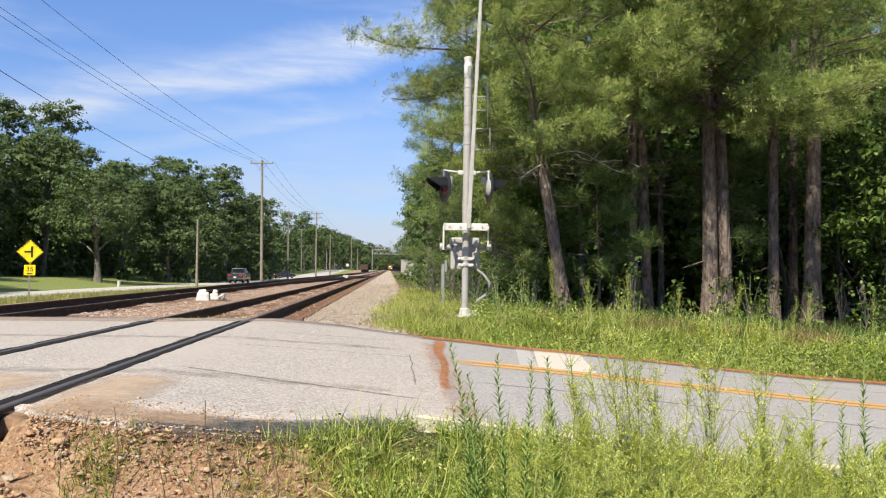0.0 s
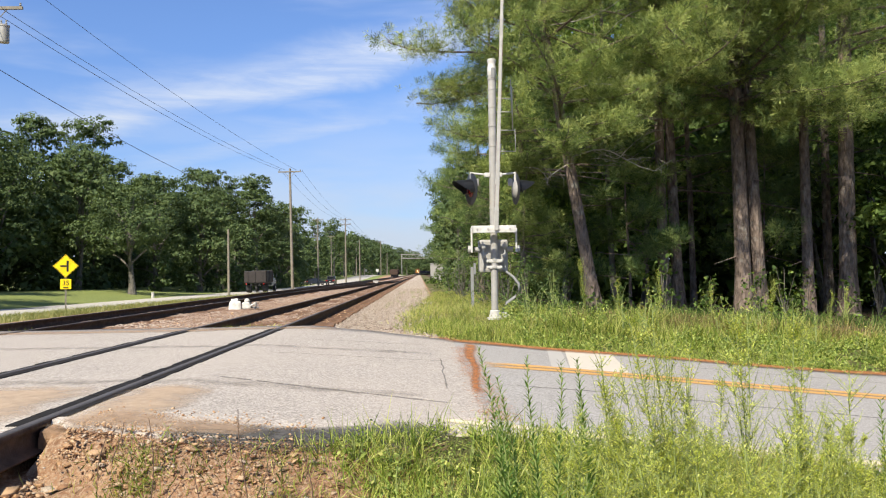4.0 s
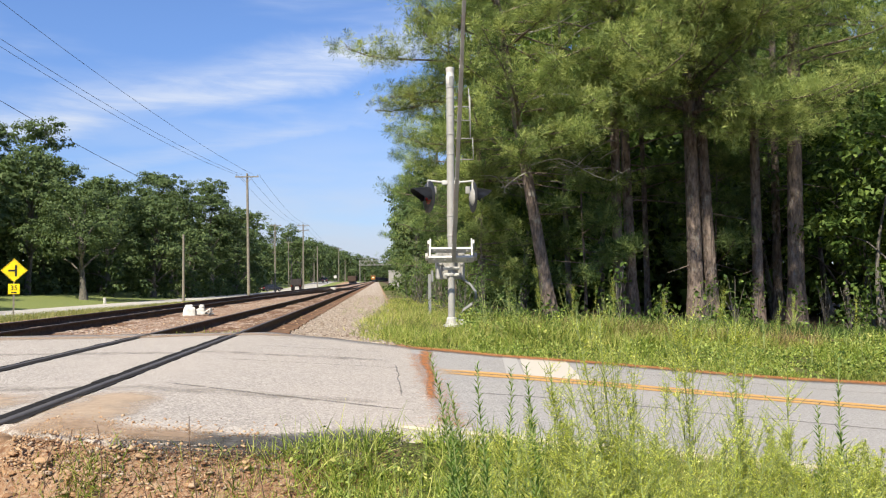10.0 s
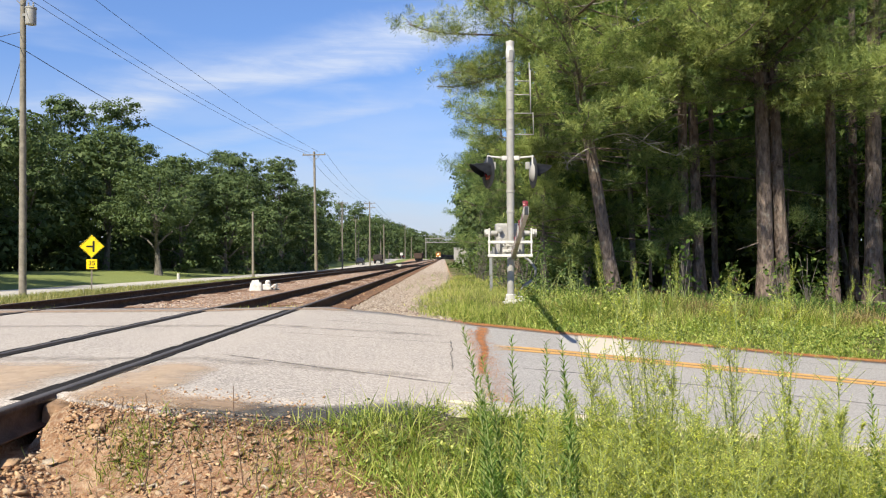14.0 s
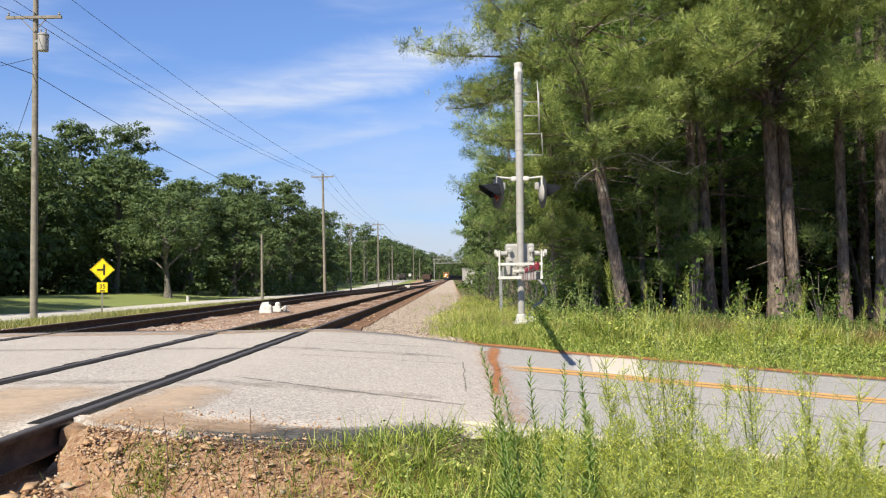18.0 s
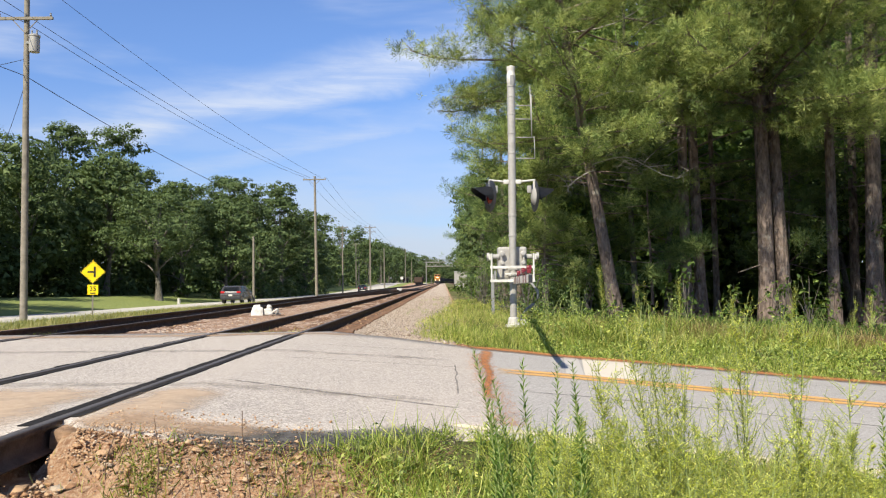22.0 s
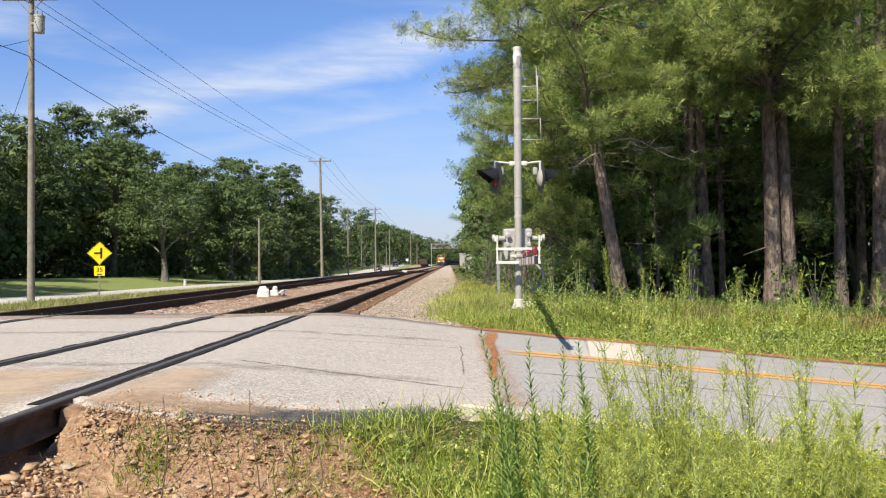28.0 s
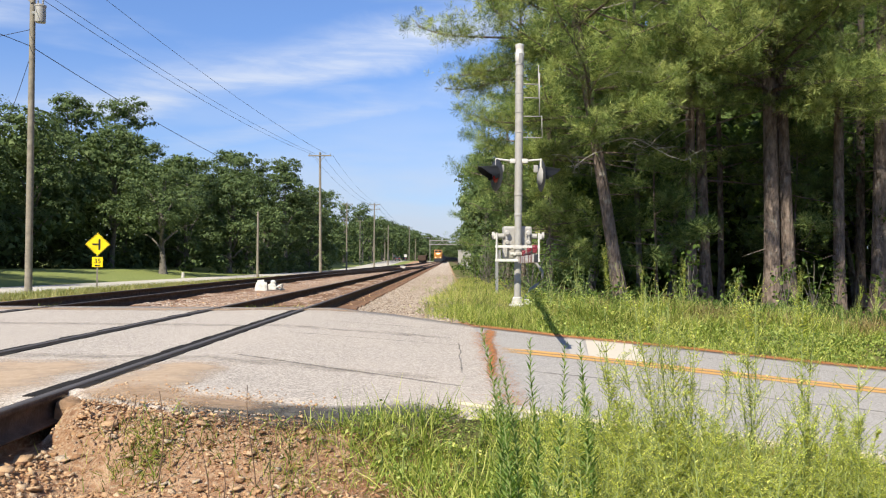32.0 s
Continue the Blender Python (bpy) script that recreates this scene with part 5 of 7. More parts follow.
grass("shoulder_grass", patchy(p[~dry], 1.2, -0.45), 0.20, 0.009, M_GRASS, "fine grass round the signal mast and along the gravel", rg, 0.8)
grass("shoulder_seed_grass", p[dry], 0.24, 0.007, M_GRASS_DRY, "pale seeding grass round the signal mast", rg, 0.7)
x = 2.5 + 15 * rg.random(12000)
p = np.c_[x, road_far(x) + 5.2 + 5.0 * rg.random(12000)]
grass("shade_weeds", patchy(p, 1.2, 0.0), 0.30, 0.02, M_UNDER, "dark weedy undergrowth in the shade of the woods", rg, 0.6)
p = np.c_[rg.uniform(-16.2, -11.3, 17000), 16 + 50 * rg.random(17000) ** 1.3]
grass("street_verge_grass", p, 0.24, 0.018, M_VERGE, "pale uncut grass between the track and the street", rg, 0.35)
p = np.concatenate([rg.normal((-1.52, 4.45), (0.10, 0.09), (420, 2)), rg.normal((-1.75, 4.6), (0.18, 0.08), (120, 2)), rg.normal((-1.25, 4.55), (0.2, 0.08), (130, 2)), rg.normal((-0.70, 4.45), (0.16, 0.14), (420, 2)), rg.normal((-0.35, 4.75), (0.3, 0.12), (420, 2)), rg.normal((0.0, 4.9), (0.28, 0.15), (1100, 2))])
grass("clay_tufts", p, 0.12, 0.005, M_GRASS, "small grass tufts on bare clay", rg, 0.7)
p = np.concatenate([np.c_[rg.uniform(-3.7, -2.5, 1600), 14.0 + 1.7 * rg.random(1600) ** 1.5], np.c_[rg.normal(-7.2, 0.5, 220), rg.normal(15.2, 0.4, 220)]])
grass("track_tufts", p, 0.19, 0.010, M_GRASS, "short grass between the rails", rg, 0.6, lambda x, y: np.full(len(x), -0.19))
x = rg.uniform(0.2, 14, 7000)
side = rg.random(7000) < 0.75
p = np.where(side[:, None], np.c_[x, road_far(x) + rg.normal(0.02, 0.10, 7000)], np.c_[seam_x(5.7 + 5.6 * rg.random(7000)) + rg.normal(0, 0.03, 7000), 5.9 + 5.4 * rg.random(7000)])
v, f = blade_template(0.2)
fr = turns(rg, len(p), (0, 0, 0), 1.0)
fr[:, 2, :] *= 0.12
fr[:, :, 0] *= 0.03
v, f = spread(v, f, np.c_[p, np.maximum(ground_z(p[:, 0], p[:, 1]), road_z(p[:, 0], p[:, 1])) + 0.014], fr, rg.uniform(0.08, 0.16, len(p)))
ls = np.c_[-2.1 + 2.3 * rg.random(9000) ** 0.7, 3.5 + 1.5 * rg.random(9000) ** 0.7]
v2, f2 = blade_template(0.3)
fr2 = turns(rg, len(ls), (0, 0, 0), 1.0)
fr2[:, 2, :] *= 0.15
fr2[:, :, 0] *= 0.022
v2, f2 = spread(v2, f2, np.c_[ls, ground_z(ls[:, 0], ls[:, 1]) + 0.012], fr2, rg.uniform(0.06, 0.14, len(ls)))
tagged(new("dead_straw", mesh_np("dead_straw", v2, f2, M_LITTER)), "dead brown straw scattered over clay", "straw", kind="stuff")
tagged(new("pine_straw", mesh_np("pine_straw", v, f, M_STRAW)), "rust-red fallen pine straw along the road edge", "pine straw", kind="stuff")
sx = np.linspace(0.4, 16, 60)
film("straw_mat", np.c_[sx, road_far(sx) - 0.12 + 0.07 * np.sin(sx * 2.3)], 0.70, M_STRAWFILM, road_east, "drift of rust-red pine straw", lambda x, y: np.maximum(ground_z(x, y), road_z(x, y)), 0.02)
qy = np.linspace(7.0, 12.1, 50)
film("straw_seam", np.c_[seam_x(qy) + 0.02 * np.sin(qy * 2.3), qy], 0.12 + 0.12 * sstep(9.0, 11.6, qy), M_STRAWFILM, road_east, "drift of rust-red pine straw", road_z, 0.009)


# leafy herbs woven through the grass of the verges
rh = np.random.default_rng(64)
cs, rs, cs2, rs2 = [], [], [], []
for k in range(1150):
    hx = 1.6 + 15 * rh.random()
    out = 0.35 + (float(verge_depth(hx)) - 0.35) * rh.random()
    hy = float(road_far(hx)) + out
    lump = noise.noise(Vector((hx * 0.7, hy * 0.7, 2.0)))
    if lump < -0.28:
        continue
    r = rh.uniform(0.07, 0.16) + 0.10 * float(sstep(0.8, 3.5, out)) * (0.4 + rh.random())
    at = (hx, hy, float(ground_z(hx, hy)) + r * 0.6 + 0.2 * float(sstep(1.0, 4.0, out)) * max(0.0, lump + 0.25) * rh.random())
    (cs if k % 3 else cs2).append(at)
    (rs if k % 3 else rs2).append(r)
tagged(new("verge_herbs", mesh_np("verge_herbs", *leaf_cloud(rh, cs, rs, 1500, 0.046, 0.8, 0.7), M_HERB)), "mixed leafy herbs growing through the verge grass", "weeds", kind="stuff")
tagged(new("verge_herbs", mesh_np("verge_herbs", *leaf_cloud(rh, cs2, rs2, 1500, 0.042, 0.9, 0.7), M_VERGEWEED)), "yellow-green herbs growing through the verge grass", "weeds", kind="stuff")
cs, rs = [], []
for k in range(520):
    hx, hy = -0.7 + 4.6 * rh.random(), 3.0 + 2.4 * rh.random()
    if hx < verge_edge(hy) or hy > road_near(hx) - 0.1:
        continue
    r = rh.uniform(0.04, 0.10)
    cs.append((hx, hy, float(ground_z(hx, hy)) + r * 0.8))
    rs.append(r)
tagged(new("roadside_herbs", mesh_np("roadside_herbs", *leaf_cloud(rh, cs, rs, 7000, 0.020, 0.9, 0.7), M_HERB)), "small leafy herbs in the foreground grass", "weeds", kind="stuff")
cs, rs = [], []
for k in range(90):
    hy = 13.6 + 36 * rh.random() ** 1.4
    hx = rh.normal(0.0, 0.32) if k % 3 else rh.uniform(-1.3, 0.3)
    r = rh.uniform(0.05, 0.14)
    cs.append((hx, hy, float(ground_z(hx, hy)) + r * 0.5))
    rs.append(r)
tagged(new("shoulder_herbs", mesh_np("shoulder_herbs", *leaf_cloud(rh, cs, rs, 2600, 0.024, 0.6, 0.7), M_HERB)), "low green weeds creeping over the track shoulder", "weeds", kind="stuff")


# ---------------------------------------------------------------- weeds
LANCE = np.array([(0, 0, 0), (0.065, 0.45, 0.04), (0, 1.0, -0.04), (-0.065, 0.45, 0.04)])


def weed(name, label, x, y, height, seed, kind, lean=(0.0, 0.0)):
    rng = np.random.default_rng(seed)
    plant = empty(name, pose(x, y, float(ground_z(x, y)) - 0.01), label, "weed", "roadside weeds")
    s = np.linspace(0, 1, 9)
    spine = np.c_[lean[0] * s ** 1.5 * height + 0.012 * np.sin(s * 6 + seed), lean[1] * s ** 1.5 * height + 0.012 * np.cos(s * 5 + seed), s * height]
    stems = [tube(spine, np.linspace(0.0045, 0.0015, 9), 5)]
    pts, dirs, size = [], [], []

    def leaves(path, n, lo, ln, droop):
        for k in range(n):
            w = lo + (1 - lo) * (k + rng.random()) / n
            at = np.array([np.interp(w, np.linspace(0, 1, len(path)), path[:, q]) for q in range(3)])
            az = k * 2.4 + rng.uniform(-0.4, 0.4)
            pts.append(at)
            dirs.append((math.cos(az), math.sin(az), droop + rng.uniform(-0.3, 0.35)))
            size.append(ln * (1.15 - 0.75 * w) * rng.uniform(0.7, 1.2))

    if kind == "lance":
        leaves(spine, 150, 0.08, 0.075, 1.1)
    elif kind == "fluff":
        leaves(spine, 70, 0.10, 0.032, 0.8)
        for b in range(int(26 + 30 * height)):
            w = rng.uniform(0.18, 0.99)
            at = np.array([np.interp(w, s, spine[:, q]) for q in range(3)])
            az, L = rng.uniform(0, 6.28), rng.uniform(0.05, 0.19) * (1.25 - 0.85 * w) * (height / 0.9)
            path = at + np.outer(np.linspace(0, 1, 5), [math.cos(az) * L, math.sin(az) * L, L * 1.1]) + rng.normal(0, 0.006, (5, 3))
            stems.append(tube(path[::2], np.linspace(0.0014, 0.0008, 3), 3))
            leaves(path, 17, 0.15, 0.018, 0.5)
    else:
        leaves(spine, 46, 0.15, 0.052, 0.7)
        for b in range(34 if height < 0.9 else 64):
            w = rng.uniform(0.25, 0.97)
            at = np.array([np.interp(w, s, spine[:, q]) for q in range(3)])
            az, L = rng.uniform(0, 6.28), rng.uniform(0.05, 0.15) * (1.3 - 0.8 * w) * (height / 0.9)
            path = at + np.outer(np.linspace(0, 1, 5), [math.cos(az) * L, math.sin(az) * L, L * 0.9]) + np.outer(np.linspace(0, 1, 5) ** 2, [-0.25 * math.cos(az) * L, -0.25 * math.sin(az) * L, 0.9 * L])
            stems.append(tube(path, np.linspace(0.0012, 0.0007, 5), 3))
            leaves(path, 14, 0.05, 0.032, 0.5)
    tagged(part("stem", mesh_np("stem", *gather(stems), M_STEM), M_STEM, plant), kind="stuff")
    d = np.array(dirs)
    d /= np.linalg.norm(d, axis=1)[:, None]
    xax = np.cross(d, [0, 0, 1.0])
    xax /= np.linalg.norm(xax, axis=1)[:, None]
    fr = np.stack([xax, d, np.cross(xax, d)], -1)
    leaf = LANCE * [2.6, 1, 1] if kind == "fluff" else LANCE * [1.5, 1, 1]
    part("leaves", mesh_np("leaves", *spread(leaf, LEAF_Q, np.array(pts), fr, size), {"lance": M_LANCE, "fluff": M_FLUFF}.get(kind, M_WEED)), M_WEED, plant)
    return plant


LANCE_LABEL = "tall upright weed with narrow green leaves"
for k, (wx, wy, wh, lx_) in enumerate(((0.40, 3.25, 1.06, -0.16), (0.43, 3.32, 0.92, -0.12), (0.36, 3.2, 0.86, -0.05), (0.47, 3.3, 1.0, -0.02), (0.42, 3.45, 0.74, -0.14), (0.33, 3.4, 0.70, 0.03), (0.56, 3.3, 0.98, 0.01), (0.62, 3.4, 0.66, 0.06), (0.66, 3.25, 1.0, -0.02), (0.70, 3.35, 0.84, -0.04), (2.02, 3.4, 0.98, 0.03), (1.92, 3.3, 0.80, -0.05))):
    weed("tall_weed", LANCE_LABEL, wx, wy, wh, 700 + k, "lance", (lx_, 0.03))
rw = np.random.default_rng(12)
for k, (wx, wy, wh, lx_) in enumerate(((0.96, 3.2, 1.10, -0.10), (1.0, 3.3, 1.14, -0.03), (1.06, 3.25, 0.98, 0.03), (0.92, 3.1, 0.92, -0.16), (1.02, 3.15, 1.02, -0.07), (1.32, 3.3, 1.10, 0.02), (1.36, 3.4, 1.06, -0.02), (1.30, 3.2, 0.94, -0.06), (1.52, 3.3, 1.08, 0.02), (1.58, 3.4, 1.0, 0.04), (0.84, 3.2, 0.86, -0.14), (0.78, 3.4, 0.90, -0.02), (1.15, 3.3, 0.84, 0.10), (1.72, 3.3, 0.86, 0.05))):
    weed("feathery_weed", "tall feathery yellow-green weed with fine branching sprays", wx, wy, wh * 1.07, 740 + k, "spray" if k % 2 == 0 else "fluff", (lx_, 0.03))
for k in range(165):
    wx, wy = 0.5 + 2.1 * rw.random() ** 0.85, rw.uniform(2.6, 4.5)
    wx *= wy / 3.3
    top = 0.83 - wy * (0.165 + 0.05 * float(sstep(1.5, 2.3, wx / wy * 3.3)))
    wh = max(0.2, rw.uniform(0.55, 1.02) * (top - float(ground_z(wx, wy))))
    weed("feathery_weed", "feathery yellow-green weed with fine branching sprays", wx, wy, wh, 760 + k, "fluff" if k % 3 else "spray", (rw.uniform(-0.22, 0.22), rw.uniform(-0.1, 0.1)))
for k, (wx, wy, wh) in enumerate(((-1.40, 4.3, 0.52), (-1.10, 4.1, 0.36), (-0.92, 4.35, 0.54), (-0.74, 4.1, 0.36), (-1.72, 4.55, 0.26), (-1.66, 4.6, 0.22), (-0.98, 3.95, 0.28), (-0.6, 4.4, 0.3))):
    z = float(ground_z(wx, wy))
    st = empty("dead_stalk", pose(wx, wy, z - 0.01), "thin dead brown weed stalk", "weed", "dead stalks")
    q = np.linspace(0, 1, 6)
    part("stalk", mesh_np("stalk", *tube(np.c_[0.03 * np.sin(q * 3 + k), 0.02 * q, q * wh], np.linspace(0.004, 0.002, 6), 5), M_DEADSTEM), M_DEADSTEM, st)
    rs_ = np.random.default_rng(k)
    d = turns(rs_, 9, (0, 0, 1), 0.6)
    part("seed_head", mesh_np("seed_head", *spread(LANCE, LEAF_Q, np.c_[0.03 * np.sin(3 + k) * np.ones(9), 0.02 * np.ones(9), wh * rs_.uniform(0.8, 1, 9)], d, np.full(9, 0.014)), M_DEADSTEM), M_DEADSTEM, st)
for k in range(84):
    wx, wy = -0.45 + 3.0 * rw.random() ** 1.3, 3.4 + 1.9 * rw.random()
    if wx < verge_edge(wy) - 0.1 or wy > road_near(wx) - 0.1:
        continue
    shrub("low mixed weeds among the roadside grass", wx, wy, rw.uniform(0.08, 0.24), rw.uniform(0.10, 0.22), 1100 + k, (M_HERB, M_WEED, M_GRASS)[k % 3], 170, 0.026, "foreground weeds", 5, "low_weed")
for k in range(80):
    wx = 1.7 + 13 * (k + rw.random()) / 80
    wy = float(road_far(wx)) + rw.uniform(0.35, 1.1) * float(verge_depth(wx))
    shrub("low leafy weed clump on the verge", wx, wy, 0.22 + 0.65 * rw.random() ** 2, rw.uniform(0.18, 0.40), 900 + k, (M_HERB, M_UNDER, M_WEED)[k % 3], 420, 0.05, "verge weeds", 6, "weed_clump")
for k in range(26):
    wy = 19 + 80 * (k / 26) ** 1.6 + rw.uniform(0, 1.5)
    shrub("scrubby bush beside the track shoulder", rw.uniform(1.2, 3.2) + 0.8 * float(sstep(26, 20, wy)), wy, rw.uniform(0.7, 1.9), rw.uniform(0.6, 1.1), 960 + k, M_UNDER if k % 2 else M_OAK, 1300 if wy < 32 else 300, 0.06 if wy < 32 else 0.15 if wy < 55 else 0.3, "trackside scrub", 9)
for k in range(16):
    wx = 2.4 + 12 * (k + rw.random()) / 16
    wy = float(road_far(wx)) + rw.uniform(0.6, 1.15) * float(verge_depth(wx))
    weed("verge_weed", "tall leafy green weed at the wood's edge", wx, wy, rw.uniform(0.7, 1.25), 860 + k, "spray", (rw.uniform(-0.1, 0.1), 0))



# ---------------------------------------------------------------- crossing signal and gate
MAST = (1.42, 15.5, -0.03)
mast = empty("crossing_signal", pose(*MAST, 0, 0.3, 0), "silver crossing signal mast with flashing-light units beside the road", "crossing signal")
bm = bmesh.new()
lathe(bm, [(0.155, 0), (0.155, 0.035), (0.095, 0.05), (0.095, 0.16), (0.078, 0.175)], 24)
for k in range(4):
    rod(bm, (0.125 * math.cos(k * 1.57 + 0.78), 0.125 * math.sin(k * 1.57 + 0.78), 0.03), (0.125 * math.cos(k * 1.57 + 0.78), 0.125 * math.sin(k * 1.57 + 0.78), 0.085), 0.018, seg=6)
part("base_collar", bm, M_WHITE, mast, "white-painted cast base", True)
bm = bmesh.new()
lathe(bm, [(0.066, 0.1), (0.066, 1.62), (0.070, 1.66), (0.070, 1.78), (0.074, 1.84), (0.074, 4.62)], 24)
part("pole", bm, M_STEEL, mast, "", True)
bm = bmesh.new()
lathe(bm, [(0.074, 4.62), (0.082, 4.64), (0.082, 4.78), (0.074, 4.79), (0.074, 4.86), (0.082, 4.88), (0.082, 4.93), (0.02, 4.955), (0.0, 4.955)], 24)
cap = part("cap", bm, M_WHITE, mast, "white mast cap", True)
bm = bmesh.new()
box(bm, (0.075, 0.03, 0.20), (0.012, -0.072, 4.66), bevel=0.012)
part("bell_opening", bm, M_GREY, cap, "dark opening in the cap")
for z, r in ((0.98, 0.09), (1.12, 0.085), (1.72, 0.079), (2.10, 0.083), (3.28, 0.081), (3.66, 0.081), (4.02, 0.081), (4.36, 0.081), (4.56, 0.083)):
    bm = bmesh.new()
    lathe(bm, [(r - 0.012, z - 0.022), (r, z - 0.018), (r, z + 0.018), (r - 0.012, z + 0.022)], 20)
    part("clamp_band", bm, M_STEEL, mast, "", True)
for z in (0.98, 1.10):
    bm = bmesh.new()
    box(bm, (0.30, 0.09, 0.06), (0, -0.03, z), bevel=0.015)
    for s in (-1, 1):
        rod(bm, (s * 0.12, -0.10, z), (s * 0.12, -0.03, z), 0.016, seg=6)
    part("clamp", bm, M_WHITE, mast, "white bolted clamp")
# side bracket of thin rods, like half a ladder
bm = bmesh.new()
for z, w in ((4.19, 0.36), (3.93, 0.37), (3.58, 0.42), (3.18, 0.44)):
    rod(bm, (0.06, 0, z), (w, 0.02, z), 0.010, seg=6)
rod(bm, (0.36, 0.02, 4.55), (0.37, 0.02, 3.93), 0.008, seg=6)
rod(bm, (0.38, 0.02, 4.4), (0.385, 0.02, 3.58), 0.011, seg=6)
rod(bm, (0.43, 0.02, 3.6), (0.44, 0.02, 3.18), 0.008, seg=6)
part("rod_bracket", bm, M_STEEL, mast, "thin silver rod bracket", True)
# cross arm for the lights
for s in (-1, 1):
    bm = bmesh.new()
    rod(bm, (s * 0.42, s * 0.01, 2.765), (s * 0.08, 0, 2.73), 0.019)
    box(bm, (0.11, 0.10, 0.085), (s * 0.115, 0, 2.73), bevel=0.02)
    rod(bm, (s * 0.42, s * 0.01, 2.60), (s * 0.42, s * 0.01, 2.785), 0.022)
    part("light_arm", bm, M_WHITE, mast, "white lamp bracket arm", True)


def light_unit(m):
    """A round black backboard with a lens, a long hood over it, and a silver housing behind. It faces along -y."""
    bm = bmesh.new()
    lathe(bm, [(0.0, -0.006), (0.285, -0.006), (0.30, 0.0), (0.285, 0.008), (0.0, 0.008)], 32, pose(0, 0, 0, 90))
    unit = part("light_unit", bm, M_BLACK, mast, "black round backboard", True, m)
    bm = bmesh.new()
    lathe(bm, [(0.17, 0.0), (0.14, 0.03), (0.07, 0.055), (0.03, 0.06), (0.0, 0.06)], 24, pose(0, 0.01, 0, -90))
    box(bm, (0.07, 0.08, 0.14), (0, 0.11, 0.13), bevel=0.02)
    part("housing", bm, M_STEEL, unit, "silver cast lamp housing", True)
    bm = bmesh.new()
    lathe(bm, [(0.0, 0.02), (0.08, 0.018), (0.15, 0.0)], 24, pose(0, -0.012, 0, 90))
    part("lens", bm, M_LENS, unit, "dark red lens", True)
    bm = bmesh.new()
    n, rows = 18, 5
    grid = []
    for j in range(rows):
        w = j / (rows - 1)
        row = []
        for i in range(n + 1):
            a = math.radians(-20 + 220 * i / n)
            cut = 0.36 * (0.25 + 0.75 * max(0.0, math.sin(a)) ** 0.6)
            row.append(bm.verts.new((0.185 * math.cos(a) * (1 - 0.05 * w), -0.01 - cut * w, 0.185 * math.sin(a) * (1 - 0.05 * w) - 0.03 * w)))
        grid.append(row)
    for a, b in zip(grid, grid[1:]):
        for i in range(n):
            bm.faces.new((a[i], a[i + 1], b[i + 1], b[i]))
    me = bpy.data.meshes.new("hood")
    bmesh.ops.solidify(bm, geom=bm.faces[:], thickness=0.008)
    part("hood", bm, M_BLACK, unit, "black visor hood", True)
    return unit


M_LENS = plain("red_lens", (0.18, 0.012, 0.012), 0.15, 0, 0.2, 6.0)
M_FADED = plain("faded_red_sheeting", (0.20, 0.085, 0.075), 0.6, 0, 0.3, 6.0)
M_RED = plain("red_lamp_plastic", (0.13, 0.012, 0.016), 0.25, 0, 0.2, 6.0)
light_unit(pose(-0.42, -0.04, 2.46, 0, 0, -70))
light_unit(pose(0.43, 0.02, 2.46, 0, 0, 99))

# gate mechanism behind the pole
bm = bmesh.new()
box(bm, (0.55, 0.32, 0.62), (0.0, 0.27, 1.20), bevel=0.04)
for s in (-1, 1):
    lathe(bm, [(0.05, 0), (0.05, 0.04), (0.03, 0.05), (0, 0.05)], 14, pose(s * 0.2, 0.06, 1.38, 90))
    lathe(bm, [(0.045, 0), (0.045, 0.04), (0.03, 0.05), (0, 0.05)], 14, pose(s * 0.2, 0.06, 1.20, 90))
    rod(bm, (s * 0.25, 0.12, 1.32), (s * 0.37, 0.12, 1.32), 0.05)
for k in (-0.06, 0.06):
    box(bm, (0.03, 0.03, 0.5), (k * 3.5, 0.05, 1.22), bevel=0.008)
part("gate_mechanism", bm, M_STEEL, mast, "silver gate mechanism housing")
pts = np.array([(0.20, 0.1, 0.92), (0.36, 0.06, 0.80), (0.46, 0.0, 0.66), (0.47, 0.0, 0.55), (0.38, 0.02, 0.42), (0.24, 0.03, 0.32), (0.16, 0.05, 0.2), (0.15, 0.05, 0.05)])
part("conduit", mesh_np("conduit", *tube(pts, np.full(8, 0.026), 10), M_GREY, True), M_GREY, mast, "bent grey cable conduit")
bm = bmesh.new()
box(bm, (0.14, 0.16, 0.10), (0.2, 0.05, 0.08), bevel=0.02)
part("junction_box", bm, M_WHITE, mast, "small white junction box")

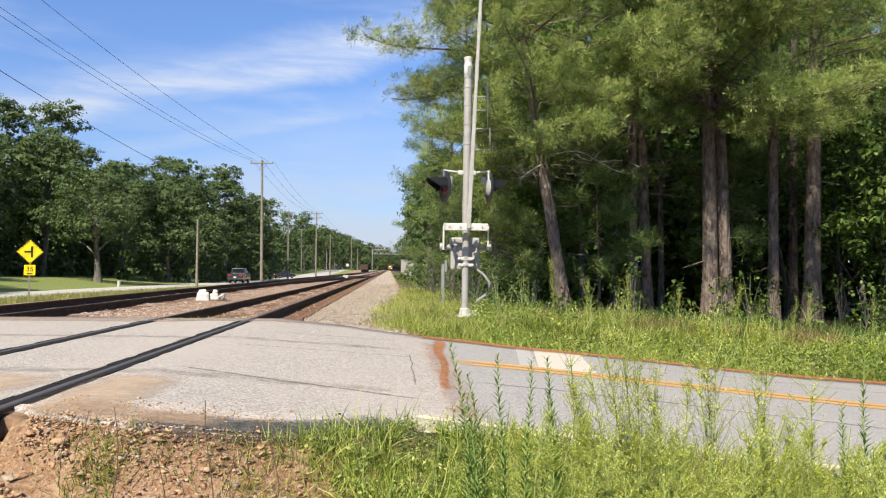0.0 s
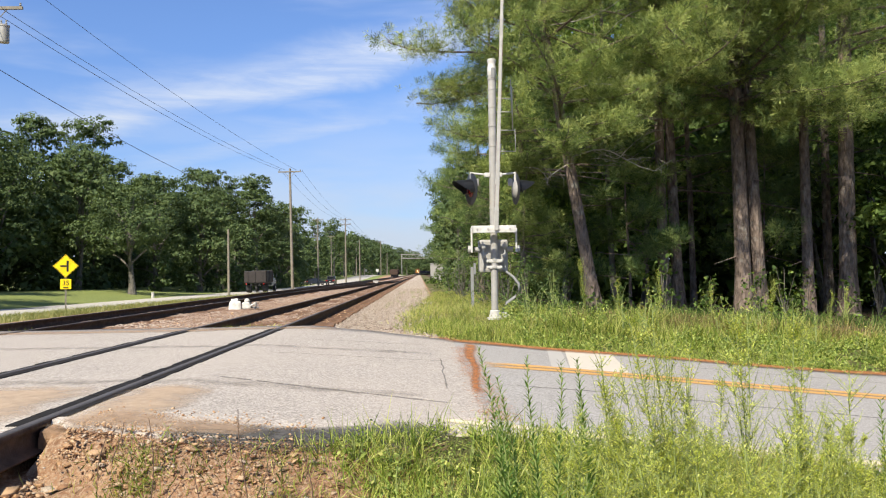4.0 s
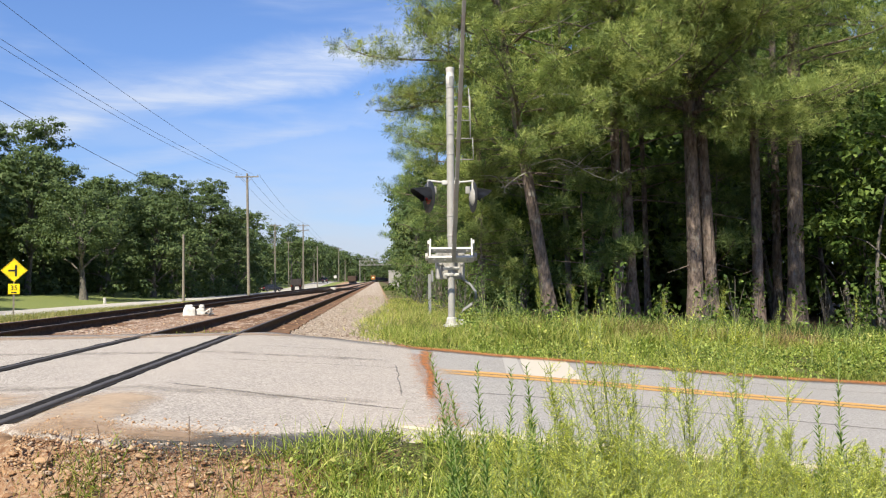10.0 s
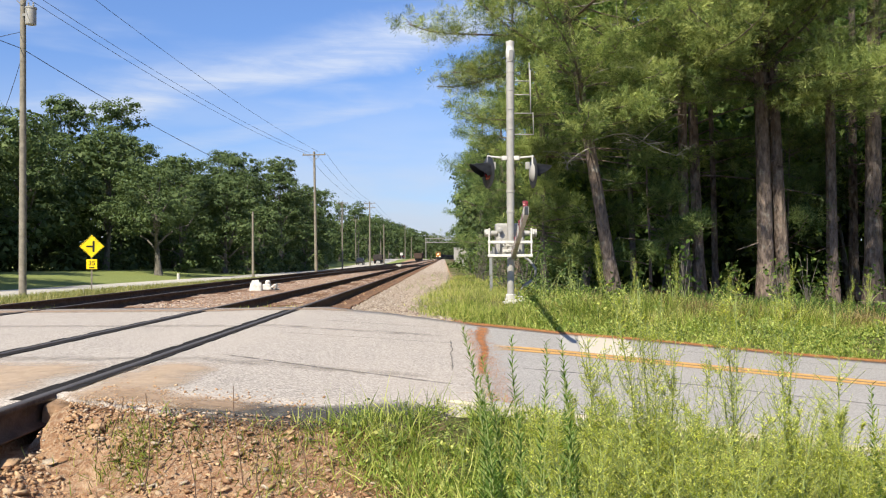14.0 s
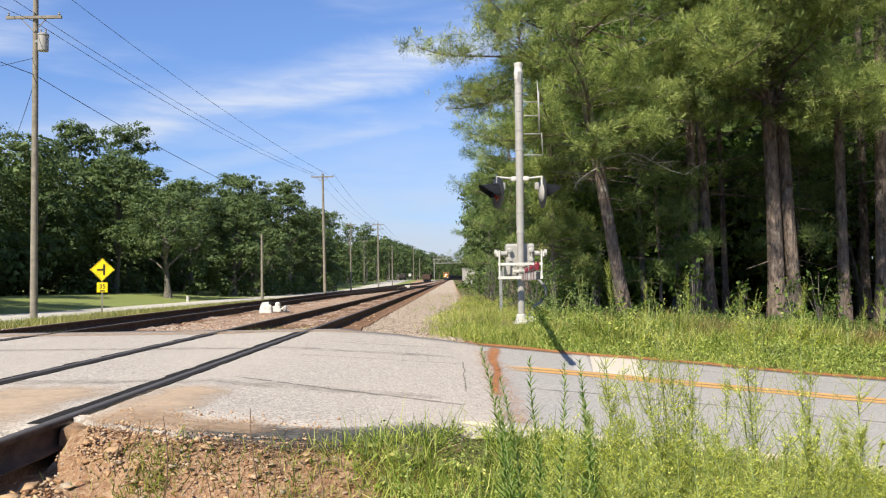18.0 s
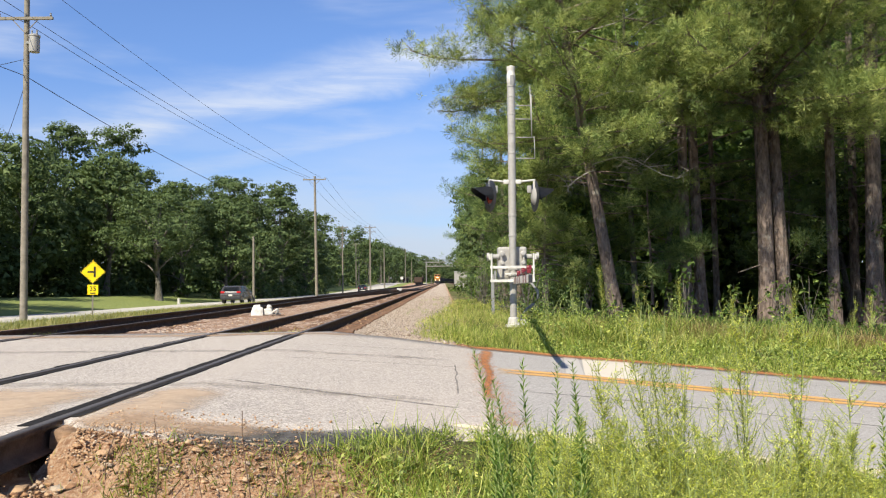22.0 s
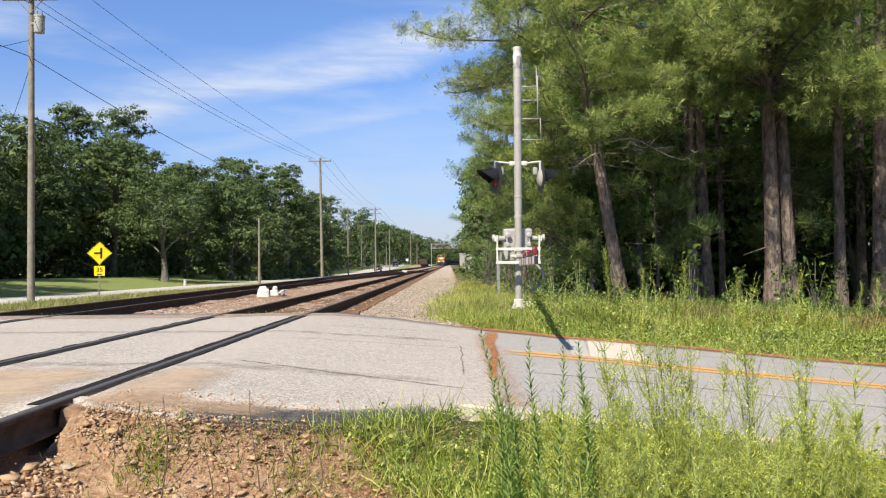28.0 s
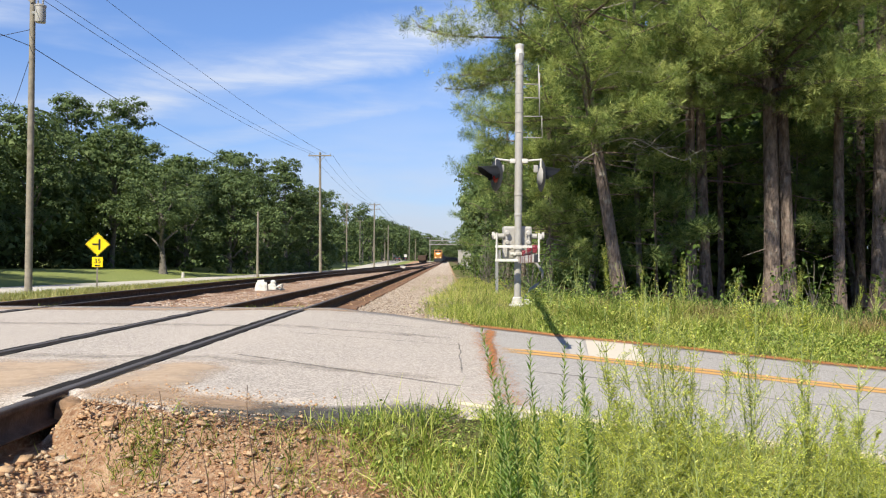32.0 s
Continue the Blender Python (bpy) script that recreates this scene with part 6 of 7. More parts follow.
# the moving gate: a yoke with its counterweights and the long arm, turning about its shaft
gate = new("gate")
gate.parent = mast
gate.empty_display_size = 0.2
tagged(gate, "white gate yoke with long striped arm")
for f, h in ((-0.46, 0.13), (-0.21, 0.10)):
    bm = bmesh.new()
    box(bm, (0.82, 0.05, h), (0, f, 0.36), bevel=0.006)
    bar = part("yoke_bar", bm, M_WHITE, gate, "white steel yoke bar")
    for q in (-0.3, -0.1, 0.1, 0.3):
        bm = bmesh.new()
        rod(bm, (q, f - 0.025, 0.36), (q, f - 0.045, 0.36), 0.018, seg=6)
        part("bolt", bm, M_STEEL, bar)
for s in (-1, 1):
    bm = bmesh.new()
    box(bm, (0.03, 0.53, 0.12), (s * 0.385, -0.22, 0.36), bevel=0.005)
    part("yoke_side", bm, M_WHITE, gate, "white steel yoke side")
    bm = bmesh.new()
    box(bm, (0.035, 0.10, 0.46), (s * 0.42, -0.02, 0.17), bevel=0.008)
    part("yoke_arm", bm, M_WHITE, gate, "white steel yoke arm")
    bm = bmesh.new()
    lathe(bm, [(0.075, 0), (0.075, 0.05), (0, 0.05)], 16, pose(s * 0.44, 0, 0, 0, s * 90, 0))
    part("pivot_cap", bm, M_STEEL, gate, "round pivot cap", True)
# arm in three tapering lengths
ARM_L, tilt = 6.05, 2.2
arm_m = pose(0.05, -0.46, 0.34, 0, tilt, 0)
z = 0.0
for w, d, ln, mm in ((0.07, 0.12, 1.9, M_STEEL), (0.058, 0.11, 2.1, M_STEEL), (0.048, 0.10, 2.05, M_STEEL)):
    bm = bmesh.new()
    box(bm, (w, d, ln + 0.02), (0, 0, z + ln / 2), bevel=0.01)
    seg = part("arm_segment", bm, M_STEEL, gate, "silver-grey gate arm length", at=arm_m)
    n = int(ln / 0.41)
    for k in range(n):
        for s in (-1, 1):
            bm = bmesh.new()
            box(bm, (0.003, d * 0.86, 0.40), (s * (w / 2 + 0.0025), 0, z + 0.22 + k * 0.41))
            part("reflective_band", bm, M_FADED if k % 2 else M_WHITE, seg, "red reflective band" if k % 2 else "white reflective band")
    z += ln
bm = bmesh.new()
box(bm, (0.042, 0.092, 0.012), (0, 0, z + 0.013), bevel=0.003)
part("end_plug", bm, M_BLACK, gate, "black hollow arm end", at=arm_m)
for h in (1.9, 4.0, 5.75):
    bm = bmesh.new()
    box(bm, (0.05, 0.05, 0.10), (0, 0.085, h), bevel=0.01)
    lathe(bm, [(0.034, -0.03), (0.038, 0.0), (0.034, 0.03)], 18, pose(0, 0.12, h, 0, 90, 0))
    part("arm_lamp", bm, M_RED, gate, "small red arm lamp", at=arm_m)
q = np.linspace(0, 1, 30)
part("arm_cable", mesh_np("arm_cable", *tube(np.c_[0.02 * np.sin(q * 40), 0.075 + 0.01 * np.sin(q * 50), q * 5.6], np.full(30, 0.008), 5), M_BLACK), M_BLACK, gate, "thin black lamp cable", at=arm_m)
GATE_AT = (0.0, 0.0, 1.32)
GATE_TURN = [(0, 0), (7.7, 0), (8.3, 4), (9, 18), (10, 44), (11, 63), (12, 71), (13, 79.5), (13.5, 82.6), (14.0, 85.4), (14.6, 88.6), (15.1, 89.8), (32, 89.8)]


# ---------------------------------------------------------------- trackside things
M_CHALK = plain("weathered_white_enamel", (0.60, 0.58, 0.53), 0.7, 0, 0.45, 5.0, 0.3, 0.3)


def switch_machine(x, y):
    t = empty("switch_machine", pose(x, y, -0.26, 0, 0, 8), "white-painted switch machine between the tracks", "switch machine")
    bm = bmesh.new()
    box(bm, (0.40, 0.52, 0.30), (-0.20, 0, 0.22), (0, 4, 3), bevel=0.06, taper=(0.85, 0.85))
    box(bm, (0.22, 0.36, 0.07), (-0.22, 0.03, 0.39), (4, -5, 6), bevel=0.03)
    part("motor_housing", bm, M_CHALK, t)
    bm = bmesh.new()
    box(bm, (0.30, 0.36, 0.2), (0.14, 0.02, 0.22), (0, -3, -4), bevel=0.04, taper=(0.8, 0.9))
    part("gear_case", bm, M_CHALK, t)
    bm = bmesh.new()
    lathe(bm, [(0.08, 0), (0.085, 0.08), (0.05, 0.13), (0, 0.135)], 14, pose(0.16, -0.02, 0.30, 8, 6, 0))
    part("cover", bm, M_CHALK, t)
    for k, (a, b, r) in enumerate((((0.28, 0.05, 0.16), (0.52, 0.05, 0.14), 0.03), ((0.26, -0.12, 0.2), (0.42, -0.12, 0.30), 0.026), ((0.40, 0.0, 0.1), (0.44, 0.02, 0.32), 0.03), ((0.3, 0.15, 0.24), (0.48, 0.1, 0.22), 0.022))):
        bm = bmesh.new()
        rod(bm, a, b, r)
        part("throw_rod", bm, M_CHALK if k % 2 else M_GREY, t, "short throw rod")
    for s in (-1, 1):
        bm = bmesh.new()
        box(bm, (1.3, 0.2, 0.14), (0, s * 0.22, 0.02), bevel=0.015)
        part("bed_timber", bm, M_TIE, t, "dark bed timber")
    return t


switch_machine(-5.55, 25.9)
bm = bmesh.new()
box(bm, (0.5, 0.45, 0.3), (0, 0, 0.15), bevel=0.05)
t = empty("signal_box", pose(-4.9, 92, -0.2), "small white signal box between the tracks", "signal box")
part("case", bm, M_WHITE, t)
bm = bmesh.new()
box(bm, (0.6, 0.5, 0.08), (0, 0, 0.33), bevel=0.03)
part("lid", bm, M_WHITE, t)

cab = empty("relay_cabinet", pose(2.35, 112, -0.25), "silver metal relay cabinet beside the track", "cabinet")
bm = bmesh.new()
box(bm, (1.7, 1.6, 2.3), (0, 0, 1.25), bevel=0.03)
part("case", bm, M_STEEL, cab)
bm = bmesh.new()
box(bm, (1.85, 1.75, 0.08), (0, 0, 2.43), bevel=0.02)
part("roof", bm, M_STEEL, cab)
for s in (-1, 1):
    bm = bmesh.new()
    box(bm, (0.74, 0.03, 2.0), (s * 0.39, -0.815, 1.25), bevel=0.008)
    d = part("door", bm, M_STEEL, cab)
    bm = bmesh.new()
    box(bm, (0.04, 0.04, 0.2), (s * 0.08, -0.84, 1.25), bevel=0.01)
    part("handle", bm, M_GREY, d)
bm = bmesh.new()
box(bm, (1.9, 1.8, 0.12), (0, 0, 0.06), bevel=0.02)
part("plinth", bm, M_CONCRETE, cab, "concrete plinth")

# signal bridge over the line
br = empty("signal_bridge", pose(-5.6, 262, -0.2), "silver steel lattice signal bridge over the track", "signal bridge")
for x in (0.0, 11.5):
    bm = bmesh.new()
    for s in (-1, 1):
        rod(bm, (x, s * 0.5, 0), (x, s * 0.35, 7.2), 0.10, seg=8)
    for k in range(7):
        rod(bm, (x, -0.48, k), (x, 0.46, k + 1), 0.04, seg=5)
    part("post", bm, M_STEEL, br)
bm = bmesh.new()
for s in (-1, 1):
    for z in (6.0, 7.3):
        rod(bm, (-0.3, s * 0.45, z), (11.8, s * 0.45, z), 0.09, seg=6)
    for k in range(12):
        rod(bm, (k - 0.2, s * 0.45, 6.0 if k % 2 else 7.3), (k + 0.8, s * 0.45, 7.3 if k % 2 else 6.0), 0.05, seg=5)
        rod(bm, (k, s * 0.45, 7.3), (k, s * 0.45, 8.1), 0.02, seg=4)
    rod(bm, (-0.3, s * 0.45, 8.1), (11.8, s * 0.45, 8.1), 0.025, seg=4)
part("truss", bm, M_STEEL, br)

# marker post by the mast
mk = empty("marker_post", pose(1.42, 22.0, float(ground_z(1.42, 22.0))), "grey steel marker post seen beside the signal", "post")
bm = bmesh.new()
box(bm, (0.08, 0.06, 1.1), (0, 0, 0.55), bevel=0.006)
part("post", bm, M_GREY, mk)
bm = bmesh.new()
box(bm, (0.05, 0.3, 0.3), (0.07, 0, 1.05), bevel=0.005)
part("plate", bm, M_GREY, mk)


# ---------------------------------------------------------------- sign, poles and wires
def letters(text, size, mat, parent, m, name):
    cu = bpy.data.curves.new(name, "FONT")
    cu.body, cu.size, cu.align_x, cu.align_y, cu.extrude = text, size, "CENTER", "CENTER", 0.004
    tmp = new(name, cu)
    me = bpy.data.meshes.new_from_object(tmp.evaluated_get(bpy.context.evaluated_depsgraph_get()))
    bpy.data.objects.remove(tmp)
    me.materials.clear()
    me.materials.append(mat)
    return part(name, me, mat, parent, at=m)


SX, SY = -16.12, 38.0
sz = float(ground_z(SX, SY)) + 0.0
sg = empty("warning_sign", pose(SX, SY, sz, 0, 0.5, 24), "yellow diamond side-road warning sign on a post", "road sign")
bm = bmesh.new()
box(bm, (0.075, 0.045, 2.5), (0, 0.04, 1.2), bevel=0.006)
part("post", bm, M_POLE, sg, "brown sign post")
bm = bmesh.new()
box(bm, (0.76, 0.012, 0.76), (0, 0, 2.15), (0, 45, 0), 0.004)
dia = part("diamond_panel", bm, M_YELLOW, sg, "yellow diamond panel")
bm = bmesh.new()
box(bm, (0.085, 0.006, 0.50), (0.07, -0.011, 2.15))
box(bm, (0.27, 0.006, 0.075), (-0.10, -0.011, 2.15))
part("side_road_symbol", bm, M_BLACK, dia, "black side-road symbol")
bm = bmesh.new()
for a in range(4):
    c, s = math.cos(a * math.pi / 2), math.sin(a * math.pi / 2)
    p = pose(0, -0.0095, 2.15, 0, 45 + 90 * a, 0)
    for v in box(bm, (0.70, 0.004, 0.014), (0, 0, 0.355)):
        v.co = p @ v.co
part("border", bm, M_BLACK, dia, "thin black border")
bm = bmesh.new()
box(bm, (0.46, 0.012, 0.46), (0, 0, 1.33), bevel=0.004)
plate = part("speed_plate", bm, M_YELLOW, sg, "yellow advisory speed plate")
letters("35", 0.30, M_BLACK, plate, pose(0, -0.012, 1.37, 90), "numerals")
bm = bmesh.new()
box(bm, (0.22, 0.004, 0.05), (0, -0.011, 1.17))
part("small_print_bar", bm, M_BLACK, plate)


def utility_pole(x, y, h, label, arms=1, r=0.15, lean=0.0, transformer=False, group="utility poles", drop=0.0):
    z0 = float(ground_z(x, y))
    t = empty("utility_pole", pose(x, y, z0 - 0.1, 0, lean, 0), label, "utility pole", group)
    s = np.linspace(0, 1, 6)
    part("pole", mesh_np("pole", *tube(np.c_[0 * s, 0 * s, s * (h - z0 + 0.1)], r * (1 - 0.35 * s), 12), M_POLE, True), M_POLE, t)
    H = h - z0 + 0.1 - drop
    for k in range(arms):
        bm = bmesh.new()
        box(bm, (2.3, 0.1, 0.12), (0, -0.14, H - 0.35 - 0.9 * k), bevel=0.01)
        for q in (-0.35, 0.35):
            rod(bm, (q * 1.5, -0.14, H - 0.4 - 0.9 * k), (0, -0.12, H - 0.95 - 0.9 * k), 0.02, seg=5)
        arm = part("crossarm", bm, M_POLE, t, "weathered wooden crossarm")
        for q in (-1.05, 0.0, 1.05):
            bm = bmesh.new()
            lathe(bm, [(0.02, 0), (0.05, 0.05), (0.03, 0.09), (0.045, 0.14), (0, 0.17)], 8, pose(q, -0.14, H - 0.29 - 0.9 * k))
            part("insulator", bm, M_GREY, arm, "grey insulator")
    if transformer:
        bm = bmesh.new()
        lathe(bm, [(0.0, 0), (0.20, 0.0), (0.21, 0.05), (0.21, 0.62), (0.23, 0.64), (0.23, 0.70), (0.1, 0.75), (0, 0.75)], 20, pose(0.38, -0.12, H - 1.75))
        tr = part("transformer", bm, M_STEEL, t, "grey transformer can with rust streaks", True)
        for q in (-0.1, 0.1):
            bm = bmesh.new()
            lathe(bm, [(0.03, 0), (0.045, 0.06), (0.03, 0.1), (0.04, 0.16), (0, 0.2)], 8, pose(0.38 + q, -0.12, H - 1.02))
            part("bushing", bm, M_GREY, tr)
        bm = bmesh.new()
        box(bm, (0.25, 0.08, 0.1), (0.16, -0.1, H - 1.35), bevel=0.01)
        part("bracket", bm, M_GREY, t)
    return t


P1, P2, P3 = (-17.0, 33.5, 14.6), (-12.65, 82.4, 11.6), (-14.6, 164, 12.2)
utility_pole(*P1, "tall wooden utility pole with a transformer beside the street", 1, 0.15, 0.2, True, drop=2.4)
utility_pole(*P2, "tall wooden utility pole between track and street", 1, 0.16, -0.6)
utility_pole(*P3, "tall wooden utility pole farther along the street", 2, 0.17)
utility_pole(-16.9, 73.5, 5.1, "short bare wooden pole on the lawn", 0, 0.13)
utility_pole(-26.0, 47.0, 7.3, "slim wooden pole at the edge of the shade", 0, 0.12)
for x, y, h in ((-19.6, 160, 12), (-24.5, 230, 12), (-22.5, 295, 12.5), (-22.4, 335, 13), (-22, 375, 13.5), (-14.8, 205, 9.5), (-14.0, 300, 13), (-12.5, 320, 9)):
    utility_pole(x, y, h, "distant wooden utility pole along the street", 1 if h > 11 else 0, 0.16)


def wire(a, b, sag, r=0.012, name="overhead_wire"):
    q = np.linspace(0, 1, 24)[:, None]
    pts = np.array(a) + (np.array(b) - np.array(a)) * q + [0, 0, -4 * sag] * (q * (1 - q))
    o = new(name, mesh_np(name, *tube(pts, np.full(24, r), 5), M_WIRE, True))
    return tagged(o, "thin black overhead wire between the poles", "wire", "overhead wires")


P0 = (-21.5, -20, 13.5)
for off, px, pz, to in ((-1.05, -16.9, 11.65, -1.05), (0.0, -18.1, 12.8, -0.6), (1.05, -17.6, 14.3, 0.5)):
    wire((P0[0] + off, P0[1], pz), (px, P1[1] - 0.14, pz), 0.5)
    wire((px, P1[1] - 0.14, pz), (P2[0] + to, P2[1] - 0.14, P2[2] - 0.15), 0.6)
    wire((P2[0] + off, P2[1] - 0.14, P2[2] - 0.15), (P3[0] + off, P3[1] - 0.14, P3[2] - 0.15), 1.0)
    wire((P3[0] + off, P3[1], P3[2] - 0.15), (-14 + off, 300, 12.8), 1.6, 0.02)
for a, az, b, bz, sag in ((P0, 10.0, P1, 9.5, 0.5), (P1, 9.5, P2, 7.0, 0.8), (P2, 7.0, P3, 9.8, 1.2)):
    wire((a[0], a[1], az), (b[0], b[1], bz), sag, 0.016)
wire((P1[0], P1[1], 9.2), (-26, 47, 7.2), 0.4)
wire((P1[0], P1[1], 10.2), (-30, 24, 5.5), 0.5)
for x, y, z, s, mm, lab in ((-22.0, 340, 0.5, 0.9, M_WHITE, "small white and blue roadside sign"), (-15.6, 305, 0.3, 1.0, M_WHITE, "small white roadside sign")):
    sgn = empty("roadside_sign", pose(x, y, z), lab, "road sign")
    bm = bmesh.new()
    rod(bm, (0, 0, 0), (0, 0, 2.0), 0.05, seg=6)
    part("post", bm, M_GREY, sgn)
    bm = bmesh.new()
    box(bm, (s, 0.04, s), (0, -0.06, 2.1), bevel=0.01)
    part("panel", bm, mm, sgn)
mbx = empty("mailbox_post", pose(-23.9, 74.5, float(ground_z(-23.9, 74.5))), "small white post at the foot of the lawn", "post")
bm = bmesh.new()
rod(bm, (0, 0, 0), (0, 0, 0.55), 0.14, 0.12, 10)
part("post", bm, M_WHITE, mbx)


# ---------------------------------------------------------------- vehicles
M_GLASS = plain("tinted_glass", (0.02, 0.023, 0.026), 0.22, 0, 0.1, 3.0, 0.35)
M_TYRE = plain("tyre_rubber", (0.025, 0.025, 0.026), 0.85, 0, 0.2, 9.0)
M_HUB = plain("wheel_alloy", (0.42, 0.42, 0.43), 0.35, 0.7, 0.15, 8.0)
M_TAIL = plain("tail_lamp", (0.42, 0.015, 0.015), 0.2, 0, 0.1, 6.0)
M_CAR_BLACK = plain("black_car_paint", (0.018, 0.019, 0.022), 0.18, 0.0, 0.1, 3.0, 0.7)
M_CAR_GREY = plain("grey_brown_car_paint", (0.06, 0.055, 0.055), 0.22, 0.3, 0.1, 3.0, 0.6)
M_TRUCK = plain("dark_dump_body_steel", (0.036, 0.029, 0.027), 0.6, 0.2, 0.4, 4.0)
M_CAB = plain("slate_truck_cab_paint", (0.14, 0.16, 0.17), 0.3, 0.1, 0.12, 4.0)


def extrude_side(outline, width, bevel, tuck=0.0):
    """A body from its side outline (y, z), as wide as given, drawn in towards the roof."""
    bm = bmesh.new()
    zs = [z for _, z in outline]
    lo, hi = min(zs), max(zs)
    sides = []
    for s in (-1, 1):
        sides.append([bm.verts.new((s * (width / 2 - tuck * max(0.0, (z - lo - 0.45 * (hi - lo)) / (0.55 * (hi - lo)))), y, z)) for y, z in outline])
    bm.faces.new(sides[0])
    bm.faces.new(list(reversed(sides[1])))
    n = len(outline)
    for k in range(n):
        bm.faces.new((sides[0][k], sides[1][k], sides[1][(k + 1) % n], sides[0][(k + 1) % n]))
    bmesh.ops.recalc_face_normals(bm, faces=bm.faces)
    bmesh.ops.bevel(bm, geom=bm.edges[:], offset=bevel, segments=2, affect="EDGES", profile=0.6)
    return bm


def wheel(parent, x, y, r, w):
    s = 1 if x > 0 else -1
    bm = bmesh.new()
    lathe(bm, [(r * 0.6, -w / 2), (r * 0.95, -w / 2), (r, -w * 0.3), (r, w * 0.3), (r * 0.95, w / 2), (r * 0.6, w / 2)], 20, pose(x, y, r, 0, 90, 0))
    wh = part("wheel", bm, M_TYRE, parent, "black tyre")
    bm = bmesh.new()
    lathe(bm, [(0.0, 0.02), (r * 0.25, 0.03), (r * 0.55, 0.0), (r * 0.62, 0.015)], 16, pose(x + s * w * 0.42, y, r, 0, s * 90, 0))
    part("rim", bm, M_HUB, wh, "alloy rim")


def pane(parent, corners, name="window"):
    bm = bmesh.new()
    f = bm.faces.new([bm.verts.new(c) for c in corners])
    bmesh.ops.solidify(bm, geom=[f], thickness=0.012)
    part(name, bm, M_GLASS, parent, "dark tinted glass")


def passenger_car(label, paint, kind):
    """The car heads along +y; the origin lies on the ground below its middle."""
    t = empty("suv" if kind == "suv" else kind, pose(0, 0, 0), label, "car")
    W = 1.78
    if kind == "suv":
        out = [(-2.20, 0.32), (-2.26, 0.72), (-2.18, 1.02), (-1.72, 1.47), (-1.35, 1.53), (0.1, 1.52), (0.95, 1.06), (2.05, 0.92), (2.28, 0.7), (2.28, 0.34)]
        glass, rear = [(-1.80, 1.08), (-1.45, 1.42), (0.0, 1.44), (0.72, 1.06)], ((-2.135, 1.07), (-1.80, 1.40))
    elif kind == "pickup_truck":
        out = [(-2.7, 0.45), (-2.74, 1.15), (-0.75, 1.17), (-0.62, 1.78), (0.55, 1.80), (1.15, 1.25), (2.45, 1.12), (2.7, 0.85), (2.7, 0.45)]
        glass, rear = [(-0.55, 1.26), (-0.48, 1.68), (0.48, 1.68), (0.95, 1.26)], ((-0.745, 1.24), (-0.66, 1.70))
    else:
        out = [(-2.25, 0.32), (-2.3, 0.85), (-1.75, 1.0), (-1.15, 1.40), (0.1, 1.42), (0.95, 1.0), (2.1, 0.82), (2.3, 0.6), (2.3, 0.33)]
        glass, rear = [(-1.45, 1.02), (-1.05, 1.32), (0.05, 1.34), (0.75, 1.02)], ((-1.72, 1.04), (-1.2, 1.37))
    body = part("body", extrude_side(out, W, 0.05, 0.14), paint, t, smooth=False)
    for s in (-1, 1):
        x0, x1 = s * (W / 2 - 0.055), s * (W / 2 - 0.125)
        mid = [((a[0] + b[0]) / 2, (a[1] + b[1]) / 2) for a, b in ((glass[0], glass[3]), (glass[1], glass[2]))]
        pane(t, [(x0, glass[0][0], glass[0][1]), (x0, mid[0][0] - 0.04, mid[0][1]), (x1, mid[1][0] - 0.04, mid[1][1]), (x1, glass[1][0], glass[1][1])], "side_window")
        pane(t, [(x0, mid[0][0] + 0.04, mid[0][1]), (x0, glass[3][0], glass[3][1]), (x1, glass[2][0], glass[2][1]), (x1, mid[1][0] + 0.04, mid[1][1])], "side_window")
        y_r = min(y for y, _ in out)
        bm = bmesh.new()
        box(bm, (0.34, 0.06, 0.16), (s * 0.68, y_r + 0.035, 0.98 if kind != "sedan" else 0.78), bevel=0.02)
        part("tail_lamp", bm, M_TAIL, t, "red tail lamp")
        bm = bmesh.new()
        box(bm, (0.36, 0.08, 0.13), (s * 0.66, max(y for y, _ in out) - 0.05, 0.78 if kind != "sedan" else 0.64), bevel=0.02)
        part("headlamp", bm, M_HUB, t, "clear headlamp")
        bm = bmesh.new()
        box(bm, (0.2, 0.1, 0.13), (s * (W / 2 + 0.08), 0.62, 1.12), bevel=0.03)
        part("wing_mirror", bm, paint, t)
        for y in (-1.42, 1.42) if kind != "pickup_truck" else (-1.7, 1.75):
            wheel(t, s * (W / 2 - 0.13), y, 0.35, 0.24)
    pane(t, [(-0.66, rear[0][0] - 0.012, rear[0][1]), (0.66, rear[0][0] - 0.012, rear[0][1]), (0.6, rear[1][0] - 0.012, rear[1][1]), (-0.6, rear[1][0] - 0.012, rear[1][1])], "rear_window")
    bm = bmesh.new()
    box(bm, (1.7, 0.10, 0.2), (0, min(y for y, _ in out) - 0.0, 0.5), bevel=0.03)
    part("rear_bumper", bm, M_BLACK, t, "dark rear bumper")
    bm = bmesh.new()
    box(bm, (0.31, 0.012, 0.155), (0, min(y for y, _ in out) - 0.055, 0.72))
    part("number_plate", bm, M_WHITE, t, "blank white plate")
    return t


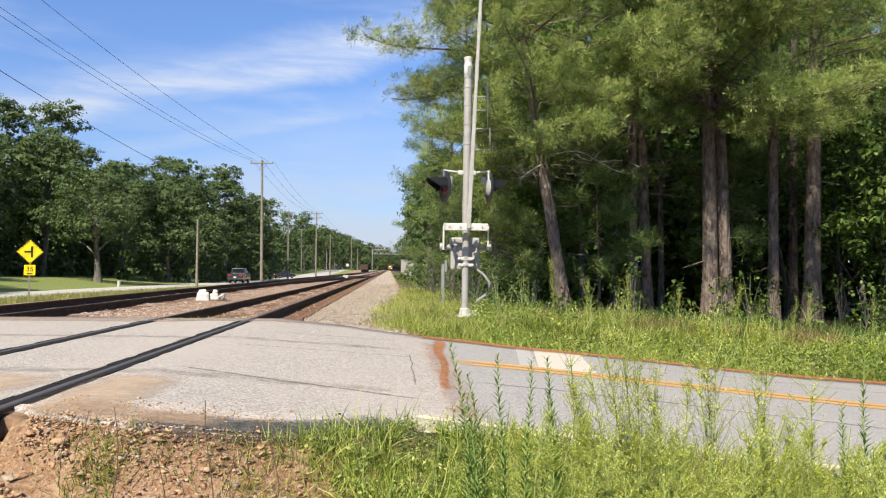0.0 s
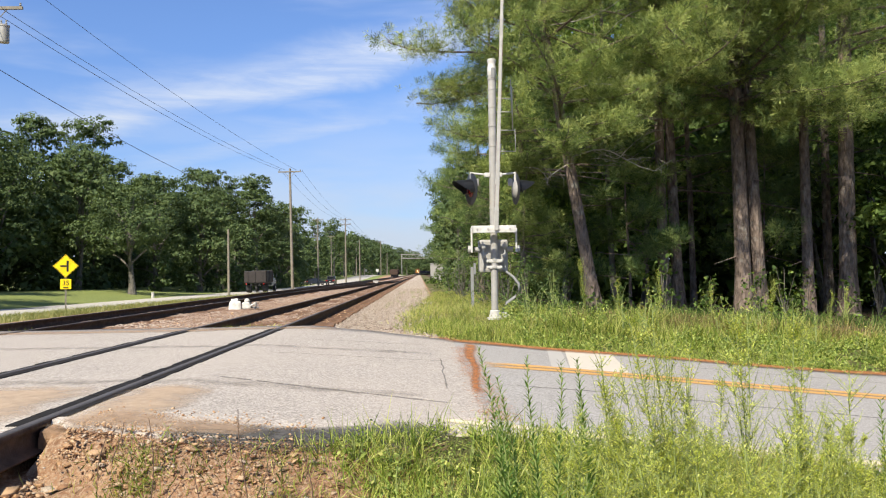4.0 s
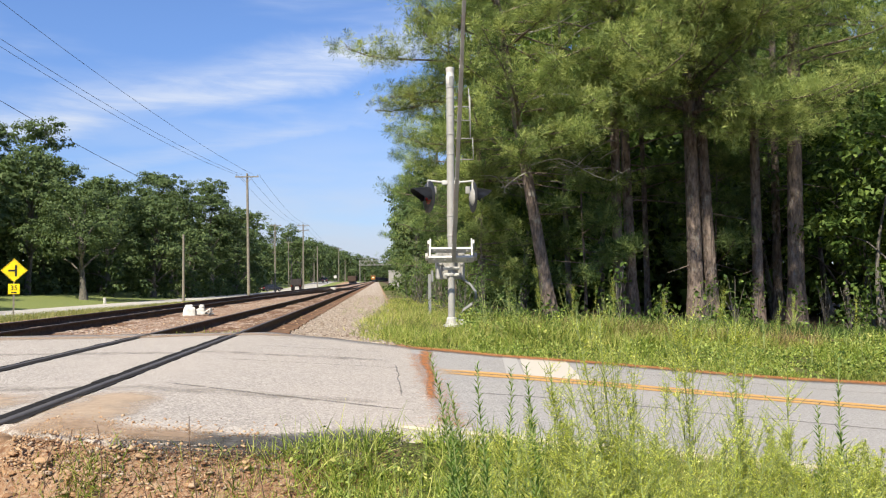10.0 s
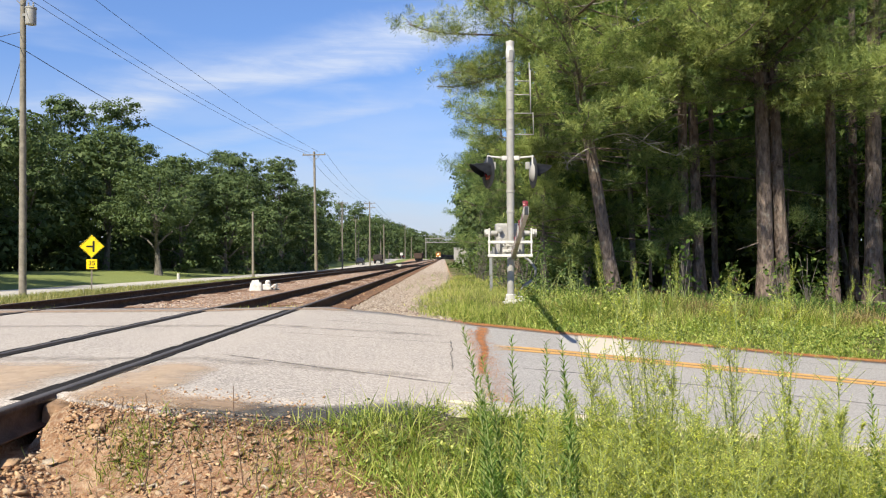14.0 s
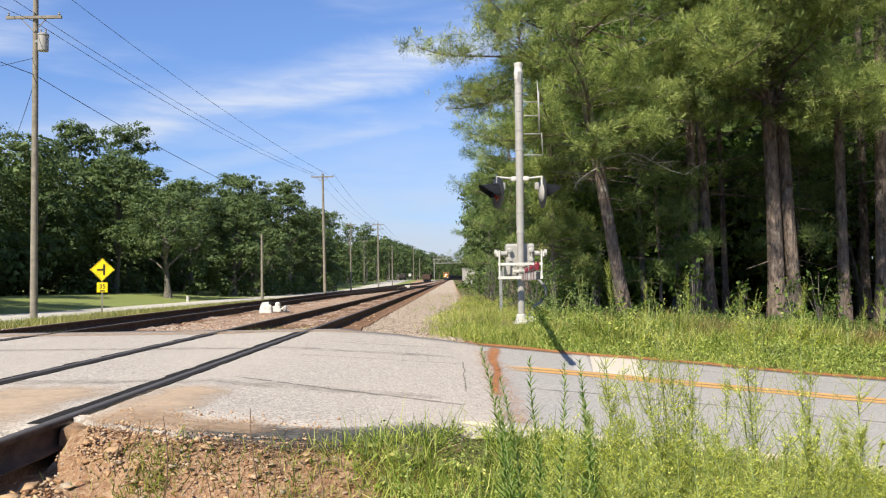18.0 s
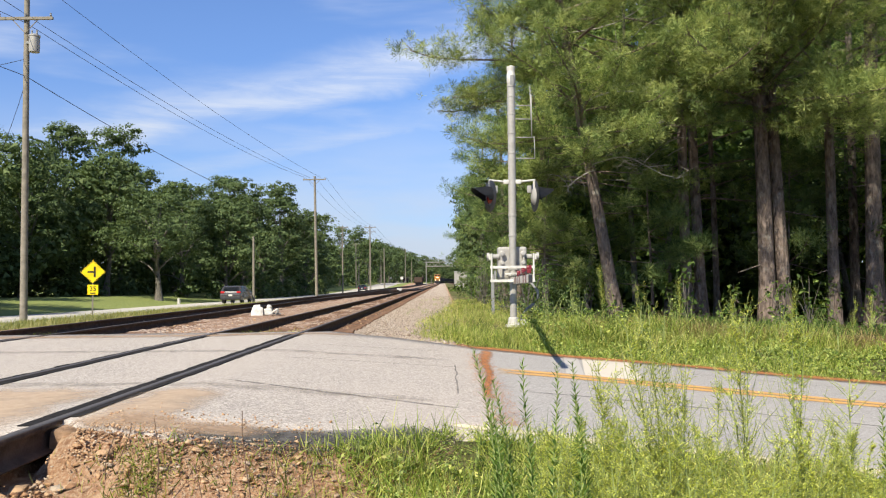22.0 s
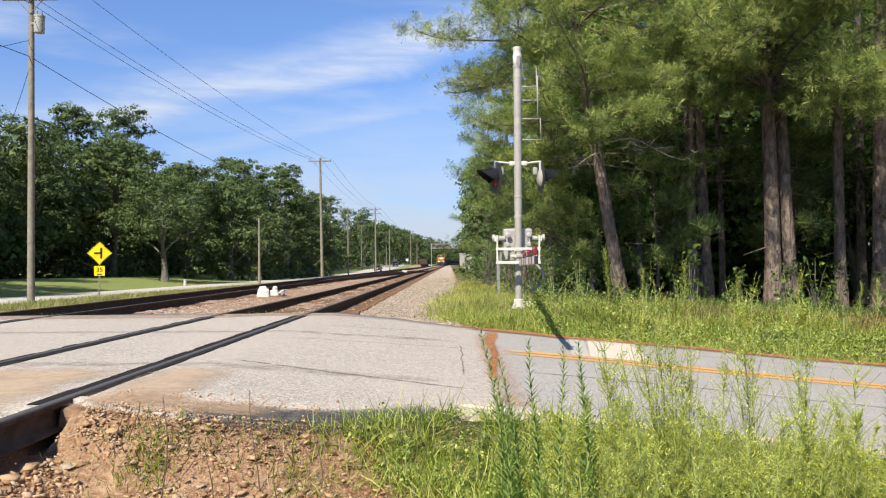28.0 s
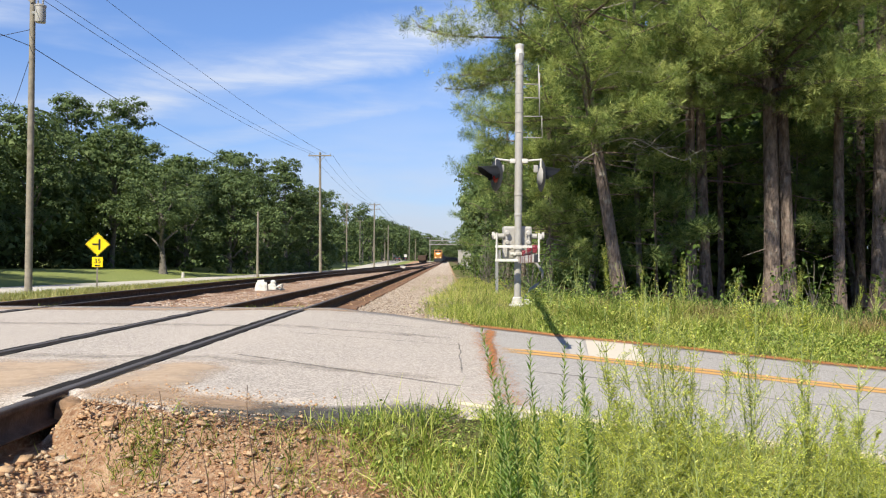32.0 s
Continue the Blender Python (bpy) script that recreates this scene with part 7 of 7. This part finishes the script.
def dump_truck():
    t = empty("dump_truck", pose(0, 0, 0), "dark dump truck with a slate cab and open box", "truck")
    bm = bmesh.new()
    box(bm, (2.35, 0.08, 1.25), (0, -3.3, 1.75), bevel=0.02)
    for k in range(3):
        box(bm, (0.1, 0.06, 1.2), (-0.8 + 0.8 * k, -3.36, 1.75), bevel=0.01)
    part("tailgate", bm, M_TRUCK, t, "dark steel tailgate")
    for s in (-1, 1):
        bm = bmesh.new()
        box(bm, (0.08, 4.1, 1.3), (s * 1.15, -1.25, 1.78), bevel=0.02)
        for k in range(5):
            box(bm, (0.08, 0.12, 1.25), (s * 1.21, -3.0 + 0.9 * k, 1.78), bevel=0.02)
        part("box_side", bm, M_TRUCK, t, "dark ribbed box side")
        bm = bmesh.new()
        rod(bm, (s * 1.05, 0.4, 1.2), (s * 1.05, 0.9, 2.5), 0.05, seg=6)
        part("hoist_rod", bm, M_HUB, t, "bright hoist rod")
    bm = bmesh.new()
    box(bm, (2.3, 0.08, 1.36), (0, 0.8, 1.80), bevel=0.02)
    part("headboard", bm, M_TRUCK, t)
    bm = bmesh.new()
    box(bm, (2.3, 4.1, 0.12), (0, -1.25, 1.12), bevel=0.02)
    part("box_floor", bm, M_TRUCK, t)
    bm = bmesh.new()
    for s in (-1, 1):
        box(bm, (0.14, 7.0, 0.22), (s * 0.45, 0.2, 0.88), bevel=0.02)
    part("chassis", bm, M_BLACK, t, "black chassis rails")
    part("cab", extrude_side([(1.0, 0.75), (1.0, 2.3), (1.25, 2.42), (2.3, 2.35), (2.75, 1.65), (3.75, 1.45), (3.95, 1.2), (3.95, 0.7)], 2.1, 0.06, 0.12), M_CAB, t, "slate-grey cab")
    pane(t, [(1.03, 1.25, 1.62), (1.03, 2.35, 1.62), (0.96, 2.15, 2.22), (0.96, 1.25, 2.22)], "side_window")
    pane(t, [(-1.03, 1.25, 1.62), (-1.03, 2.35, 1.62), (-0.96, 2.15, 2.22), (-0.96, 1.25, 2.22)], "side_window")
    pane(t, [(-0.8, 0.985, 1.7), (0.8, 0.985, 1.7), (0.8, 0.985, 2.2), (-0.8, 0.985, 2.2)], "rear_window")
    for s in (-1, 1):
        bm = bmesh.new()
        box(bm, (0.12, 0.05, 0.12), (s * 0.95, -3.4, 0.98), bevel=0.01)
        part("tail_lamp", bm, M_TAIL, t, "red tail lamp")
        bm = bmesh.new()
        box(bm, (0.05, 0.08, 0.45), (s * 1.3, 2.5, 1.9), bevel=0.02)
        part("wing_mirror", bm, M_BLACK, t)
        for y, w in ((-2.1, 0.5), (2.9, 0.28)):
            wheel(t, s * (1.1 - w / 2 + 0.05), y, 0.5, w)
    for s in (-1, 1):
        bm = bmesh.new()
        box(bm, (0.5, 0.02, 0.5), (s * 0.85, -2.75, 0.6))
        part("mud_flap", bm, M_TYRE, t)
    return t


truck = dump_truck()
pickup = passenger_car("black pickup truck driving away on the street", M_CAR_BLACK, "pickup_truck")
suv = passenger_car("grey-brown sport utility car driving away on the street", M_CAR_GREY, "suv")
sedan = passenger_car("dark sedan waiting at a drive, then driving away", M_CAR_BLACK, "sedan")
jeep = passenger_car("black pickup truck coming down the street and turning off", M_CAR_BLACK, "pickup_truck")

# ---------------------------------------------------------------- train
M_ORANGE = plain("orange_locomotive_paint", (0.38, 0.165, 0.035), 0.6, 0, 0.25, 2.0)
M_LAMP = bpy.data.materials.new("headlight_glow")
M_LAMP.use_nodes = True
e = M_LAMP.node_tree.nodes["Principled BSDF"]
e.inputs["Base Color"].default_value = (1, 0.9, 0.7, 1)
e.inputs["Emission Color"].default_value = (1.0, 0.86, 0.55, 1)
e.inputs["Emission Strength"].default_value = 5.0


def locomotive():
    """It heads along -y, towards the crossing."""
    t = empty("locomotive", pose(0, 0, 0), "orange and black freight locomotive with lit headlights", "locomotive")
    part("hood_nose", extrude_side([(-9.6, 1.5), (-9.75, 3.0), (-9.3, 3.5), (-7.6, 3.6), (-7.6, 1.5)], 2.6, 0.12, 0.2), M_ORANGE, t, "orange sloped nose")
    part("cab", extrude_side([(-7.6, 1.5), (-7.6, 3.6), (-7.3, 4.55), (-5.4, 4.65), (-5.4, 1.5)], 3.1, 0.08, 0.15), M_ORANGE, t, "orange cab")
    for s in (-1, 1):
        pane(t, [(s * 0.15, -7.62, 3.75), (s * 1.3, -7.62, 3.75), (s * 1.2, -7.36, 4.4), (s * 0.15, -7.36, 4.4)], "windscreen")
        for z in (3.15,):
            bm = bmesh.new()
            lathe(bm, [(0.0, 0.02), (0.13, 0.02), (0.15, 0)], 14, pose(s * 0.3, -9.78, z, 90))
            part("headlight", bm, M_LAMP, t, "lit headlight")
        bm = bmesh.new()
        lathe(bm, [(0.0, 0.02), (0.11, 0.02), (0.13, 0)], 14, pose(s * 0.95, -9.75, 1.75, 90))
        part("ditch_light", bm, M_LAMP, t, "lit ditch light")
    bm = bmesh.new()
    box(bm, (2.2, 15.0, 2.7), (0, 2.2, 3.0), bevel=0.12)
    part("engine_hood", bm, M_ORANGE, t)
    bm = bmesh.new()
    box(bm, (3.1, 20.0, 0.35), (0, 0, 1.35), bevel=0.04)
    box(bm, (2.6, 7.0, 0.9), (0, 0, 0.75), bevel=0.2)
    part("frame", bm, M_BLACK, t, "black frame and fuel tank")
    bm = bmesh.new()
    box(bm, (3.0, 0.25, 0.9), (0, -10.05, 0.75), bevel=0.05)
    part("plough", bm, M_BLACK, t, "black plough")
    for y in (-6.5, 6.5):
        bm = bmesh.new()
        box(bm, (2.5, 4.2, 0.5), (0, y, 0.75), bevel=0.06)
        truck_ = part("bogie", bm, M_BLACK, t, "black bogie frame")
        for k in (-1.6, 0, 1.6):
            bm = bmesh.new()
            for s in (-1, 1):
                lathe(bm, [(0.5, -0.06), (0.52, 0.06)], 16, pose(s * 0.75, y + k, 0.51, 0, 90, 0))
            rod(bm, (-0.75, y + k, 0.51), (0.75, y + k, 0.51), 0.1)
            part("wheelset", bm, M_RUST, truck_)
    return t


def freight_car():
    t = empty("freight_car", pose(0, 0, 0), "dark open freight car behind the locomotive", "freight car", "freight train")
    bm = bmesh.new()
    for s in (-1, 1):
        box(bm, (0.1, 14.6, 2.3), (s * 1.5, 0, 2.35), bevel=0.02)
        for k in range(12):
            box(bm, (0.12, 0.15, 2.2), (s * 1.58, -6.8 + 1.24 * k, 2.35), bevel=0.02)
    for s in (-1, 1):
        box(bm, (3.0, 0.1, 2.3), (0, s * 7.25, 2.35), bevel=0.02)
    box(bm, (3.0, 14.6, 0.15), (0, 0, 1.2), bevel=0.02)
    part("car_body", bm, M_CARBODY, t)
    for y in (-5.4, 5.4):
        bm = bmesh.new()
        box(bm, (2.3, 2.4, 0.4), (0, y, 0.7), bevel=0.05)
        bg = part("bogie", bm, M_BLACK, t, "black bogie frame")
        for k in (-0.85, 0.85):
            bm = bmesh.new()
            for s in (-1, 1):
                lathe(bm, [(0.44, -0.06), (0.46, 0.06)], 14, pose(s * 0.75, y + k, 0.45, 0, 90, 0))
            rod(bm, (-0.75, y + k, 0.45), (0.75, y + k, 0.45), 0.08)
            part("wheelset", bm, M_RUST, bg)
    return t


M_CARBODY = plain("sooty_freight_car_paint", (0.06, 0.055, 0.055), 0.7, 0.1, 0.4, 1.5)
loco = locomotive()
first_car = freight_car()
cars = [first_car] + [copy_thing(first_car, pose(0, 0, 0)) for k in range(35)]
# old brown car on the far siding
old = empty("siding_car", pose(-9.6, 318, -0.2, 0, 0, -1), "rusty brown freight car standing on the siding", "freight car")
bm = bmesh.new()
box(bm, (3.0, 15, 2.0), (0, 0, 1.9), bevel=0.08)
for k in range(10):
    for s in (-1, 1):
        box(bm, (0.1, 0.2, 1.9), (s * 1.53, -6.8 + 1.5 * k, 1.9), bevel=0.02)
part("car_body", bm, M_RUST, old)
for y in (-5.4, 5.4):
    bm = bmesh.new()
    box(bm, (2.3, 2.4, 0.9), (0, y, 0.45), bevel=0.05)
    part("bogie", bm, M_BLACK, old)



# ---------------------------------------------------------------- what moves
def line_pose(y, lift=0.0):
    """A vehicle on the near track at y, turned along the line."""
    x = TRACK_1 - 0.35 * min(1.0, y / 300) + float(bend(y))
    return pose(x, y, lift, 0, 0, -math.degrees(2 * 1.3e-4 * max(0.0, y - 520)))


def street_pose(x, y, turn=0.0, lift=0.06):
    slope = math.degrees(math.atan(float(west_z(y + 2) - west_z(y - 2)) / 4))
    return pose(x, y, float(west_z(y)) + lift, slope if abs(turn) < 45 else 0, 0, turn)


def motions():
    walk(gate, [(t, pose(*GATE_AT, a, 0, -5.6)) for t, a in GATE_TURN])
    for k, vehicle in enumerate((loco, *cars)):
        back = 0 if k == 0 else 18.5 + 15.9 * (k - 1)
        walk(vehicle, [(t, line_pose(697 - 12.2 * t + back)) for t in np.arange(0, 32.1, 4.0)])
    walk(pickup, [(t, street_pose(-18, y)) for t, y in ((0, 100), (1.5, 124), (3, 151), (5.5, 195), (7, 224), (9, 267), (11, 301), (14, 356), (20, 470), (32, 700))])
    walk(truck, [(t, street_pose(-18, y)) for t, y in ((0, 4), (1.0, 29), (1.5, 40.5), (2, 53.6), (2.5, 62), (3, 73.5), (3.5, 84), (4.5, 104), (5.5, 123), (6, 132), (7, 146), (8, 162), (9, 176), (10, 187), (11, 198), (12.5, 213), (14, 228), (17, 280), (20, 345), (26, 470), (32, 600))])
    walk(suv, [(t, street_pose(-18, y)) for t, y in ((0, -340), (12, -130), (19, 5), (20.7, 39.5), (21, 45.5), (21.5, 59), (22, 72), (22.5, 86), (23, 98), (24, 121), (26.5, 172), (30, 257), (32, 296))])
    walk(sedan, [(t, street_pose(x, y, a, 0.1)) for t, x, y, a in ((0, -22.2, 175, -50), (12, -22.2, 175, -50), (13, -26.5, 172, -60), (18.8, -26.5, 172, -60), (20, -21.8, 175, -50), (21, -19.0, 177, -20), (22, -18, 183, 0), (23, -18, 207, 0), (24, -18, 232, 0), (26, -18, 256, 0), (28, -18, 276, 0), (30, -18, 308, 0), (32, -18, 345, 0))])
    walk(jeep, [(t, street_pose(x, y, a, 0.06)) for t, x, y, a in ((0, -21.6, 520, 180), (10, -21.6, 320, 180), (14, -21.6, 214, 180), (14.6, -21.7, 196, 165), (15, -22.2, 189, 115), (15.5, -24.5, 186, 92), (16.2, -30, 185, 90), (17, -38, 184, 90), (18, -48, 184, 90), (32, -75, 184, 90))])


motions()
